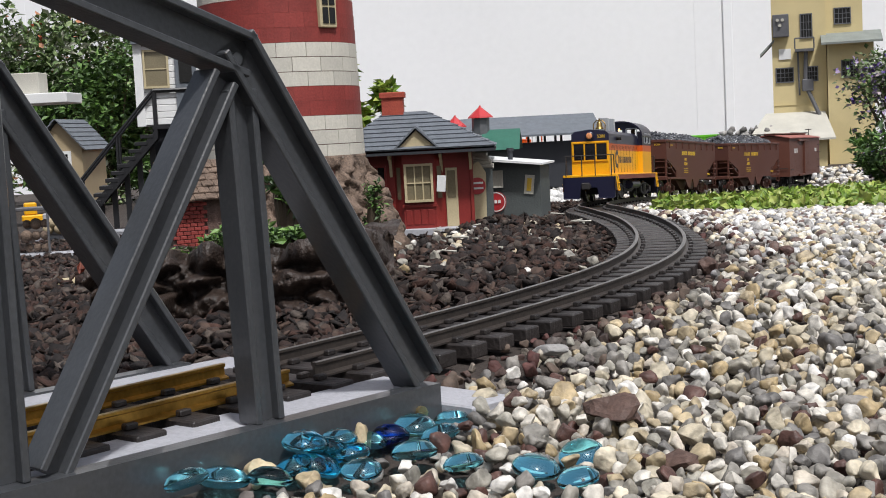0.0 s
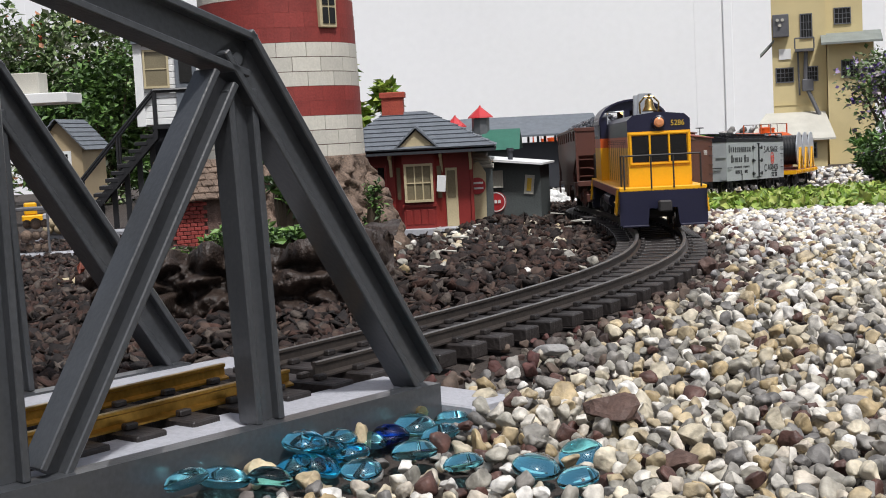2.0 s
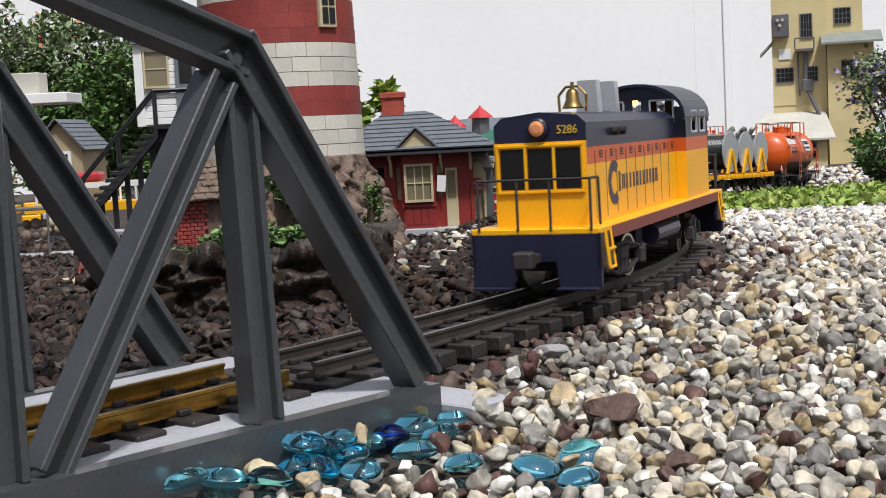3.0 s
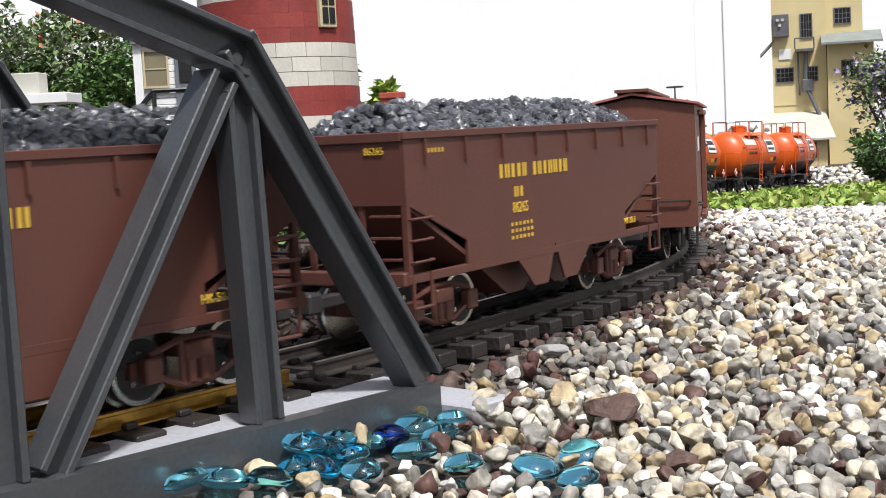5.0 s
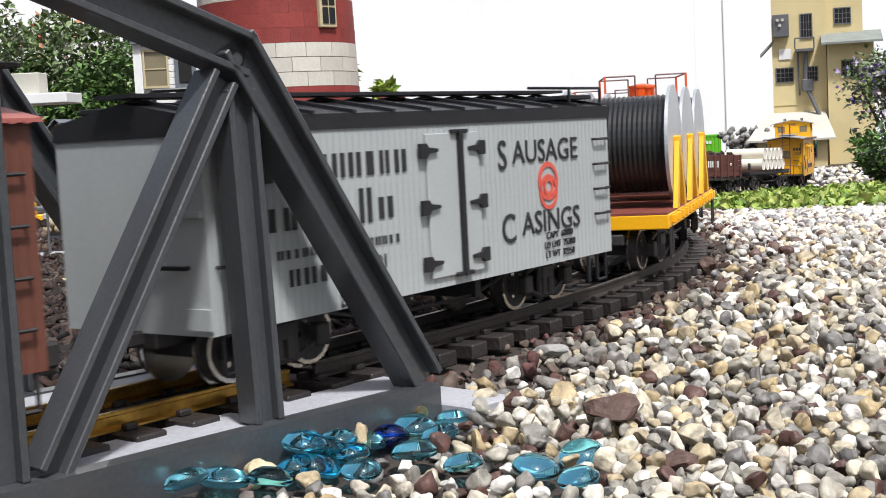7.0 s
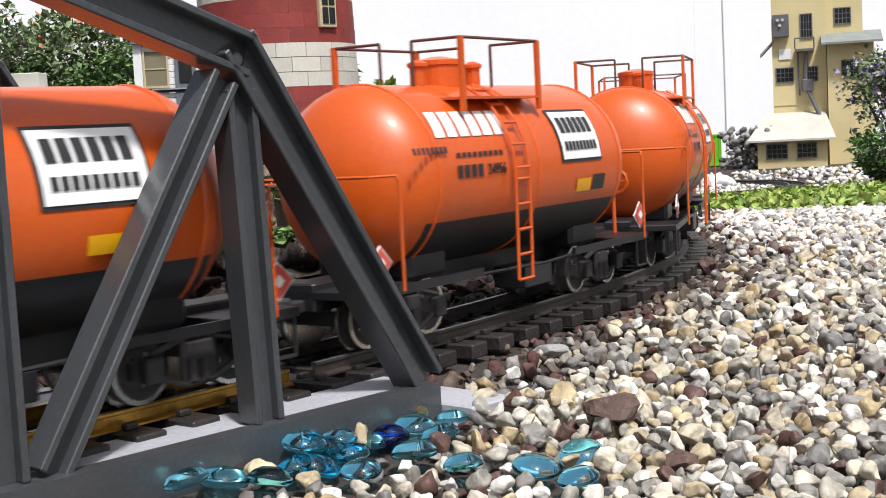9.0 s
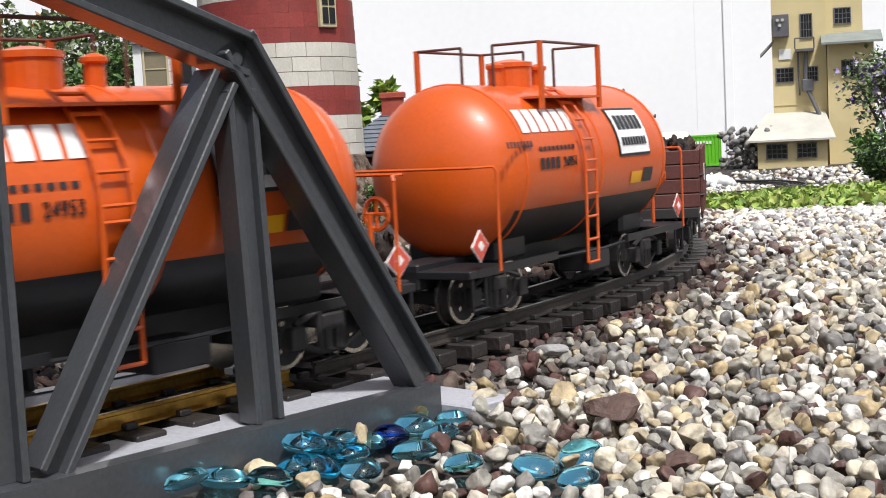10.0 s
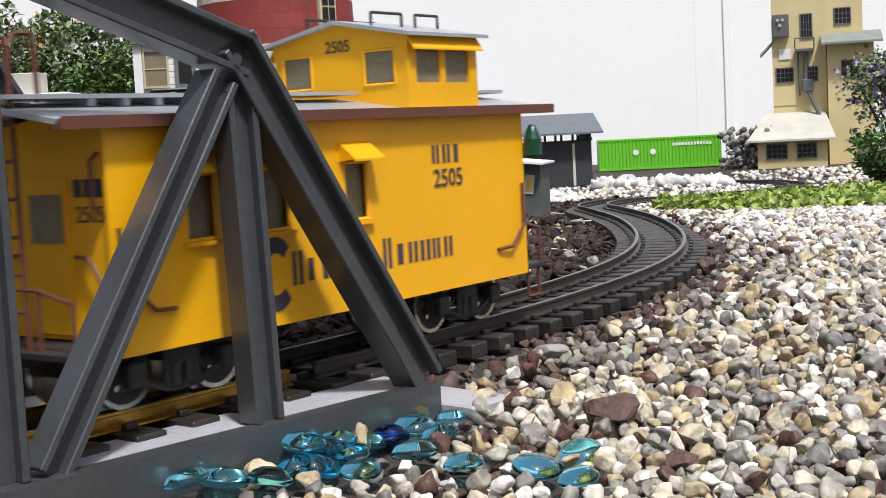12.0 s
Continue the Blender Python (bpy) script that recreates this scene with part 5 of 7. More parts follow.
def truck(parent, x, wb=0.056, frame_mat=DARK, r=WHEEL_R, wide=0.034):
    """An arch-bar truck that turns under its car, with two wheel pairs."""
    bm = B()
    for s in (-1, 1):
        y = s * wide
        for d in (-1, 1):
            box(bm, d * wb / 2 - 0.005, d * wb / 2 + 0.005, y - 0.003, y + 0.004, r - 0.006, r + 0.006, 0.001)
            wire(bm, [(d * wb / 2, y, r + 0.007), (d * 0.009, y, r + 0.012), (0, y, r + 0.012)], 0.0017)
            wire(bm, [(d * wb / 2, y, r - 0.002), (d * 0.009, y, r - 0.010), (0, y, r - 0.010)], 0.0017)
            rod(bm, (d * 0.009, y, r - 0.010), (d * 0.009, y, r + 0.012), 0.0018)
        box(bm, -0.008, 0.008, y - 0.003, y + 0.003, r + 0.001, r + 0.010, 0.001)
        for k in (-0.004, 0.004):
            rod(bm, (k, y, r - 0.009), (k, y, r + 0.002), 0.0032, 8)
    box(bm, -0.007, 0.007, -wide, wide, r + 0.002, r + 0.011, 0.001)
    for d in (-1, 1):
        box(bm, d * (wb / 2 + 0.006) - 0.002, d * (wb / 2 + 0.006) + 0.002, -0.03, 0.03, r - 0.004, r + 0.004)
    ob = part("truck", bm, frame_mat, parent, "arch-bar truck with round axle boxes")
    ob.location = (x, 0, 0)
    sets = [wheelset(ob, d * wb / 2, r) for d in (1, -1)]
    return ob, sets


def couplers(parent, x0, x1, z=0.028):
    for x, d in ((x0, 1), (x1, -1)):
        bm = B()
        box(bm, min(x - d * 0.02, x + d * 0.022), max(x - d * 0.02, x + d * 0.022), -0.004, 0.004, z - 0.004, z + 0.003, 0.001)
        box(bm, min(x + d * 0.022, x + d * 0.034), max(x + d * 0.022, x + d * 0.034), -0.008, 0.006, z - 0.006, z + 0.006, 0.0015)
        part("coupler", bm, DARK, parent, "black knuckle coupler")


def grab(bm, x, z, y, n=4, step=0.017, wide=0.018, r=0.0009):
    for k in range(n):
        wire(bm, [(x - wide / 2, y, z + k * step), (x - wide / 2, y + 0.003, z + k * step), (x + wide / 2, y + 0.003, z + k * step), (x + wide / 2, y, z + k * step)], r, 5)


def end_grab(bm, x, d, z, y, n=4, step=0.017, wide=0.018, r=0.0009):
    for k in range(n):
        wire(bm, [(x, y - wide / 2, z + k * step), (x + d * 0.003, y - wide / 2, z + k * step), (x + d * 0.003, y + wide / 2, z + k * step), (x, y + wide / 2, z + k * step)], r, 5)


def stirrup(bm, x, y, z0, z1, wide=0.016):
    wire(bm, [(x - wide / 2, y, z1), (x - wide / 2, y, z0), (x + wide / 2, y, z0), (x + wide / 2, y, z1)], 0.0011, 5)


def car_base(name, label, category, length, u, pivot, frame_mat=DARK, sill=0.034, group="cars of the train"):
    """A car's Empty with its trucks and couplers; u: distance of its front end behind the engine's front."""
    car = thing(name, label, category, group=group)
    a, b = truck(car, pivot, frame_mat=frame_mat), truck(car, -pivot, frame_mat=frame_mat)
    couplers(car, length / 2, -length / 2)
    CARS.append((car, u + length / 2, pivot, (a, b)))
    return car


CARS = []
rng_t = random.Random(11)


def engine():
    """The switcher: x 0.225 is the front pilot."""
    e = thing("diesel_switcher", "yellow, vermilion and navy model diesel switcher with lit headlight", "locomotive", group="cars of the train")
    L, W = 0.225, 0.047
    # running board and pilots
    bm = B()
    box(bm, -L, L, -W, W, 0.044, 0.049, 0.0008)
    part("running_board", bm, YELLOW, e, "yellow running board with a tan edge")
    bm = B()
    for y in (-W - 0.0004, W + 0.0004):
        box(bm, -L + 0.03, L - 0.03, y - 0.0006, y + 0.0006, 0.0395, 0.0475)
    part("sill_stripe", bm, RED_DECK, e, "red-brown frame sill")
    for d in (1, -1):
        bm = B()
        x = d * L
        prism(bm, [(-W, 0.0455), (W, 0.0455), (W, 0.008), (0.017, 0.008), (0.015, 0.026), (-0.015, 0.026), (-0.017, 0.008), (-W, 0.008)], x - d * 0.004, x, "x")
        box(bm, min(x - d * 0.03, x), max(x - d * 0.03, x), -W, -W + 0.003, 0.02, 0.0455)
        box(bm, min(x - d * 0.03, x), max(x - d * 0.03, x), W - 0.003, W, 0.02, 0.0455)
        part("pilot", bm, NAVY, e, "navy blue pilot plate")
        for s in (-1, 1):
            bm = B()
            box(bm, min(x, x + d * 0.008), max(x, x + d * 0.008), s * 0.031 - 0.014, s * 0.031 + 0.014, 0.0065, 0.0085, 0.0005)
            part("footboard", bm, NAVY, e)
        for s in (-1, 1):
            bm = B()
            wire(bm, [(x - d * 0.012, s * W, 0.046), (x - d * 0.012, s * (W + 0.003), 0.02), (x - d * 0.026, s * (W + 0.003), 0.02), (x - d * 0.026, s * W, 0.046)], 0.0012, 5)
            wire(bm, [(x - d * 0.012, s * (W + 0.003), 0.033), (x - d * 0.026, s * (W + 0.003), 0.033)], 0.0012, 5)
            part("corner_step", bm, YELLOW, e, "yellow corner steps")
        for s in (-1, 1):
            bm = B()
            pts = [(x, s * 0.041, 0.047), (x, s * 0.041, 0.083), (x, s * 0.012, 0.083), (x, s * 0.012, 0.047)]
            wire(bm, pts, 0.001, 6)
            wire(bm, [(x, s * 0.041, 0.083), (x - d * 0.014, s * 0.043, 0.083), (x - d * 0.016, s * 0.043, 0.05)], 0.001, 6)
            part("handrail", bm, DARK, e, "dark end handrail")
        bm = B()
        wire(bm, [(x, -0.012, 0.083), (x, 0.012, 0.083)], 0.001, 6)
        part("handrail", bm, DARK, e, "dark end handrail")
    # hood in three paint bands
    x0, x1, w = -0.075, 0.205, 0.034
    for nm, z0, z1, m, lab in (("hood_side", 0.049, 0.0915, YELLOW, "yellow lower hood"), ("hood_stripe", 0.0915, 0.1035, ORANGE, "vermilion stripe")):
        bm = B()
        box(bm, x0, x1, -w, w, z0, z1)
        part(nm, bm, m, e, lab)
    bm = B()
    prism(bm, [(-w, 0.1035), (-w, 0.121), (-w + 0.006, 0.1265), (0, 0.1295), (w - 0.006, 0.1265), (w, 0.121), (w, 0.1035)], x0, x1, "x")
    part("hood_top", bm, NAVY, e, "navy hood top")
    # front grille: three dark panels in a yellow frame; the nose below is yellow
    bm = B()
    box(bm, x1, x1 + 0.001, -w, w, 0.049, 0.1085)
    part("nose_panel", bm, YELLOW, e)
    bm = B()
    for k in (-1, 0, 1):
        box(bm, x1 + 0.001, x1 + 0.0016, k * 0.0205 - 0.009, k * 0.0205 + 0.009, 0.0755, 0.104)
    part("radiator_screen", bm, GLASS_DARK, e, "dark radiator screens")
    bm = B()
    for y in (-0.0315, -0.0105, 0.0105, 0.0315):
        box(bm, x1 + 0.001, x1 + 0.003, y - 0.001, y + 0.001, 0.0735, 0.107, 0.0003)
    for z in (0.0735, 0.106):
        box(bm, x1 + 0.001, x1 + 0.003, -0.0325, 0.0325, z - 0.001, z + 0.001, 0.0003)
    part("screen_frame", bm, YELLOW, e)
    bm = B()
    lathe(bm, [(0.0075, x1), (0.0075, x1 + 0.005), (0.006, x1 + 0.006), (0.006, x1 + 0.002)], 16, (0, 0, 0.118), "x")
    hl = part("headlight", bm, NAVY, e)
    bm = B()
    lathe(bm, [(0.0055, x1 + 0.0062), (0.003, x1 + 0.0075)], 14, (0, 0, 0.118), "x")
    part("lens", bm, LAMP, hl, "lit amber headlight lens")
    writing("road_number", "5286", 0.0085, LETTER_YELLOW, e, Matrix(((0, 0, 1, x1 + 0.0006), (1, 0, 0, 0.0205), (0, 1, 0, 0.1165), (0, 0, 0, 1))), 0.9)
    # louvres and doors along the hood
    bm = B()
    for k in range(9):
        xx = x1 - 0.02 - k * 0.029
        for s in (-1, 1):
            box(bm, xx - 0.00012, xx + 0.00012, s * w - 0.0003, s * w + 0.0003, 0.052, 0.1)
            for j in range(3):
                box(bm, xx - 0.02, xx - 0.012, s * w - 0.0005, s * w + 0.0005, 0.0955 + j * 0.002, 0.0964 + j * 0.002)
    part("door_seam", bm, DARK, e, "hood door seams and louvres")
    # emblem and word as plain shapes
    bm = B()
    cx, cz = 0.135, 0.0755
    for k in range(22):
        a = math.radians(50 + k * 260 / 22)
        b2 = math.radians(50 + (k + 0.9) * 260 / 22)
        prism(bm, [(cx - math.cos(q) * rr, cz + math.sin(q) * rr) for q, rr in ((a, 0.0165), (b2, 0.0165), (b2, 0.009), (a, 0.009))], w, w + 0.0005)
    bars(bm, 12, cx - 0.012, 0.069, 0.13, 0.0115, w, rng_t, 0.2)
    part("hood_emblem", bm, LETTER_BLUE, e, "dark open ring emblem with plain bars")
    # cab with arched roof
    c0, c1, cw = -0.175, -0.078, 0.0435
    arch = [(cw * math.cos(t), 0.121 + 0.031 * math.sin(t) ** 0.9 if 0 < t < math.pi else 0.121) for t in [k * math.pi / 14 for k in range(15)]]
    for nm, z0, z1, m in (("cab_side", 0.049, 0.0915, YELLOW), ("cab_stripe", 0.0915, 0.1035, ORANGE)):
        bm = B()
        box(bm, c0, c1, -cw, cw, z0, z1)
        part(nm, bm, m, e)
    bm = B()
    wall = 0.002
    for xa in (c1 - wall, c0):
        prism(bm, [(cw, 0.1035), (cw, 0.1175), (-cw, 0.1175), (-cw, 0.1035)], xa, xa + wall, "x")
        top = [p for p in arch if p[1] > 0.1385]
        prism(bm, [(cw * 0.83, 0.1385), *[p for p in top], (-cw * 0.83, 0.1385)], xa, xa + wall, "x")
        for y0, y1 in ((-cw, -0.033), (-0.012, -0.004), (0.004, 0.012), (0.033, cw)):
            zt = 0.1385 if abs(y0 + y1) / 2 < 0.035 else 0.131
            box(bm, xa, xa + wall, y0, y1, 0.1175, zt)
    for s in (-1, 1):
        ya, yb = (s * cw - wall, s * cw) if s > 0 else (s * cw, s * cw + wall)
        box(bm, c0, c1, ya, yb, 0.1035, 0.108)
        box(bm, c0, c1, ya, yb, 0.127, 0.131)
        for xa, xb in ((c0, c0 + 0.014), (c0 + 0.037, c0 + 0.05), (c1 - 0.022, c1)):
            box(bm, xa, xb, ya, yb, 0.108, 0.127)
    part("cab", bm, NAVY, e, "navy upper cab with open windows")
    bm = B()
    for s in (1,):
        for xa, xb in ((c0 + 0.014, c0 + 0.037), (c0 + 0.05, c1 - 0.022)):
            for q in (-1, 1):
                y = q * cw
                wire(bm, [(xa, y, 0.108), (xb, y, 0.108), (xb, y, 0.127), (xa, y, 0.127), (xa, y, 0.108)], 0.0012, 5)
    for y0, y1 in ((-0.033, -0.012), (0.012, 0.033)):
        x = c1 + 0.0005
        wire(bm, [(x, y0, 0.1175), (x, y1, 0.1175), (x, y1, 0.1375), (x, y0, 0.1375), (x, y0, 0.1175)], 0.001, 5)
    part("window_frame", bm, SILVER, e, "pale window frames")
    bm = B()
    outer = [(p[0] * 1.03, p[1] + 0.001) for p in arch]
    inner = [(p[0] * 0.985, p[1] - 0.0015) for p in arch]
    prism(bm, outer + inner[::-1], c0 - 0.006, c1 + 0.006, "x")
    part("cab_roof", bm, NAVY, e, "arched dark cab roof", smooth=False)
    bm = B()
    lathe(bm, [(0.001, 0.134), (0.004, 0.1365), (0.004, 0.139), (0.001, 0.1405)], 10, (c1 - 0.03, -0.01, 0))
    part("cab_lamp", bm, CABLIGHT, e, "small glowing cab lamp")
    # stacks, bell, horn
    for x in (0.02, 0.075):
        bm = B()
        prism(bm, [(-0.009, 0.128), (-0.0075, 0.154), (0.0075, 0.154), (0.009, 0.128)], x - 0.006, x + 0.006, "x")
        part("chimney", bm, SILVER, e, "grey tapered exhaust stack")
    bm = B()
    lathe(bm, [(0.0085, 0.132), (0.0078, 0.1335), (0.0055, 0.138), (0.0048, 0.144), (0.003, 0.1465), (0.001, 0.1475)], 18, (0.12, 0, 0))
    bell = part("bell", bm, BRASS_BRIGHT, e, "polished brass bell", smooth=True)
    bm = B()
    wire(bm, [(0.12, -0.0105, 0.1295), (0.12, -0.011, 0.142), (0.12, -0.005, 0.1485), (0.12, 0.005, 0.1485), (0.12, 0.011, 0.142), (0.12, 0.0105, 0.1295)], 0.0011, 6)
    rod(bm, (0.12, 0, 0.147), (0.12, 0, 0.152), 0.0014)
    part("bell_yoke", bm, BRASS_BRIGHT, bell)
    bm = B()
    for y in (0.026, 0.03):
        for x in (0.115, 0.135):
            rod(bm, (x, 0.0345, 0.1135), (x, 0.039, 0.1135), 0.0032, 10)
    part("sand_filler", bm, DARK, e)
    # underframe
    bm = B()
    box(bm, -0.045, 0.045, -0.03, 0.03, 0.014, 0.04, 0.004)
    for s in (-1, 1):
        rod(bm, (-0.04, s * 0.036, 0.028), (0.04, s * 0.036, 0.028), 0.0085, 12)
    part("fuel_tank", bm, NAVY, e, "dark air tanks and fuel tank")
    trs = []
    for x in (0.125, -0.125):
        trs.append(truck(e, x, 0.075, DARK, WHEEL_R, 0.036))
    couplers(e, L - 0.006, -L + 0.006, 0.029)
    CARS.append((e, L, 0.125, trs))


def hopper(u, number):
    L, W = 0.345, 0.049
    h = car_base("hopper_car", "oxide-brown steel hopper car heaped with black coal", "hopper car", L, u, 0.115, HOPPER_BROWN)
    top, low, x1 = 0.119, 0.041, L / 2
    outline = [(-x1, top), (x1, top), (x1, 0.0805), (x1 - 0.062, 0.055), (x1 - 0.062, low), (0.055, low), (0.03, 0.018), (0.012, 0.018), (0.0, low + 0.002),
               (-0.012, 0.018), (-0.03, 0.018), (-0.055, low), (-x1 + 0.062, low), (-x1 + 0.062, 0.055), (-x1, 0.0805)]
    for s in (-1, 1):
        bm = B()
        prism(bm, outline, s * W - 0.0009, s * W + 0.0009)
        part("side_sheet", bm, HOPPER_BROWN, h)
        bm = B()
        box(bm, -x1 - 0.001, x1 + 0.001, s * W - 0.0024, s * W + 0.0024, top - 0.003, top + 0.0015, 0.0005)
        part("rim", bm, HOPPER_BROWN, h)
        bm = B()
        box(bm, -x1, x1, s * (W - 0.001) - 0.002, s * (W - 0.001) + 0.002, low - 0.005, low, 0.0004)
        part("side_sill", bm, HOPPER_BROWN, h)
        bm = prism(B(), [(-0.0012, top - 0.003), (0.0012, top - 0.003), (0.0008, top - 0.017), (-0.0008, top - 0.017)], s * W, s * (W + 0.0028))
        pieces("rim_bracket", bm, HOPPER_BROWN, h, [Matrix.Translation((-x1 + 0.02 + k * (L - 0.04) / 7, 0, 0)) for k in range(8)])
    for d in (-1, 1):
        bm = B()
        prism(bm, [(d * x1, top), (d * (x1 - 0.002), top), (d * (x1 - 0.002), 0.082), (d * (x1 - 0.075), 0.042), (d * (x1 - 0.073), 0.040), (d * x1, 0.080)], -W + 0.001, W - 0.001)
        part("slope_sheet", bm, HOPPER_BROWN, h, "sloping end sheet")
        bm = B()
        box(bm, d * x1 - 0.0015, d * x1 + 0.0015, -W, W, top - 0.004, top + 0.0015, 0.0005)
        box(bm, d * x1 - 0.004, d * x1 + 0.004, -W, W, low - 0.006, low + 0.002, 0.0008)
        for s in (-1, 1):
            box(bm, d * (x1 - 0.002) - 0.0018, d * (x1 - 0.002) + 0.0018, s * (W - 0.001) - 0.0018, s * (W - 0.001) + 0.0018, low, 0.082)
            box(bm, d * (x1 - 0.002) - 0.001, d * (x1 - 0.002) + 0.001, s * 0.018 - 0.0018, s * 0.018 + 0.0018, low, 0.082)
        box(bm, min(d * (x1 - 0.08), d * x1), max(d * (x1 - 0.08), d * x1), -0.012, 0.012, 0.033, 0.04)
        part("end_frame", bm, HOPPER_BROWN, h)
        bm = B()
        for s in (-1, 1):
            grab(bm, d * (x1 - 0.012), 0.048, s * W, 3, 0.012, 0.02)
            stirrup(bm, d * (x1 - 0.012), s * (W + 0.001), 0.022, low, 0.018)
            end_grab(bm, d * x1, d, 0.05, s * 0.036, 3, 0.012, 0.018)
        wire(bm, [(d * (x1 + 0.004), -0.03, 0.06), (d * (x1 + 0.004), 0.03, 0.06)], 0.0008, 5)
        part("grab_iron", bm, HOPPER_BROWN, h)
    bm = B()
    for x in (-0.032, 0.032):
        prism(bm, [(x - 0.055, 0.042), (x + 0.055, 0.042), (x + 0.01, 0.014), (x - 0.01, 0.014)], -0.036, 0.036)
    part("hopper_bay", bm, HOPPER_BROWN, h, "two sloping discharge bays")
    # coal heap
    bm = B()
    rng = random.Random(int(number))
    for _ in range(1700):
        x, y = rng.uniform(-x1 + 0.008, x1 - 0.008), rng.uniform(-W + 0.004, W - 0.004)
        z = top - 0.006 + 0.023 * (1 - abs(y) / W) ** 0.6 * min(1, (x1 - abs(x)) / 0.035) * rng.uniform(0.8, 1.1)
        r = rng.uniform(0.0025, 0.0058)
        m = Matrix.Translation((x, y, z)) @ Euler((rng.random() * 6, rng.random() * 6, rng.random() * 6)).to_matrix().to_4x4() @ Matrix.Diagonal((r, r * rng.uniform(0.6, 1), r * rng.uniform(0.5, 0.9), 1))
        bmesh.ops.create_icosphere(bm, subdivisions=1, radius=1, matrix=m)
    box(bm, -x1 + 0.003, x1 - 0.003, -W + 0.002, W - 0.002, top - 0.02, top - 0.005)
    coal = part("coal_load", bm, COAL, h, "heap of shiny black coal")
    tagged(coal, kind="stuff")
    # lettering
    bm = B()
    bars(bm, 5, 0.07, 0.089, 0.037, 0.0085, W + 0.0009, rng)
    bars(bm, 7, 0.027, 0.089, 0.05, 0.0085, W + 0.0009, rng)
    bars(bm, 2, 0.052, 0.0765, 0.014, 0.0065, W + 0.0009, rng)
    for k in range(3):
        bars(bm, 6, 0.058, 0.0585 - k * 0.0042, 0.03, 0.0022, W + 0.0009, rng)
    bars(bm, 6, x1 - 0.02, 0.108, 0.022, 0.0026, W + 0.0009, rng)
    part("lettering", bm, LETTER_YELLOW, h, "plain yellow bars of lettering")
    writing("car_number", number, 0.0095, LETTER_YELLOW, h, side_m(0.045, 0.0695, W + 0.0011), 0.85)
    writing("weight_class", "HK-50-3", 0.0065, LETTER_YELLOW, h, side_m(-x1 + 0.055, 0.0475, W + 0.0011), 0.85)
    end = writing("end_number", number, 0.006, LETTER_YELLOW, h, Matrix(((0, 0, 1, x1 + 0.0006), (1, 0, 0, 0.03), (0, 1, 0, 0.110), (0, 0, 0, 1))), 0.9)
    return h


def boxcar_shell(car, L, W, z0, z1, peak, body_mat, boards, end_mat=None):
    """House body of a wooden car: boarded sides, gabled ends."""
    bm = B()
    prism(bm, [(-W, z0), (W, z0), (W, z1), (0, peak), (-W, z1)], -L / 2, L / 2, "x")
    part("body", bm, body_mat, car)
    if boards:
        n = int(L / 0.0052)
        w = L / n * 0.47
        for s in (-1, 1):
            pieces("siding_board", box(B(), -w, w, s * W - 0.0003, s * W + 0.0003, z0, z1 - 0.001), body_mat, car,
                   [Matrix.Translation((-L / 2 + (k + 0.5) * L / n, 0, 0)) for k in range(n)])


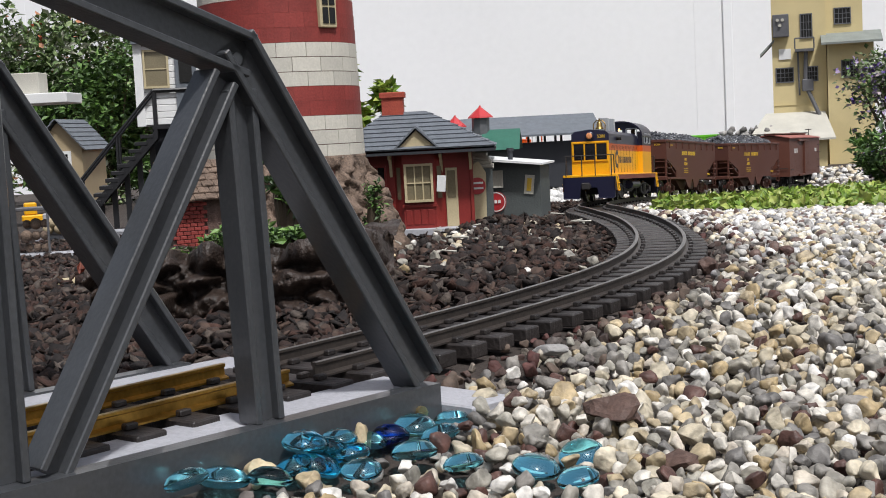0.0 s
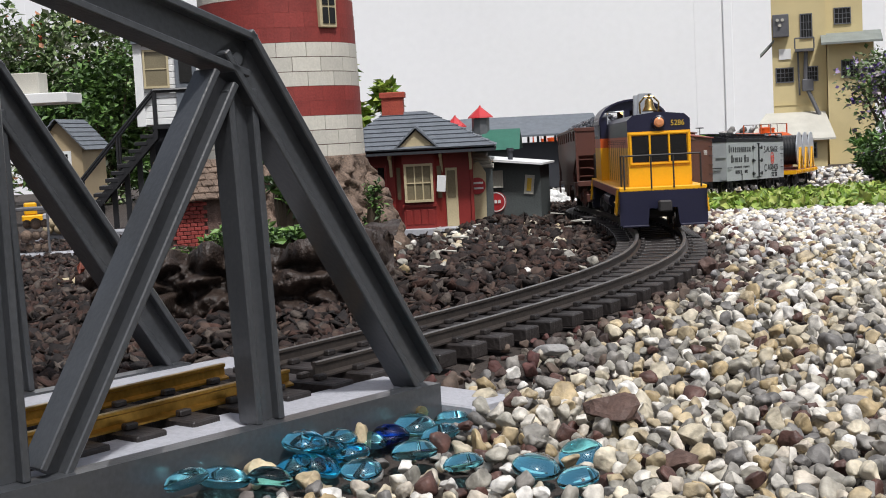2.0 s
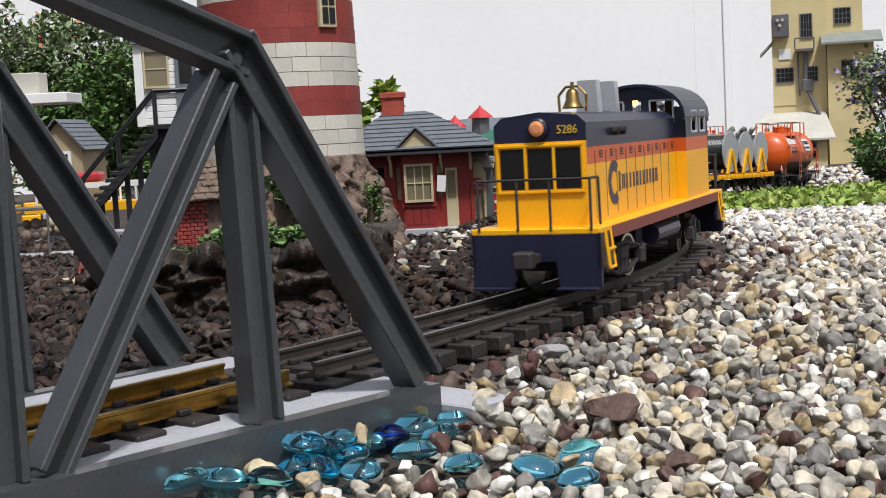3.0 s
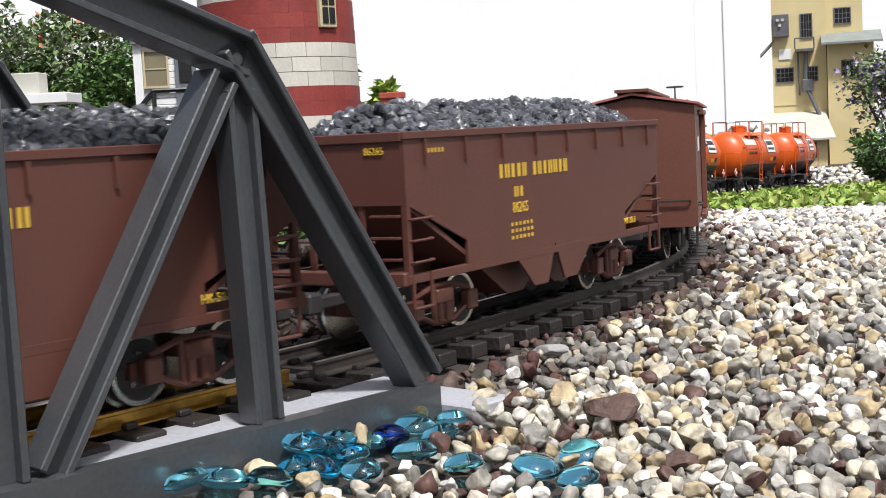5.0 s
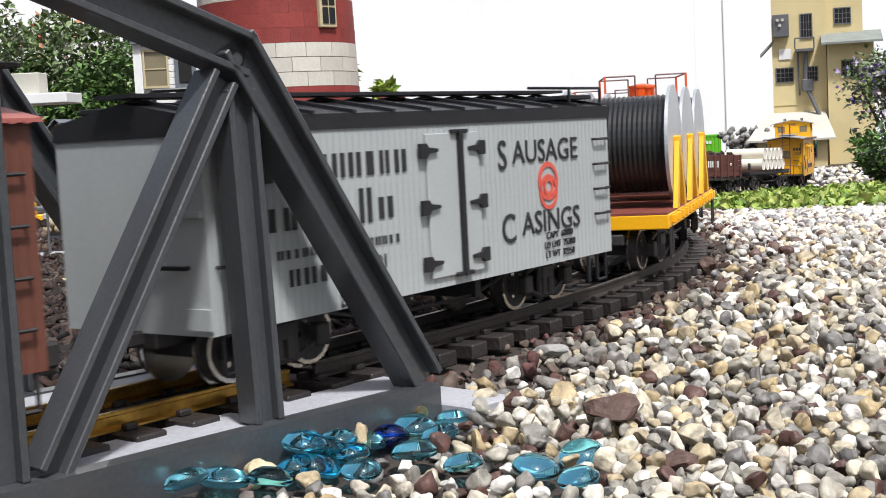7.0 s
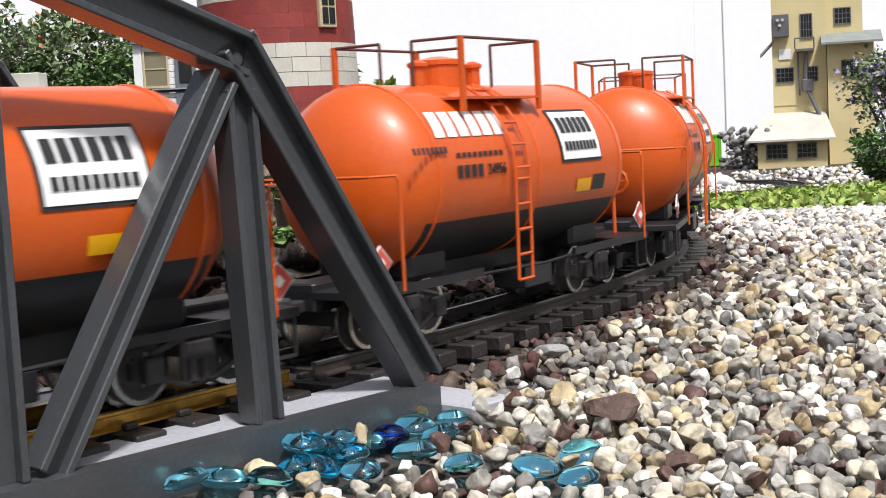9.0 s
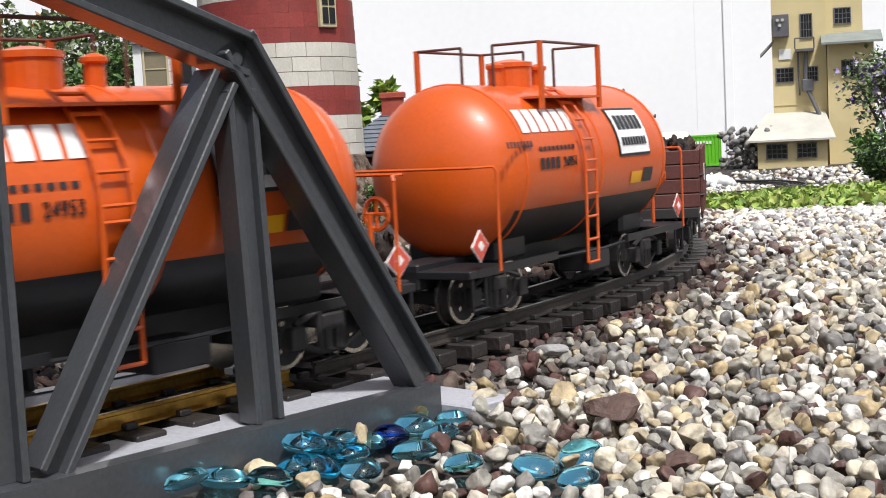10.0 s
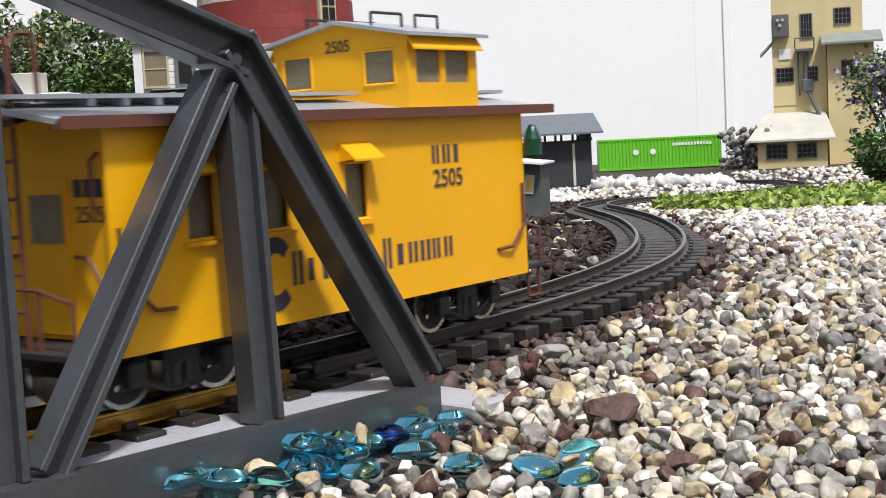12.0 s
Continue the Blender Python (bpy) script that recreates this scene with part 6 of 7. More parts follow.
def boxcar(u):
    L, W = 0.402, 0.0505
    c = car_base("boxcar", "oxide-brown wooden boxcar with a sliding door and brake wheel", "boxcar", L, u, 0.135)
    boxcar_shell(c, L, W, 0.030, 0.131, 0.139, BOX_BROWN, True)
    bm = B()
    prism(bm, [(-W - 0.004, 0.1315), (0, 0.1415), (W + 0.004, 0.1315), (W + 0.004, 0.1333), (0, 0.1435), (-W - 0.004, 0.1333)], -L / 2 - 0.004, L / 2 + 0.004, "x")
    roof = part("roof", bm, ROOF_RED, c, "faded red ribbed roof")
    pieces("roof_rib", box(B(), -0.0014, 0.0014, -W - 0.0046, W + 0.0046, 0.1310, 0.1325), ROOF_RED, roof,
           [Matrix.Translation((-L / 2 + (k + 0.5) * L / 60, 0, 0)) for k in range(60)])
    bm = B()
    box(bm, -L / 2 - 0.006, L / 2 + 0.006, -0.014, 0.014, 0.144, 0.1465)
    for k in range(14):
        x = -L / 2 + 0.012 + k * (L - 0.024) / 13
        box(bm, x - 0.002, x + 0.002, -0.013, 0.013, 0.1405, 0.144)
    part("roof_walk", bm, BOX_BROWN, c, "brown running board on the roof")
    bm = B()
    box(bm, -0.045, 0.024, W + 0.0006, W + 0.003, 0.034, 0.124, 0.0006)
    sliding = part("sliding_door", bm, BOX_BROWN, c, "boarded sliding door")
    pieces("board", box(B(), 0, 0.0052, W + 0.003, W + 0.0035, 0.036, 0.122), BOX_BROWN, sliding,
           [Matrix.Translation((-0.0445 + k * 0.0061, 0, 0)) for k in range(11)])
    bm = B()
    box(bm, -0.045, 0.098, W + 0.0006, W + 0.0055, 0.123, 0.1275, 0.0005)
    box(bm, -0.048, 0.095, W + 0.0006, W + 0.0055, 0.0285, 0.0335, 0.0005)
    box(bm, 0.0222, 0.0267, W + 0.0006, W + 0.0055, 0.034, 0.124, 0.0005)
    part("door_track", bm, BOX_BROWN, c)
    bm = B()
    for d in (-1, 1):
        grab(bm, d * (L / 2 - 0.018), 0.048, W + 0.0004, 4 if d < 0 else 1, 0.021, 0.024)
        stirrup(bm, d * (L / 2 - 0.014), W - 0.001, 0.014, 0.031, 0.018)
        stirrup(bm, d * (L / 2 - 0.014), -W + 0.001, 0.014, 0.031, 0.018)
        end_grab(bm, d * L / 2, d, 0.052, 0.03, 1, 0.02, 0.03)
    part("grab_iron", bm, DARK, c, "black grab irons")
    bm = B()
    xb = -L / 2 - 0.006
    rod(bm, (xb, 0.02, 0.09), (xb, 0.02, 0.1565), 0.001, 6)
    for k in range(16):
        a, b2 = k * math.tau / 16, (k + 1) * math.tau / 16
        rod(bm, (xb + 0.009 * math.cos(a), 0.02 + 0.009 * math.sin(a), 0.1565), (xb + 0.009 * math.cos(b2), 0.02 + 0.009 * math.sin(b2), 0.1565), 0.001, 5)
    for k in range(4):
        a = k * math.tau / 4
        rod(bm, (xb, 0.02, 0.1565), (xb + 0.009 * math.cos(a), 0.02 + 0.009 * math.sin(a), 0.1565), 0.0008, 5)
    part("brake_wheel", bm, DARK, c, "black brake wheel on its staff")
    bm = B()
    bars(bm, 2, 0.142, 0.0915, 0.019, 0.012, W + 0.0006, rng_t)
    bars(bm, 2, 0.117, 0.0915, 0.019, 0.012, W + 0.0006, rng_t)
    part("lettering", bm, WHITE, c, "plain white bars of lettering")
    writing("car_number", "1353", 0.014, WHITE, c, side_m(-L / 2 + 0.058, 0.0965, W + 0.0008), 0.95)
    underframe(c, L, W)
    return c


def underframe(c, L, W):
    bm = B()
    box(bm, -L / 2, L / 2, -0.012, 0.012, 0.022, 0.031, 0.001)
    for y in (-0.03, 0.03):
        wire(bm, [(-L / 2 + 0.09, y, 0.03), (-0.05, y, 0.017), (0.05, y, 0.017), (L / 2 - 0.09, y, 0.03)], 0.0012, 5)
    for x in (-0.05, 0.05):
        box(bm, x - 0.003, x + 0.003, -0.034, 0.034, 0.016, 0.03)
    rod(bm, (0.01, 0.02, 0.02), (0.05, 0.02, 0.02), 0.007, 10)
    part("underframe", bm, DARK, c, "truss rods and brake cylinder")


def reefer(u):
    L, W = 0.393, 0.0505
    c = car_base("refrigerator_car", "pale grey refrigerator car with a black roof and hinged door", "refrigerator car", L, u, 0.13)
    boxcar_shell(c, L, W, 0.030, 0.1235, 0.131, REEFER_GREY, True)
    bm = B()
    prism(bm, [(-W - 0.0012, 0.1235), (W + 0.0012, 0.1235), (W + 0.0012, 0.1315), (0, 0.1405), (-W - 0.0012, 0.1315)], -L / 2 - 0.001, L / 2 + 0.001, "x")
    part("roof", bm, BLACK, c, "black roof with raised seams")
    for q in (-1, 1):
        bm = prism(B(), [(q * (W + 0.002), 0.1315), (q * (W + 0.002), 0.1332), (0, 0.1425), (0, 0.1408)], -0.0014, 0.0014, "x")
        pieces("roof_seam", bm, BLACK, c, [Matrix.Translation((-L / 2 + 0.01 + k * (L - 0.02) / 11, 0, 0)) for k in range(12)])
    bm = B()
    box(bm, -L / 2 - 0.006, L / 2 + 0.006, -0.013, 0.013, 0.1425, 0.1445)
    for d in (-1, 1):
        for s in (-1, 1):
            box(bm, d * (L / 2 - 0.03) - 0.018, d * (L / 2 - 0.03) + 0.018, s * 0.034 - 0.012, s * 0.034 + 0.012, 0.1365, 0.1395, 0.0006)
        wire(bm, [(d * (L / 2 - 0.045), 0.047, 0.134), (d * (L / 2 - 0.045), 0.047, 0.144), (d * (L / 2 - 0.002), 0.047, 0.144), (d * (L / 2 - 0.002), 0.047, 0.134)], 0.001, 5)
        wire(bm, [(d * (L / 2 - 0.045), 0.047, 0.144), (d * (L / 2 - 0.045), 0.015, 0.146)], 0.001, 5)
    part("roof_walk", bm, BLACK, c, "black running boards and ice hatches")
    bm = B()
    y = W + 0.0006
    box(bm, -0.0305, 0.0225, y - 0.0002, y + 0.0014, 0.036, 0.1185, 0.0004)
    part("ice_door", bm, REEFER_GREY, c, "pale grey double door")
    bm = B()
    box(bm, -0.0105, -0.0072, y + 0.001, y + 0.0045, 0.035, 0.120, 0.0004)
    for z in (0.035, 0.118):
        box(bm, -0.0175, -0.0005, y + 0.001, y + 0.0035, z, z + 0.0024, 0.0004)
    for z in (0.045, 0.077, 0.109):
        for x, d in ((0.0265, -1), (-0.0315, 1)):
            prism(bm, [(x - d * 0.004, z - 0.0042), (x + d * 0.002, z - 0.0042), (x + d * 0.004, z - 0.0018), (x + d * 0.013, z - 0.0009), (x + d * 0.013, z + 0.0009), (x + d * 0.004, z + 0.0018),
                       (x + d * 0.002, z + 0.0042), (x - d * 0.004, z + 0.0042)], y + 0.001, y + 0.0032)
    part("door_hinge", bm, BLACK, c, "black strap hinges and lock bar")
    bm = B()
    for k in range(4):
        part("grab_iron", (lambda g: (grab(g, -L / 2 + 0.014, 0.058 + k * 0.017, W + 0.0004, 1, 0.017, 0.018), g)[1])(B()), BLACK, c, "black grab irons")
    grab(bm, L / 2 - 0.016, 0.062, W + 0.0004, 1, 0.017, 0.022)
    for d in (-1, 1):
        stirrup(bm, d * (L / 2 - 0.014), W - 0.001, 0.012, 0.036, 0.012)
        stirrup(bm, d * (L / 2 - 0.032), W - 0.001, 0.012, 0.036, 0.001)
    end_grab(bm, L / 2, 1, 0.062, 0.02, 1, 0.017, 0.036, 0.0012)
    part("grab_iron", bm, BLACK, c, "black grab irons")
    bm = B()
    box(bm, L / 2, L / 2 + 0.002, 0.025, 0.049, 0.0855, 0.0885)
    box(bm, L / 2, L / 2 + 0.002, 0.036, 0.052, 0.033, 0.043)
    part("end_bracket", bm, REEFER_GREY, c)
    # lettering: the maker's name as bars, the goods in words
    bm = B()
    yy = W + 0.0006
    bars(bm, 11, 0.184, 0.0985, 0.146, 0.0125, yy, rng_t, 0.4)
    bars(bm, 6, 0.168, 0.0745, 0.074, 0.0115, yy, rng_t, 0.5)
    bars(bm, 2, 0.084, 0.0745, 0.033, 0.0115, yy, rng_t, 0.5)
    bars(bm, 8, 0.15, 0.0605, 0.05, 0.0045, yy, rng_t)
    bars(bm, 7, 0.09, 0.0605, 0.042, 0.0045, yy, rng_t)
    bars(bm, 4, 0.142, 0.0465, 0.045, 0.0085, yy, rng_t)
    part("lettering", bm, LETTER_BLACK, c, "plain black bars of lettering")
    writing("car_number", "8001", 0.0115, LETTER_BLACK, c, side_m(0.072, 0.0508, yy + 0.0003), 0.9)
    writing("dimensions", "32-3\n8-3\n6-8", 0.0055, LETTER_BLACK, c, side_m(0.1, 0.038, yy + 0.0003))
    for word, x, z, first, rest in (("SAUSAGE", -0.059, 0.1035, 0.026, 0.0205), ("CASINGS", -0.063, 0.058, 0.026, 0.0205)):
        writing("goods_name", word[0], first, LETTER_BLACK, c, side_m(x + 0.001, z - 0.0015, yy + 0.0003), 0.95)
        writing("goods_name", word[1:], rest, LETTER_BLACK, c, side_m(x - 0.052, z, yy + 0.0003), 1.08)
    writing("weights", "CAPY  60000\nLD LMT  75300\nLT WT  32250", 0.0062, LETTER_BLACK, c, side_m(-0.124, 0.0425, yy + 0.0003))
    bm = B()
    for k in range(24):
        a, b2 = k * math.tau / 24, (k + 1) * math.tau / 24
        for cx2, cz2, ra, rb in ((-0.112, 0.084, 0.0125, 0.0095), (-0.112, 0.077, 0.0115, 0.0088), (-0.112, 0.0805, 0.006, 0.0035)):
            prism(bm, [(cx2 - math.cos(q) * rr, cz2 + math.sin(q) * rr) for q, rr in ((a, ra), (b2, ra), (b2, rb), (a, rb))], yy, yy + 0.0005)
    part("emblem", bm, LETTER_RED, c, "interlaced red ring emblem")
    underframe(c, L, W)
    return c


def reel_flat(u):
    L, W = 0.365, 0.0485
    c = car_base("flatcar", "yellow flatcar with a red deck carrying three cable reels", "flatcar", L, u, 0.125)
    bm = B()
    box(bm, -L / 2, L / 2, -W, W, 0.0345, 0.046, 0.0008)
    part("side_sill", bm, YELLOW, c, "yellow side sills")
    n = 50
    pieces("deck_board", box(B(), -L / n * 0.46, L / n * 0.46, -W + 0.001, W - 0.001, 0.046, 0.0478), RED_DECK, c, [Matrix.Translation((-L / 2 + (k + 0.5) * L / n, 0, 0)) for k in range(n)])
    pieces("stake_pocket", box(B(), -0.004, 0.004, -0.002, 0.002, 0.038, 0.045, 0.0006), YELLOW, c,
           [Matrix.Translation((-L / 2 + 0.02 + k * (L - 0.04) / 12, q * (W + 0.002), 0)) for k in range(13) for q in (-1, 1)])
    underframe(c, L, W)
    bm = B()
    for d in (-1, 1):
        stirrup(bm, d * (L / 2 - 0.012), W, 0.012, 0.036, 0.014)
    part("step", bm, DARK, c)
    R = 0.0485
    for x in (0.1, 0.0, -0.1):
        zc = 0.0478 + 0.004 + R
        r = part("cable_reel", lathe(B(), [(0.02, -0.043), (R * 0.82, -0.043), *[(R * (0.82 if k % 2 else 0.845), -0.041 + k * 0.00205) for k in range(41)], (R * 0.82, 0.043), (0.02, 0.043)], 40, (x, 0, zc), "y"), CABLE, c, "black cable wound on a reel")
        for s in (-1, 1):
            bm = lathe(B(), [(0.004, s * 0.044 - 0.0014), (R, s * 0.044 - 0.0014), (R, s * 0.044 + 0.0014), (0.004, s * 0.044 + 0.0014)], 40, (x, 0, zc), "y")
            part("reel_flange", bm, SILVER, r, "silver reel flange")
            bm = B()
            yy = s * 0.0475
            for q in (-1, 1):
                prism(bm, [(x - 0.005 + q * 0.003, zc + 0.004), (x + 0.005 + q * 0.003, zc + 0.004), (x + q * 0.027 + 0.0065, 0.0478), (x + q * 0.027 - 0.0065, 0.0478)], yy - 0.0018 + q * 0.0002, yy + 0.0022 + q * 0.0002)
            box(bm, x - 0.009, x + 0.009, yy - 0.003, yy + 0.0026, zc - 0.006, zc + 0.006, 0.001)
            part("reel_stand", bm, YELLOW, c, "yellow A-frame reel stand")
    return c


def on_tank(zc, R, ang, off=0.0):
    return (R + off) * math.cos(ang), zc + (R + off) * math.sin(ang)


def tank_patch(bm, x0, x1, a0, a1, zc, R, off, shear=0.0):
    """A thin panel that follows the left flank of the shell; angles above the horizontal in degrees."""
    n = 4
    cols = []
    for k in range(n + 1):
        t = k / n
        y, z = on_tank(zc, R, radians(a0 + (a1 - a0) * t), off)
        cols.append((bm.verts.new((x0 - shear * t, y, z)), bm.verts.new((x1 - shear * t, y, z))))
    for p, q in zip(cols[:-1], cols[1:]):
        bm.faces.new((p[0], q[0], q[1], p[1]))


def tank_car(u, number):
    L, R, zc, half = 0.36, 0.056, 0.093, 0.152
    c = car_base("tank_car", "glossy orange tank car with a black-bottomed shell and dome railing", "tank car", L, u, 0.122)
    prof = [(0.002, -half)]
    for k in range(1, 9):
        a = k * math.pi / 16
        prof.append((R * math.sin(a), -half + 0.036 * (1 - math.cos(a))))
    prof += [(R, -half + 0.05), (R, 0.0), (R, half - 0.05)]
    for k in range(8, 0, -1):
        a = k * math.pi / 16
        prof.append((R * math.sin(a), half - 0.036 * (1 - math.cos(a))))
    prof.append((0.002, half))
    bm = lathe(B(), prof, 40, (0, 0, zc), "x")
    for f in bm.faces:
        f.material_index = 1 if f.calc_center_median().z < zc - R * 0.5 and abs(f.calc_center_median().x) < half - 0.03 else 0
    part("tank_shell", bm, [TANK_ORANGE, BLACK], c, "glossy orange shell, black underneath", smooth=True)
    pieces("shell_band", lathe(B(), [(R + 0.0003, -0.0012), (R + 0.0009, 0), (R + 0.0003, 0.0012)], 40, (0, 0, zc), "x"), TANK_ORANGE, c,
           [Matrix.Translation((x, 0, 0)) for x in (-half + 0.036, 0.0, half - 0.036)])
    # dome, valves, platform with railing
    bm = B()
    lathe(bm, [(0.0155, zc + R - 0.004), (0.0155, zc + R + 0.012), (0.0165, zc + R + 0.0125), (0.0165, zc + R + 0.0155), (0.004, zc + R + 0.018)], 20, (0.028, 0, 0))
    part("dome", bm, TANK_ORANGE, c, "orange manway dome")
    bm = B()
    for x in (0.06, -0.004):
        lathe(bm, [(0.005, zc + R - 0.004), (0.005, zc + R + 0.010), (0.0065, zc + R + 0.011), (0.0065, zc + R + 0.013), (0.002, zc + R + 0.015)], 12, (x, 0.006, 0))
    part("valve", bm, TANK_ORANGE, c)
    bm = B()
    for s in (-1, 1):
        box(bm, -0.019, 0.075, s * 0.036 - 0.012, s * 0.036 + 0.012, zc + R - 0.011, zc + R - 0.0095)
        for x in (-0.018, 0.074):
            box(bm, x - 0.002, x + 0.002, s * 0.047 - 0.0012, s * 0.047 + 0.0012, zc + R - 0.018, zc + R + 0.026)
    part("platform", bm, TANK_ORANGE, c, "orange side platform and posts")
    z = zc + R + 0.0255
    for s in (-1, 1):
        bm = B()
        wire(bm, [(-0.018, s * 0.047, z), (0.074, s * 0.047, z)], 0.001, 6)
        for x in (-0.018, 0.074):
            wire(bm, [(x, s * 0.047, z), (x, s * 0.012, z), (x, s * 0.012, zc + R - 0.002)], 0.001, 6)
        part("railing", bm, HOPPER_BROWN, c, "thin dark platform railing")
    for s in (-1, 1):
        bm = B()
        for q in (-0.0085, 0.0085):
            pts = []
            for k in range(7):
                a = radians(62 - k * 62 / 6)
                y, zz = on_tank(zc, R, a, 0.004)
                pts.append((q + 0.03, s * y, zz))
            pts += [(q + 0.03, s * (R + 0.003), 0.026)]
            wire(bm, pts, 0.0011, 6)
        ladder = part("ladder", bm, TANK_ORANGE, c, "orange side ladder")
        rungs = []
        for k in range(10):
            if k < 5:
                y, zz = on_tank(zc, R, radians(58 - k * 14), 0.004)
            else:
                y, zz = R + 0.0035, 0.088 - (k - 5) * 0.0155
            rungs.append(Matrix.Translation((0, s * y, zz)))
        pieces("rung", rod(B(), (0.0215, 0, 0), (0.0385, 0, 0), 0.0011, 6), TANK_ORANGE, ladder, rungs)
    # handrail round the ends and along the flank
    for d in (-1, 1):
        bm = B()
        for s in (-1, 1):
            wire(bm, [(d * 0.156, s * 0.055, 0.034), (d * 0.156, s * 0.055, 0.094), (d * 0.157, s * 0.0535, 0.097), (d * 0.172, s * 0.047, 0.097)], 0.0009, 6)
        wire(bm, [(d * 0.172, -0.047, 0.097), (d * 0.172, 0.047, 0.097)], 0.0011, 6)
        part("handrail", bm, TANK_ORANGE, c, "orange end handrail")
    bm = B()
    for k in range(14):
        a, b2 = k * math.tau / 14, (k + 1) * math.tau / 14
        rod(bm, (-0.176, 0.024 + 0.009 * math.cos(a), 0.075 + 0.009 * math.sin(a)), (-0.176, 0.024 + 0.009 * math.cos(b2), 0.075 + 0.009 * math.sin(b2)), 0.0014, 5)
    for k in range(4):
        a = k * math.tau / 4
        rod(bm, (-0.176, 0.024, 0.075), (-0.176, 0.024 + 0.009 * math.cos(a), 0.075 + 0.009 * math.sin(a)), 0.001, 5)
    rod(bm, (-0.17, 0.024, 0.03), (-0.17, 0.024, 0.075), 0.0015, 6)
    part("brake_wheel", bm, TANK_ORANGE, c, "orange brake wheel")
    # frame
    bm = B()
    box(bm, -L / 2, L / 2, -0.011, 0.011, 0.024, 0.04, 0.001)
    for d in (-1, 1):
        box(bm, min(d * 0.13, d * L / 2), max(d * 0.13, d * L / 2), -0.047, 0.047, 0.031, 0.036, 0.0006)
        box(bm, d * 0.1 - 0.02, d * 0.1 + 0.02, -0.034, 0.034, 0.034, 0.06, 0.003)
        for s in (-1, 1):
            stirrup(bm, d * 0.168, s * 0.046, 0.012, 0.032, 0.016)
            box(bm, min(d * 0.06, d * 0.17), max(d * 0.06, d * 0.17), s * 0.046 - 0.0012, s * 0.046 + 0.0012, 0.031, 0.036)
    for s in (-1, 1):
        wire(bm, [(-0.13, s * 0.044, 0.033), (-0.02, s * 0.044, 0.030), (0.13, s * 0.044, 0.033)], 0.0012, 5)
    box(bm, -0.03, 0.005, 0.02, 0.045, 0.016, 0.03, 0.001)
    part("underframe", bm, BLACK, c, "black underframe with steps")
    # markings: brand words as blocks, warning diamonds, panels
    bm = B()
    for k in range(6):
        x = 0.1125 - k * 0.0132
        tank_patch(bm, x, x - 0.0102, 24, 42, zc, R, 0.0006, 0.002)
    part("lettering", bm, WHITE, c, "plain white block lettering")
    bm = B()
    for k in range(4):
        x = 0.098 - k * 0.0075
        tank_patch(bm, x, x - 0.0054, -1, 6.5, zc, R, 0.0006)
    for k in range(9):
        x = 0.097 - k * 0.006
        tank_patch(bm, x, x - 0.004, 11, 14, zc, R, 0.0006)
    for k in range(8):
        x = 0.142 - k * 0.0045
        tank_patch(bm, x, x - 0.003, 14, 18, zc, R * 0.995, 0.002)
    part("small_lettering", bm, LETTER_BLACK, c, "small dark lettering bars")
    writing("car_number", number, 0.0095, LETTER_BLACK, c, side_m(0.054, zc + 0.0025, R + 0.0006), 0.9)
    bm = B()
    tank_patch(bm, -0.0295, -0.0875, 2, 41, zc, R, 0.0006)
    part("placard", bm, LETTER_BLACK, c, "black-edged placard")
    bm = B()
    tank_patch(bm, -0.0315, -0.0855, 4, 38.5, zc, R, 0.0011)
    face = part("placard_face", bm, WHITE, c, "white brand placard")
    bm = B()
    for k in range(6):
        x = -0.0355 - k * 0.0077
        tank_patch(bm, x, x - 0.0058, 22, 33.5, zc, R, 0.0016)
    for k in range(9):
        x = -0.0355 - k * 0.0051
        tank_patch(bm, x, x - 0.0038, 10, 16, zc, R, 0.0016)
    part("placard_lettering", bm, LETTER_BLACK, c, "plain black bars on the placard")
    bm = B()
    tank_patch(bm, -0.052, -0.0725, -19, -10, zc, R, 0.0006)
    part("yellow_panel", bm, YELLOW, c)
    bm = B()
    tank_patch(bm, -0.075, -0.093, -19, -8, zc, R, 0.0006)
    part("data_panel", bm, LETTER_BLACK, c)
    for x in (0.166, -0.166):
        for e2, m2, off in ((0.0105, WHITE, 0), (0.0094, LETTER_RED, 0.0004), (0.0035, WHITE, 0.0008)):
            bm = B()
            prism(bm, [(x - e2, 0.05), (x, 0.05 + e2 * 0.95), (x + e2, 0.05), (x, 0.05 - e2 * 0.95)], 0.0465 + off, 0.0472 + off)
            part("warning_diamond", bm, m2, c, "red and white warning diamond" if e2 == 0.0105 else "")
    return c


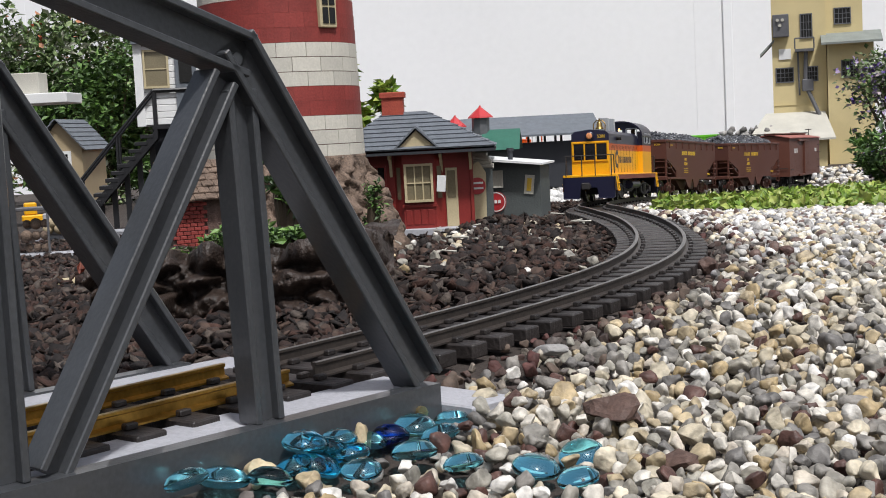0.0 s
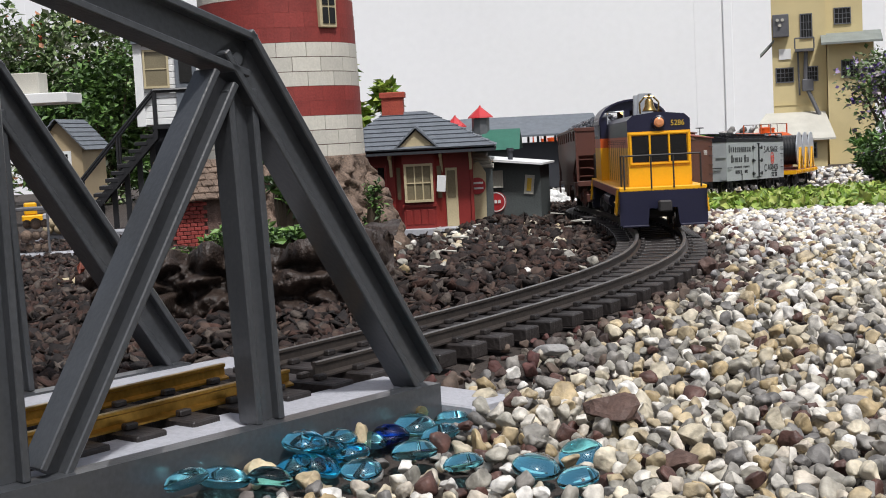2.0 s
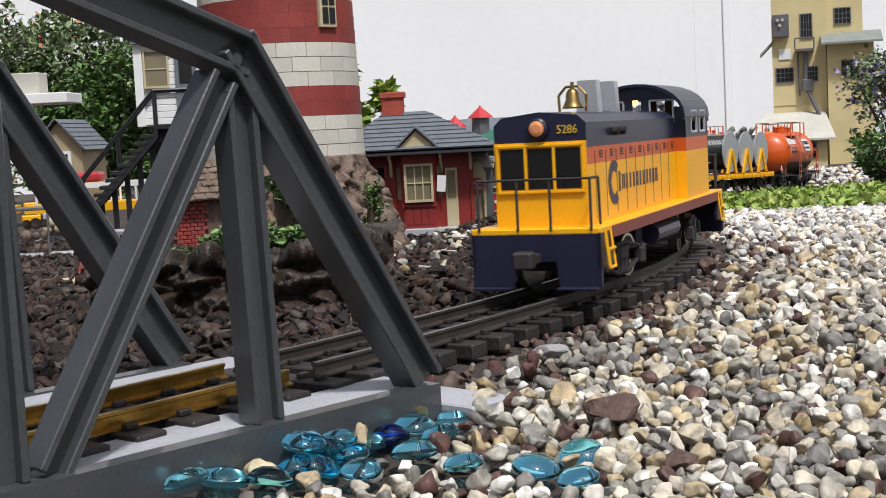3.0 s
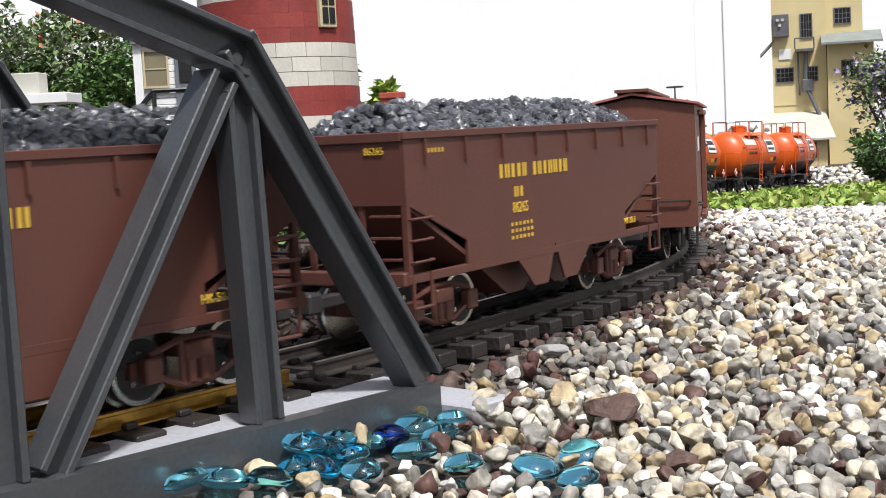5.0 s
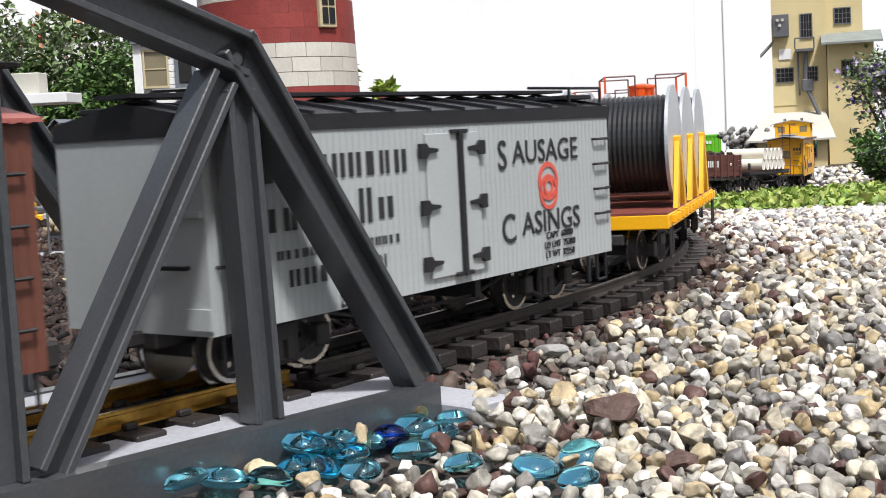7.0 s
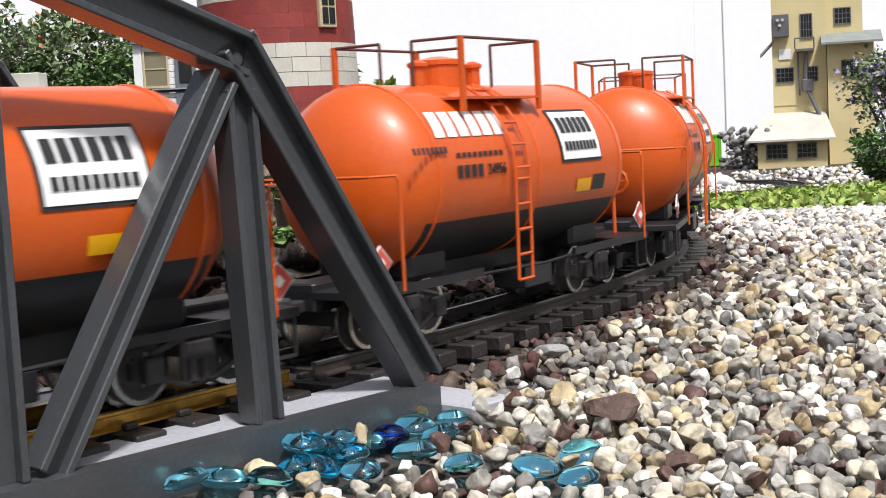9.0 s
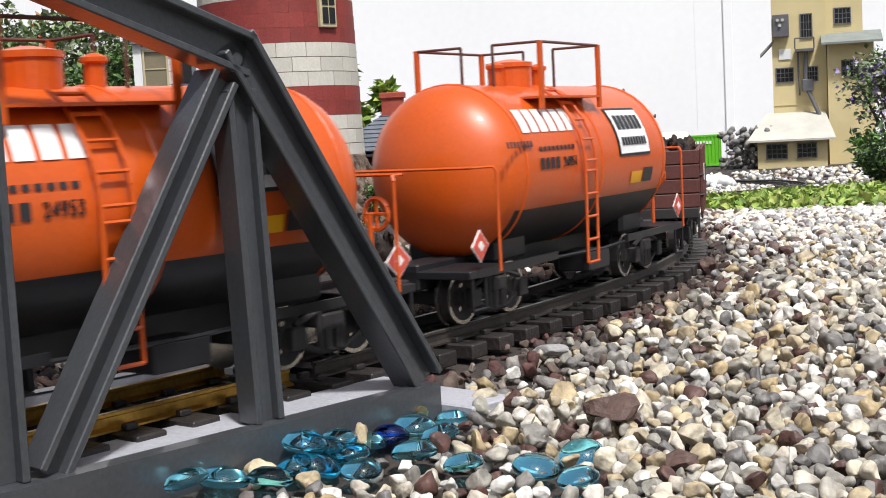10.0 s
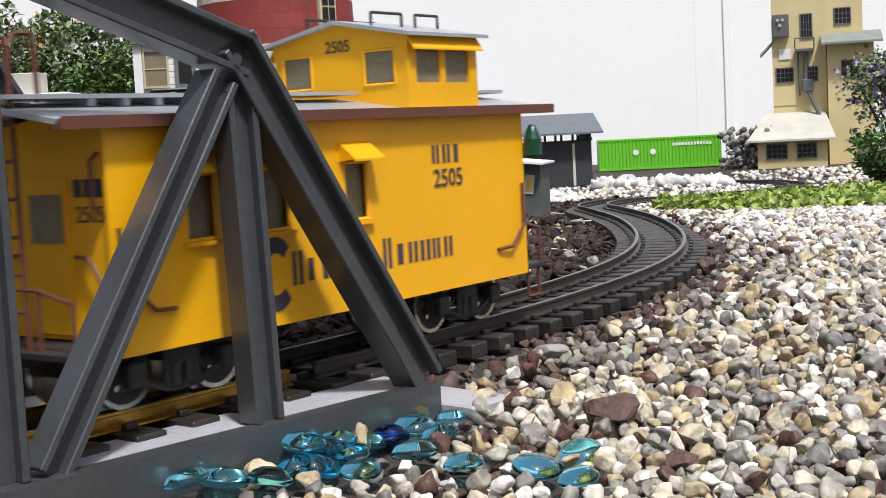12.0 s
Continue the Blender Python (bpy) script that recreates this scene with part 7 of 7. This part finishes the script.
def gondola(u):
    L, W = 0.262, 0.044
    c = car_base("gondola_car", "maroon drop-side wooden gondola with a low load of scrap", "gondola car", L, u, 0.085)
    z0, z1 = 0.041, 0.0925
    n = 4
    for s in (-1, 1):
        for k in range(n):
            bm = B()
            z = z0 + k * (z1 - z0) / n
            box(bm, -L / 2, L / 2, s * W - 0.002, s * W + 0.002, z + 0.0004, z + (z1 - z0) / n - 0.0004, 0.0006)
            part("side_plank", bm, GON_BROWN, c)
        for x in (-0.125, -0.083, -0.0415, 0, 0.0415, 0.083, 0.125):
            bm = B()
            box(bm, x - 0.0035, x + 0.0035, s * (W + 0.0035) - 0.0015, s * (W + 0.0035) + 0.0015, 0.036, z1 + 0.001, 0.0006)
            part("stake", bm, GON_BROWN, c)
    for d in (-1, 1):
        for k in range(n):
            bm = B()
            z = z0 + k * (z1 - z0) / n
            box(bm, d * L / 2 - 0.002, d * L / 2 + 0.002, -W, W, z + 0.0004, z + (z1 - z0) / n - 0.0004, 0.0006)
            part("end_plank", bm, GON_BROWN, c)
    bm = B()
    box(bm, -L / 2 - 0.004, L / 2 + 0.004, -W, W, 0.032, 0.041, 0.0006)
    part("frame", bm, DARK, c, "dark frame")
    bm = B()
    rng = random.Random(5)
    for _ in range(160):
        x, y = rng.uniform(-0.12, 0.12), rng.uniform(-0.036, 0.036)
        r = rng.uniform(0.004, 0.009)
        m = Matrix.Translation((x, y, 0.086 + rng.uniform(0, 0.009))) @ Euler((rng.random() * 6, rng.random() * 6, rng.random() * 6)).to_matrix().to_4x4() @ Matrix.Diagonal((r * 1.6, r * 0.6, r * 0.5, 1))
        bmesh.ops.create_icosphere(bm, subdivisions=1, radius=1, matrix=m)
    box(bm, -0.128, 0.128, -0.041, 0.041, 0.05, 0.084)
    tagged(part("scrap_load", bm, BARK, c, "dark rough load"), kind="stuff")
    bm = B()
    bars(bm, 3, 0.09, 0.063, 0.04, 0.015, W + 0.0052, rng_t)
    bars(bm, 2, 0.038, 0.063, 0.028, 0.015, W + 0.0022, rng_t)
    part("lettering", bm, WHITE, c, "plain white bars of lettering")
    writing("car_number", "401", 0.009, WHITE, c, side_m(-0.064, 0.069, W + 0.0024))
    underframe(c, L, W)
    bm = B()
    for d in (-1, 1):
        stirrup(bm, d * 0.12, W, 0.014, 0.034, 0.014)
        grab(bm, d * 0.122, 0.052, W + 0.002, 2, 0.018, 0.014)
    wire(bm, [(L / 2 + 0.004, -0.034, 0.04), (L / 2 + 0.004, -0.034, 0.1), (L / 2 + 0.004, -0.01, 0.1)], 0.0012, 5)
    part("grab_iron", bm, DARK, c)
    return c


def pipe_flat(u):
    L, W = 0.31, 0.045
    c = car_base("pipe_flatcar", "black flatcar stacked crosswise with cream white pipes", "flatcar", L, u, 0.1)
    bm = B()
    box(bm, -L / 2, L / 2, -W, W, 0.04, 0.049, 0.0008)
    for s in (-1, 1):
        wire(bm, [(-0.12, s * 0.04, 0.04), (-0.04, s * 0.04, 0.022), (0.04, s * 0.04, 0.022), (0.12, s * 0.04, 0.04)], 0.0013, 5)
    box(bm, -L / 2, L / 2, -0.012, 0.012, 0.026, 0.04)
    part("frame", bm, BLACK, c, "black frame and truss rods")
    pieces("deck_board", box(B(), -0.0046, 0.0046, -W, W, 0.049, 0.051), GON_BROWN, c, [Matrix.Translation((-L / 2 + (k + 0.5) * L / 30, 0, 0)) for k in range(30)])
    r = 0.0148
    spots = [(-0.0845 + k * 0.0302, 0.051 + r) for k in range(6)] + [(-0.0694 + k * 0.0302, 0.051 + r + 0.0265) for k in range(5)]
    for x, z in spots:
        bm = B()
        lathe(bm, [(r - 0.0012, -0.05), (r, -0.05), (r, 0.05), (r - 0.0012, 0.05), (r - 0.0012, 0.0485), (0.001, 0.0485)], 24, (x, 0, z), "y")
        for f in bm.faces:
            f.material_index = 1 if f.calc_center_median().y > 0.0484 else 0
        part("pipe", bm, [PIPE_WHITE, PIPE_CORE], c, smooth=False)
    bm = B()
    for d in (-1, 1):
        for y in (-0.03, 0.03):
            box(bm, d * 0.116 - 0.002, d * 0.116 + 0.002, y - 0.003, y + 0.003, 0.051, 0.07)
        stirrup(bm, d * 0.132, W, 0.014, 0.042, 0.014)
    part("stake", bm, DARK, c)
    return c


def caboose(u):
    L, W = 0.328, 0.0485
    c = car_base("caboose", "bright yellow caboose with a cupola, silver roof and ladders", "caboose", L + 0.03, u - 0.015, 0.115)
    z0, z1, pk = 0.028, 0.129, 0.137
    xe = L / 2
    # body: sides full length, ends set back behind the platforms
    wins = (0.1105, 0.061, -0.0005)
    for s in (-1, 1):
        bm = B()
        y0, y1 = (s * W - 0.002, s * W) if s > 0 else (s * W, s * W + 0.002)
        box(bm, -xe + 0.03, xe - 0.03, y0, y1, z0, 0.075)
        box(bm, -xe + 0.03, xe - 0.03, y0, y1, 0.106, z1)
        edges = [xe - 0.03] + [v for w in wins for v in (w + 0.0095, w - 0.0095)] + [-xe + 0.03]
        for a, b2 in zip(edges[0::2], edges[1::2]):
            box(bm, b2, a, y0, y1, 0.075, 0.106)
        for d in (-1, 1):
            prism(bm, [(d * (xe - 0.03), z0), (d * xe, z0), (d * xe, z1), (d * (xe - 0.03), z1)], y0, y1)
        part("side_wall", bm, YELLOW, c)
        for w in wins:
            bm = B()
            box(bm, w - 0.0095, w + 0.0095, s * (W - 0.004) - 0.0005, s * (W - 0.004) + 0.0005, 0.075, 0.106)
            win = part("window", bm, GLASS_GREY, c, "smoky window pane")
            bm = B()
            wire(bm, [(w - 0.0095, s * W, 0.075), (w + 0.0095, s * W, 0.075), (w + 0.0095, s * W, 0.106), (w - 0.0095, s * W, 0.106), (w - 0.0095, s * W, 0.075)], 0.0013, 4)
            box(bm, w - 0.012, w + 0.012, s * (W + 0.001) - 0.002, s * (W + 0.001) + 0.002, 0.0725, 0.0745)
            part("frame", bm, YELLOW, win)
            bm = B()
            prism(bm, [(s * W, 0.1165), (s * (W + 0.0115), 0.1075), (s * (W + 0.0115), 0.1063), (s * W, 0.1153)], w - 0.0125, w + 0.0125, "x")
            for q in (-0.0125, 0.0118):
                prism(bm, [(s * W, 0.1165), (s * (W + 0.0115), 0.1075), (s * W, 0.1063)], w + q, w + q + 0.0007, "x")
            part("awning", bm, YELLOW, win, "yellow sheet awning")
    for d in (-1, 1):
        x = d * (xe - 0.006)
        bm = B()
        prism(bm, [(-W + 0.002, 0.034), (W - 0.002, 0.034), (W - 0.002, z1), (0, pk - 0.002), (-W + 0.002, z1)], x - 0.0015, x + 0.0015, "x")
        part("end_wall", bm, YELLOW, c)
        bm = B()
        xx = x + d * 0.0015
        box(bm, min(xx, xx + d * 0.0012), max(xx, xx + d * 0.0012), -0.013, 0.016, 0.036, 0.108, 0.0004)
        dr = part("end_door", bm, YELLOW, c)
        bm = B()
        box(bm, min(xx, xx + d * 0.0018), max(xx, xx + d * 0.0018), -0.010, 0.013, 0.078, 0.1)
        part("door_glass", bm, GLASS_GREY, dr, "grey door window")
    bm = B()
    box(bm, -xe - 0.022, xe + 0.022, -W + 0.001, W - 0.001, 0.0295, 0.033, 0.0006)
    part("platform", bm, DARK, c, "dark end platforms")
    bm = B()
    for d in (-1, 1):
        x = d * (xe + 0.02)
        wire(bm, [(x, W - 0.003, 0.033), (x, W - 0.003, 0.055), (x, 0.022, 0.06), (x, 0.022, 0.033)], 0.0011, 6)
        wire(bm, [(x, -W + 0.003, 0.033), (x, -W + 0.003, 0.055), (x, -0.022, 0.06), (x, -0.022, 0.033)], 0.0011, 6)
        for y in (-0.006, 0.014) if d > 0 else ():
            wire(bm, [(x, y, 0.033), (x, y, 0.165), (x - d * 0.004, y, 0.171), (x - d * 0.012, y, 0.171), (x - d * 0.014, y, 0.165), (x - d * 0.014, y, 0.141)], 0.0013, 6)
        for k in range(6 if d > 0 else 0):
            rod(bm, (x, -0.006, 0.05 + k * 0.0165), (x, 0.014, 0.05 + k * 0.0165), 0.001, 6)
        wire(bm, [(x, 0.022, 0.06), (x, -0.022, 0.06)], 0.001, 6)
        for s in (-1, 1):
            wire(bm, [(d * (xe - 0.004), s * (W + 0.001), 0.085), (d * (xe - 0.006), s * (W + 0.003), 0.06), (d * (xe - 0.02), s * (W + 0.003), 0.047), (d * (xe - 0.034), s * (W + 0.001), 0.046)], 0.0011, 6)
            stirrup(bm, d * (xe + 0.012), s * (W - 0.004), 0.012, 0.031, 0.012)
            wire(bm, [(d * (xe - 0.003), s * 0.04, 0.118), (d * (xe + 0.001), s * 0.04, 0.115), (d * (xe + 0.001), s * 0.04, 0.095), (d * (xe - 0.003), s * 0.04, 0.092)], 0.001, 5)
            wire(bm, [(d * (xe - 0.003), s * 0.02, 0.072), (d * (xe + 0.001), s * 0.034, 0.072), (d * (xe + 0.001), s * 0.043, 0.06), (d * (xe + 0.001), s * 0.044, 0.045)], 0.001, 5)
    part("ladder", bm, BOX_BROWN, c, "brown ladders and handrails")
    # roof
    bm = B()
    prism(bm, [(-W - 0.007, 0.1295), (0, 0.1385), (W + 0.007, 0.1295), (W + 0.007, 0.132), (0, 0.141), (-W - 0.007, 0.132)], -xe - 0.026, xe + 0.026, "x")
    part("roof", bm, SILVER, c, "silver grey roof")
    bm = B()
    for s in (-1, 1):
        prism(bm, [(s * (W + 0.0005), 0.128), (s * (W + 0.0078), 0.128), (s * (W + 0.0078), 0.1335), (s * (W + 0.0005), 0.128)][:3], -xe - 0.027, xe + 0.027, "x")
    part("fascia", bm, BOX_BROWN, c, "red-brown fascia board")
    bm = B()
    box(bm, -0.044, xe + 0.026, -0.018, 0.018, 0.1425, 0.1445)
    box(bm, -xe - 0.026, -0.129, -0.018, 0.018, 0.1425, 0.1445)
    for k in range(5):
        box(bm, 0.06 + k * 0.02, 0.064 + k * 0.02, -0.016, 0.016, 0.139, 0.1425)
    part("roof_walk", bm, SILVER, c, "silver running boards")
    # cupola: wide gabled ends with two windows, short sides under yellow awnings
    c0, c1, cw = -0.116, -0.049, 0.05
    ez, pz = 0.174, 0.1835
    for x in (c0, c1 - 0.003):
        bm = B()
        prism(bm, [(-cw, 0.167), (cw, 0.167), (cw, ez), (0, pz), (-cw, ez)], x, x + 0.003, "x")
        prism(bm, [(-cw, 0.1325), (cw, 0.1325), (cw, 0.1475), (-cw, 0.1475)], x, x + 0.003, "x")
        for y0, y1 in ((-cw, -0.043), (-0.021, 0.019), (0.041, cw)):
            box(bm, x, x + 0.003, y0, y1, 0.1475, 0.167)
        part("cupola_end", bm, YELLOW, c, "yellow gabled cupola end")
        for y0, y1 in ((-0.043, -0.021), (0.019, 0.041)):
            bm = B()
            box(bm, x + 0.001, x + 0.002, y0, y1, 0.1475, 0.167)
            pane = part("cupola_window", bm, GLASS_GREY, c, "smoky cupola window")
            bm = B()
            xf = x + 0.003 if x > c0 else x
            wire(bm, [(xf, y0, 0.1475), (xf, y1, 0.1475), (xf, y1, 0.167), (xf, y0, 0.167), (xf, y0, 0.1475)], 0.0009, 4)
            part("frame", bm, YELLOW, pane)
    for s in (-1, 1):
        y0, y1 = (cw - 0.003, cw) if s > 0 else (-cw, -cw + 0.003)
        bm = B()
        box(bm, c0 + 0.003, c1 - 0.003, y0, y1, 0.1325, 0.1475)
        box(bm, c0 + 0.003, c1 - 0.003, y0, y1, 0.167, ez)
        for x in (c0 + 0.003, (c0 + c1) / 2 - 0.002, c1 - 0.008):
            box(bm, x, x + 0.005, y0, y1, 0.1475, 0.167)
        part("cupola_side", bm, YELLOW, c, "yellow cupola side")
        bm = B()
        box(bm, c0 + 0.008, c1 - 0.008, s * (cw - 0.002) - 0.0004, s * (cw - 0.002) + 0.0004, 0.1475, 0.167)
        part("cupola_window", bm, GLASS_GREY, c, "smoky cupola window")
        bm = B()
        prism(bm, [(s * cw, 0.1745), (s * (cw + 0.005), 0.1665), (s * (cw + 0.005), 0.1655), (s * cw, 0.1725)], c0, c1, "x")
        part("cupola_awning", bm, YELLOW, c, "yellow sheet awning")
    bm = B()
    prism(bm, [(-cw - 0.006, ez - 0.001), (0, pz - 0.0002), (cw + 0.006, ez - 0.001), (cw + 0.006, ez + 0.001), (0, pz + 0.0022), (-cw - 0.006, ez + 0.001)], c0 - 0.005, c1 + 0.005, "x")
    part("cupola_roof", bm, SILVER, c, "pale cupola roof")
    for s in (-1, 1):
        for xa, xb in ((c0 + 0.002, c0 + 0.024), (c1 - 0.03, c1 - 0.002)):
            bm = B()
            wire(bm, [(xa, s * 0.024, 0.18), (xa, s * 0.024, 0.1885), (xb, s * 0.024, 0.1885), (xb, s * 0.024, 0.18)], 0.0009, 5)
            part("roof_rail", bm, DARK, c)
    for x in (-xe - 0.004,):
        bm = B()
        lathe(bm, [(0.003, 0.1), (0.0055, 0.102), (0.006, 0.112), (0.004, 0.117), (0.002, 0.121)], 12, (x, W + 0.005, 0))
        rod(bm, (x, W - 0.002, 0.108), (x, W + 0.003, 0.108), 0.0012)
        part("marker_lamp", bm, GREEN_LENS, c, "dark green marker lamp")
    # lettering
    bm = B()
    cx, cz = 0.0635, 0.0535
    for k in range(22):
        a, b2 = math.radians(45 + k * 270 / 22), math.radians(45 + (k + 0.95) * 270 / 22)
        prism(bm, [(cx - math.cos(q) * rr * 0.75, cz + math.sin(q) * rr) for q, rr in ((a, 0.0185), (b2, 0.0185), (b2, 0.0105), (a, 0.0105))], W, W + 0.0005)
    bars(bm, 6, 0.0515, 0.0475, 0.064, 0.0115, W, rng_t, 0.4)
    bars(bm, 6, -0.0205, 0.0475, 0.067, 0.0115, W, rng_t, 0.35)
    bars(bm, 3, -0.069, 0.1015, 0.03, 0.0105, W, rng_t)
    part("emblem", bm, LETTER_BLUE, c, "dark open ring emblem with plain bars")
    writing("car_number", "2505", 0.0145, LETTER_BLUE, c, side_m(-0.0835, 0.0925, W + 0.0004), 1.0)
    writing("cupola_number", "2505", 0.0095, LETTER_BLUE, c, Matrix(((0, 0, 1, c1 + 0.0004), (1, 0, 0, 0), (0, 1, 0, 0.1705), (0, 0, 0, 1))), 1.0)
    xf = xe - 0.006 + 0.0016
    fm = lambda y, z: Matrix(((0, 0, 1, xf), (1, 0, 0, y), (0, 1, 0, z), (0, 0, 0, 1)))
    writing("end_number", "2505", 0.0105, LETTER_BLUE, c, fm(0.031, 0.0905), 0.95)
    bm = B()
    for k in range(18):
        a, b2 = math.radians(45 + k * 270 / 18), math.radians(45 + (k + 0.95) * 270 / 18)
        prism(bm, [(-0.034 + math.cos(q) * rr, 0.0995 + math.sin(q) * rr) for q, rr in ((a, 0.0105), (b2, 0.0105), (b2, 0.0055), (a, 0.0055))], xf, xf + 0.0005, "x")
    for k in range(3):
        box(bm, xf, xf + 0.0005, 0.0205 + k * 0.0073, 0.026 + k * 0.0073, 0.0985, 0.1065)
    part("end_emblem", bm, LETTER_BLUE, c, "dark open ring emblem")
    return c


engine()
hopper(0.505, "86264")
hopper(0.930, "86265")
boxcar(1.350)
reefer(1.834)
reel_flat(2.328)
for i, num in enumerate(("24954", "24956", "24953", "24951")):
    tank_car(2.746 + i * 0.405, num)
gondola(4.395)
pipe_flat(4.71)
caboose(5.114)

# ---- how far the train has gone: seconds and metres ----
WAY_T = (0.0, 0.5, 1.0, 1.5, 2.0, 2.5, 3.0, 4.0, 5.0, 5.5, 6.5, 7.2, 8.0, 8.8, 9.2, 9.5, 10.5, 11.5, 12.0)
WAY_D = (0.42, 0.639, 0.858, 1.083, 1.339, 1.606, 1.874, 2.43, 3.008, 3.271, 3.786, 4.17, 4.63, 5.125, 5.405, 5.622, 6.333, 7.035, 7.388)


def gone(t):
    """Smooth monotone way: cubic between the marks."""
    j = min(max(int(np.searchsorted(WAY_T, t)) - 1, 0), len(WAY_T) - 2)
    slope = np.gradient(WAY_D, WAY_T)
    t0, t1 = WAY_T[j], WAY_T[j + 1]
    h, q = t1 - t0, (t - t0) / (t1 - t0)
    return ((2 * q ** 3 - 3 * q ** 2 + 1) * WAY_D[j] + (q ** 3 - 2 * q ** 2 + q) * h * slope[j]
            + (-2 * q ** 3 + 3 * q ** 2) * WAY_D[j + 1] + (q ** 3 - q ** 2) * h * slope[j + 1])


START = 1.921


# ---- a second train on the back line at the left ----
def rack_car(label):
    c = thing("rack_flatcar", label, "flatcar", group="cars of the second train")
    bm = B()
    box(bm, -0.19, 0.19, -0.045, 0.045, 0.036, 0.056, 0.001)
    part("deck", bm, YELLOW, c, "yellow flatcar deck")
    bm = B()
    for k in range(7):
        for y in (-0.043, 0.043):
            box(bm, -0.17 + k * 0.055, -0.166 + k * 0.055, y - 0.002, y + 0.002, 0.056, 0.095)
    for y in (-0.043, 0.043):
        box(bm, -0.175, 0.17, y - 0.002, y + 0.002, 0.088, 0.099)
    part("rack", bm, WHITE_PAINT, c, "white rack frame")
    bm = B()
    box(bm, -0.16, -0.03, -0.03, 0.03, 0.1, 0.122, 0.006)
    part("load", bm, SIGN_RED, c, "red load on the rack")
    bm = B()
    for d in (-1, 1):
        for q in (-0.028, 0.028):
            for y in (-0.024, 0.024):
                lathe(bm, [(0.002, y - 0.003), (0.015, y - 0.003), (0.015, y + 0.003), (0.002, y + 0.003)], 12, (d * 0.125 + q, 0, 0.015), "y")
        box(bm, d * 0.125 - 0.04, d * 0.125 + 0.04, -0.032, 0.032, 0.014, 0.037)
    part("truck", bm, DARK, c)
    return c


def grey_boxcar():
    c = thing("grey_boxcar", "silver grey boxcar on the back line", "boxcar", group="cars of the second train")
    bm = B()
    prism(bm, [(-0.048, 0.034), (0.048, 0.034), (0.048, 0.125), (0, 0.135), (-0.048, 0.125)], -0.19, 0.19, "x")
    part("body", bm, SILVER, c)
    bm = B()
    box(bm, -0.19, 0.19, -0.014, 0.014, 0.136, 0.139)
    part("roof_walk", bm, DARK, c)
    bm = B()
    box(bm, -0.17, -0.05, -0.0492, -0.0482, 0.036, 0.058)
    part("red_panel", bm, SIGN_RED, c)
    bm = B()
    for d in (-1, 1):
        for q in (-0.028, 0.028):
            for y in (-0.024, 0.024):
                lathe(bm, [(0.002, y - 0.003), (0.015, y - 0.003), (0.015, y + 0.003), (0.002, y + 0.003)], 12, (d * 0.125 + q, 0, 0.015), "y")
        box(bm, d * 0.125 - 0.04, d * 0.125 + 0.04, -0.032, 0.032, 0.014, 0.037)
    part("truck", bm, DARK, c)
    return c


BACK_Y, BACK_TURN, BACK_R, BACK_Z = 2.95, -0.28, 0.45, -0.05


def back_line(s):
    """The back line: straight to the right, then a half turn to the left and back; s is 0 at the turn."""
    if s < 0:
        return Vector((BACK_TURN + s, BACK_Y, BACK_Z)), 0.0
    a = s / BACK_R
    if a < math.pi:
        return Vector((BACK_TURN + BACK_R * math.sin(a), BACK_Y + BACK_R * (1 - math.cos(a)), BACK_Z)), a
    return Vector((BACK_TURN - (s - math.pi * BACK_R), BACK_Y + 2 * BACK_R, BACK_Z)), math.pi


SECOND = [(rack_car("yellow flatcar with a white rack and red load"), 0.0), (rack_car("yellow flatcar with a white rack and red load"), 0.42), (grey_boxcar(), 4.35), (grey_boxcar(), 4.77)]


def motions():
    """Keys of everything that moves: cars, their trucks and wheel pairs."""
    times = [k * 0.1 for k in range(121)]
    ticks = [k / 30 for k in range(361)]
    for car, mid, pivot, trucks in CARS:
        rows = []
        turns = ([], [])
        for t in times:
            s = START - gone(t) + mid
            a, b = on_line(s - pivot), on_line(s + pivot)
            d = a - b
            m = Matrix.Translation((a + b) / 2) @ d.to_track_quat("X", "Z").to_matrix().to_4x4()
            rows.append((t, m))
            yaw = math.atan2(d.y, d.x)
            for k, (q, x) in enumerate(((s - pivot, pivot), (s + pivot, -pivot))):
                own = heading(q) + math.pi
                dev = (own - yaw + math.pi) % math.tau - math.pi
                turns[k].append((t, pose(x, 0, 0, 0, 0, math.degrees(dev))))
        walk(car, rows)
        for k in (0, 1):
            tr, sets = trucks[k]
            walk(tr, turns[k])
            for w in sets:
                x, r = w.location.x, w.location.z
                walk(w, [(t, Matrix.Translation((x, 0, r)) @ Matrix.Rotation(gone(t) / r, 4, "Y")) for t in ticks])
    for car, behind in SECOND:
        rows = []
        for k in range(61):
            t = k * 0.2
            p, a = back_line(-2.0 + 0.52 * t - behind)
            rows.append((t, Matrix.Translation(p) @ Matrix.Rotation(a, 4, "Z")))
        walk(car, rows)
motions()
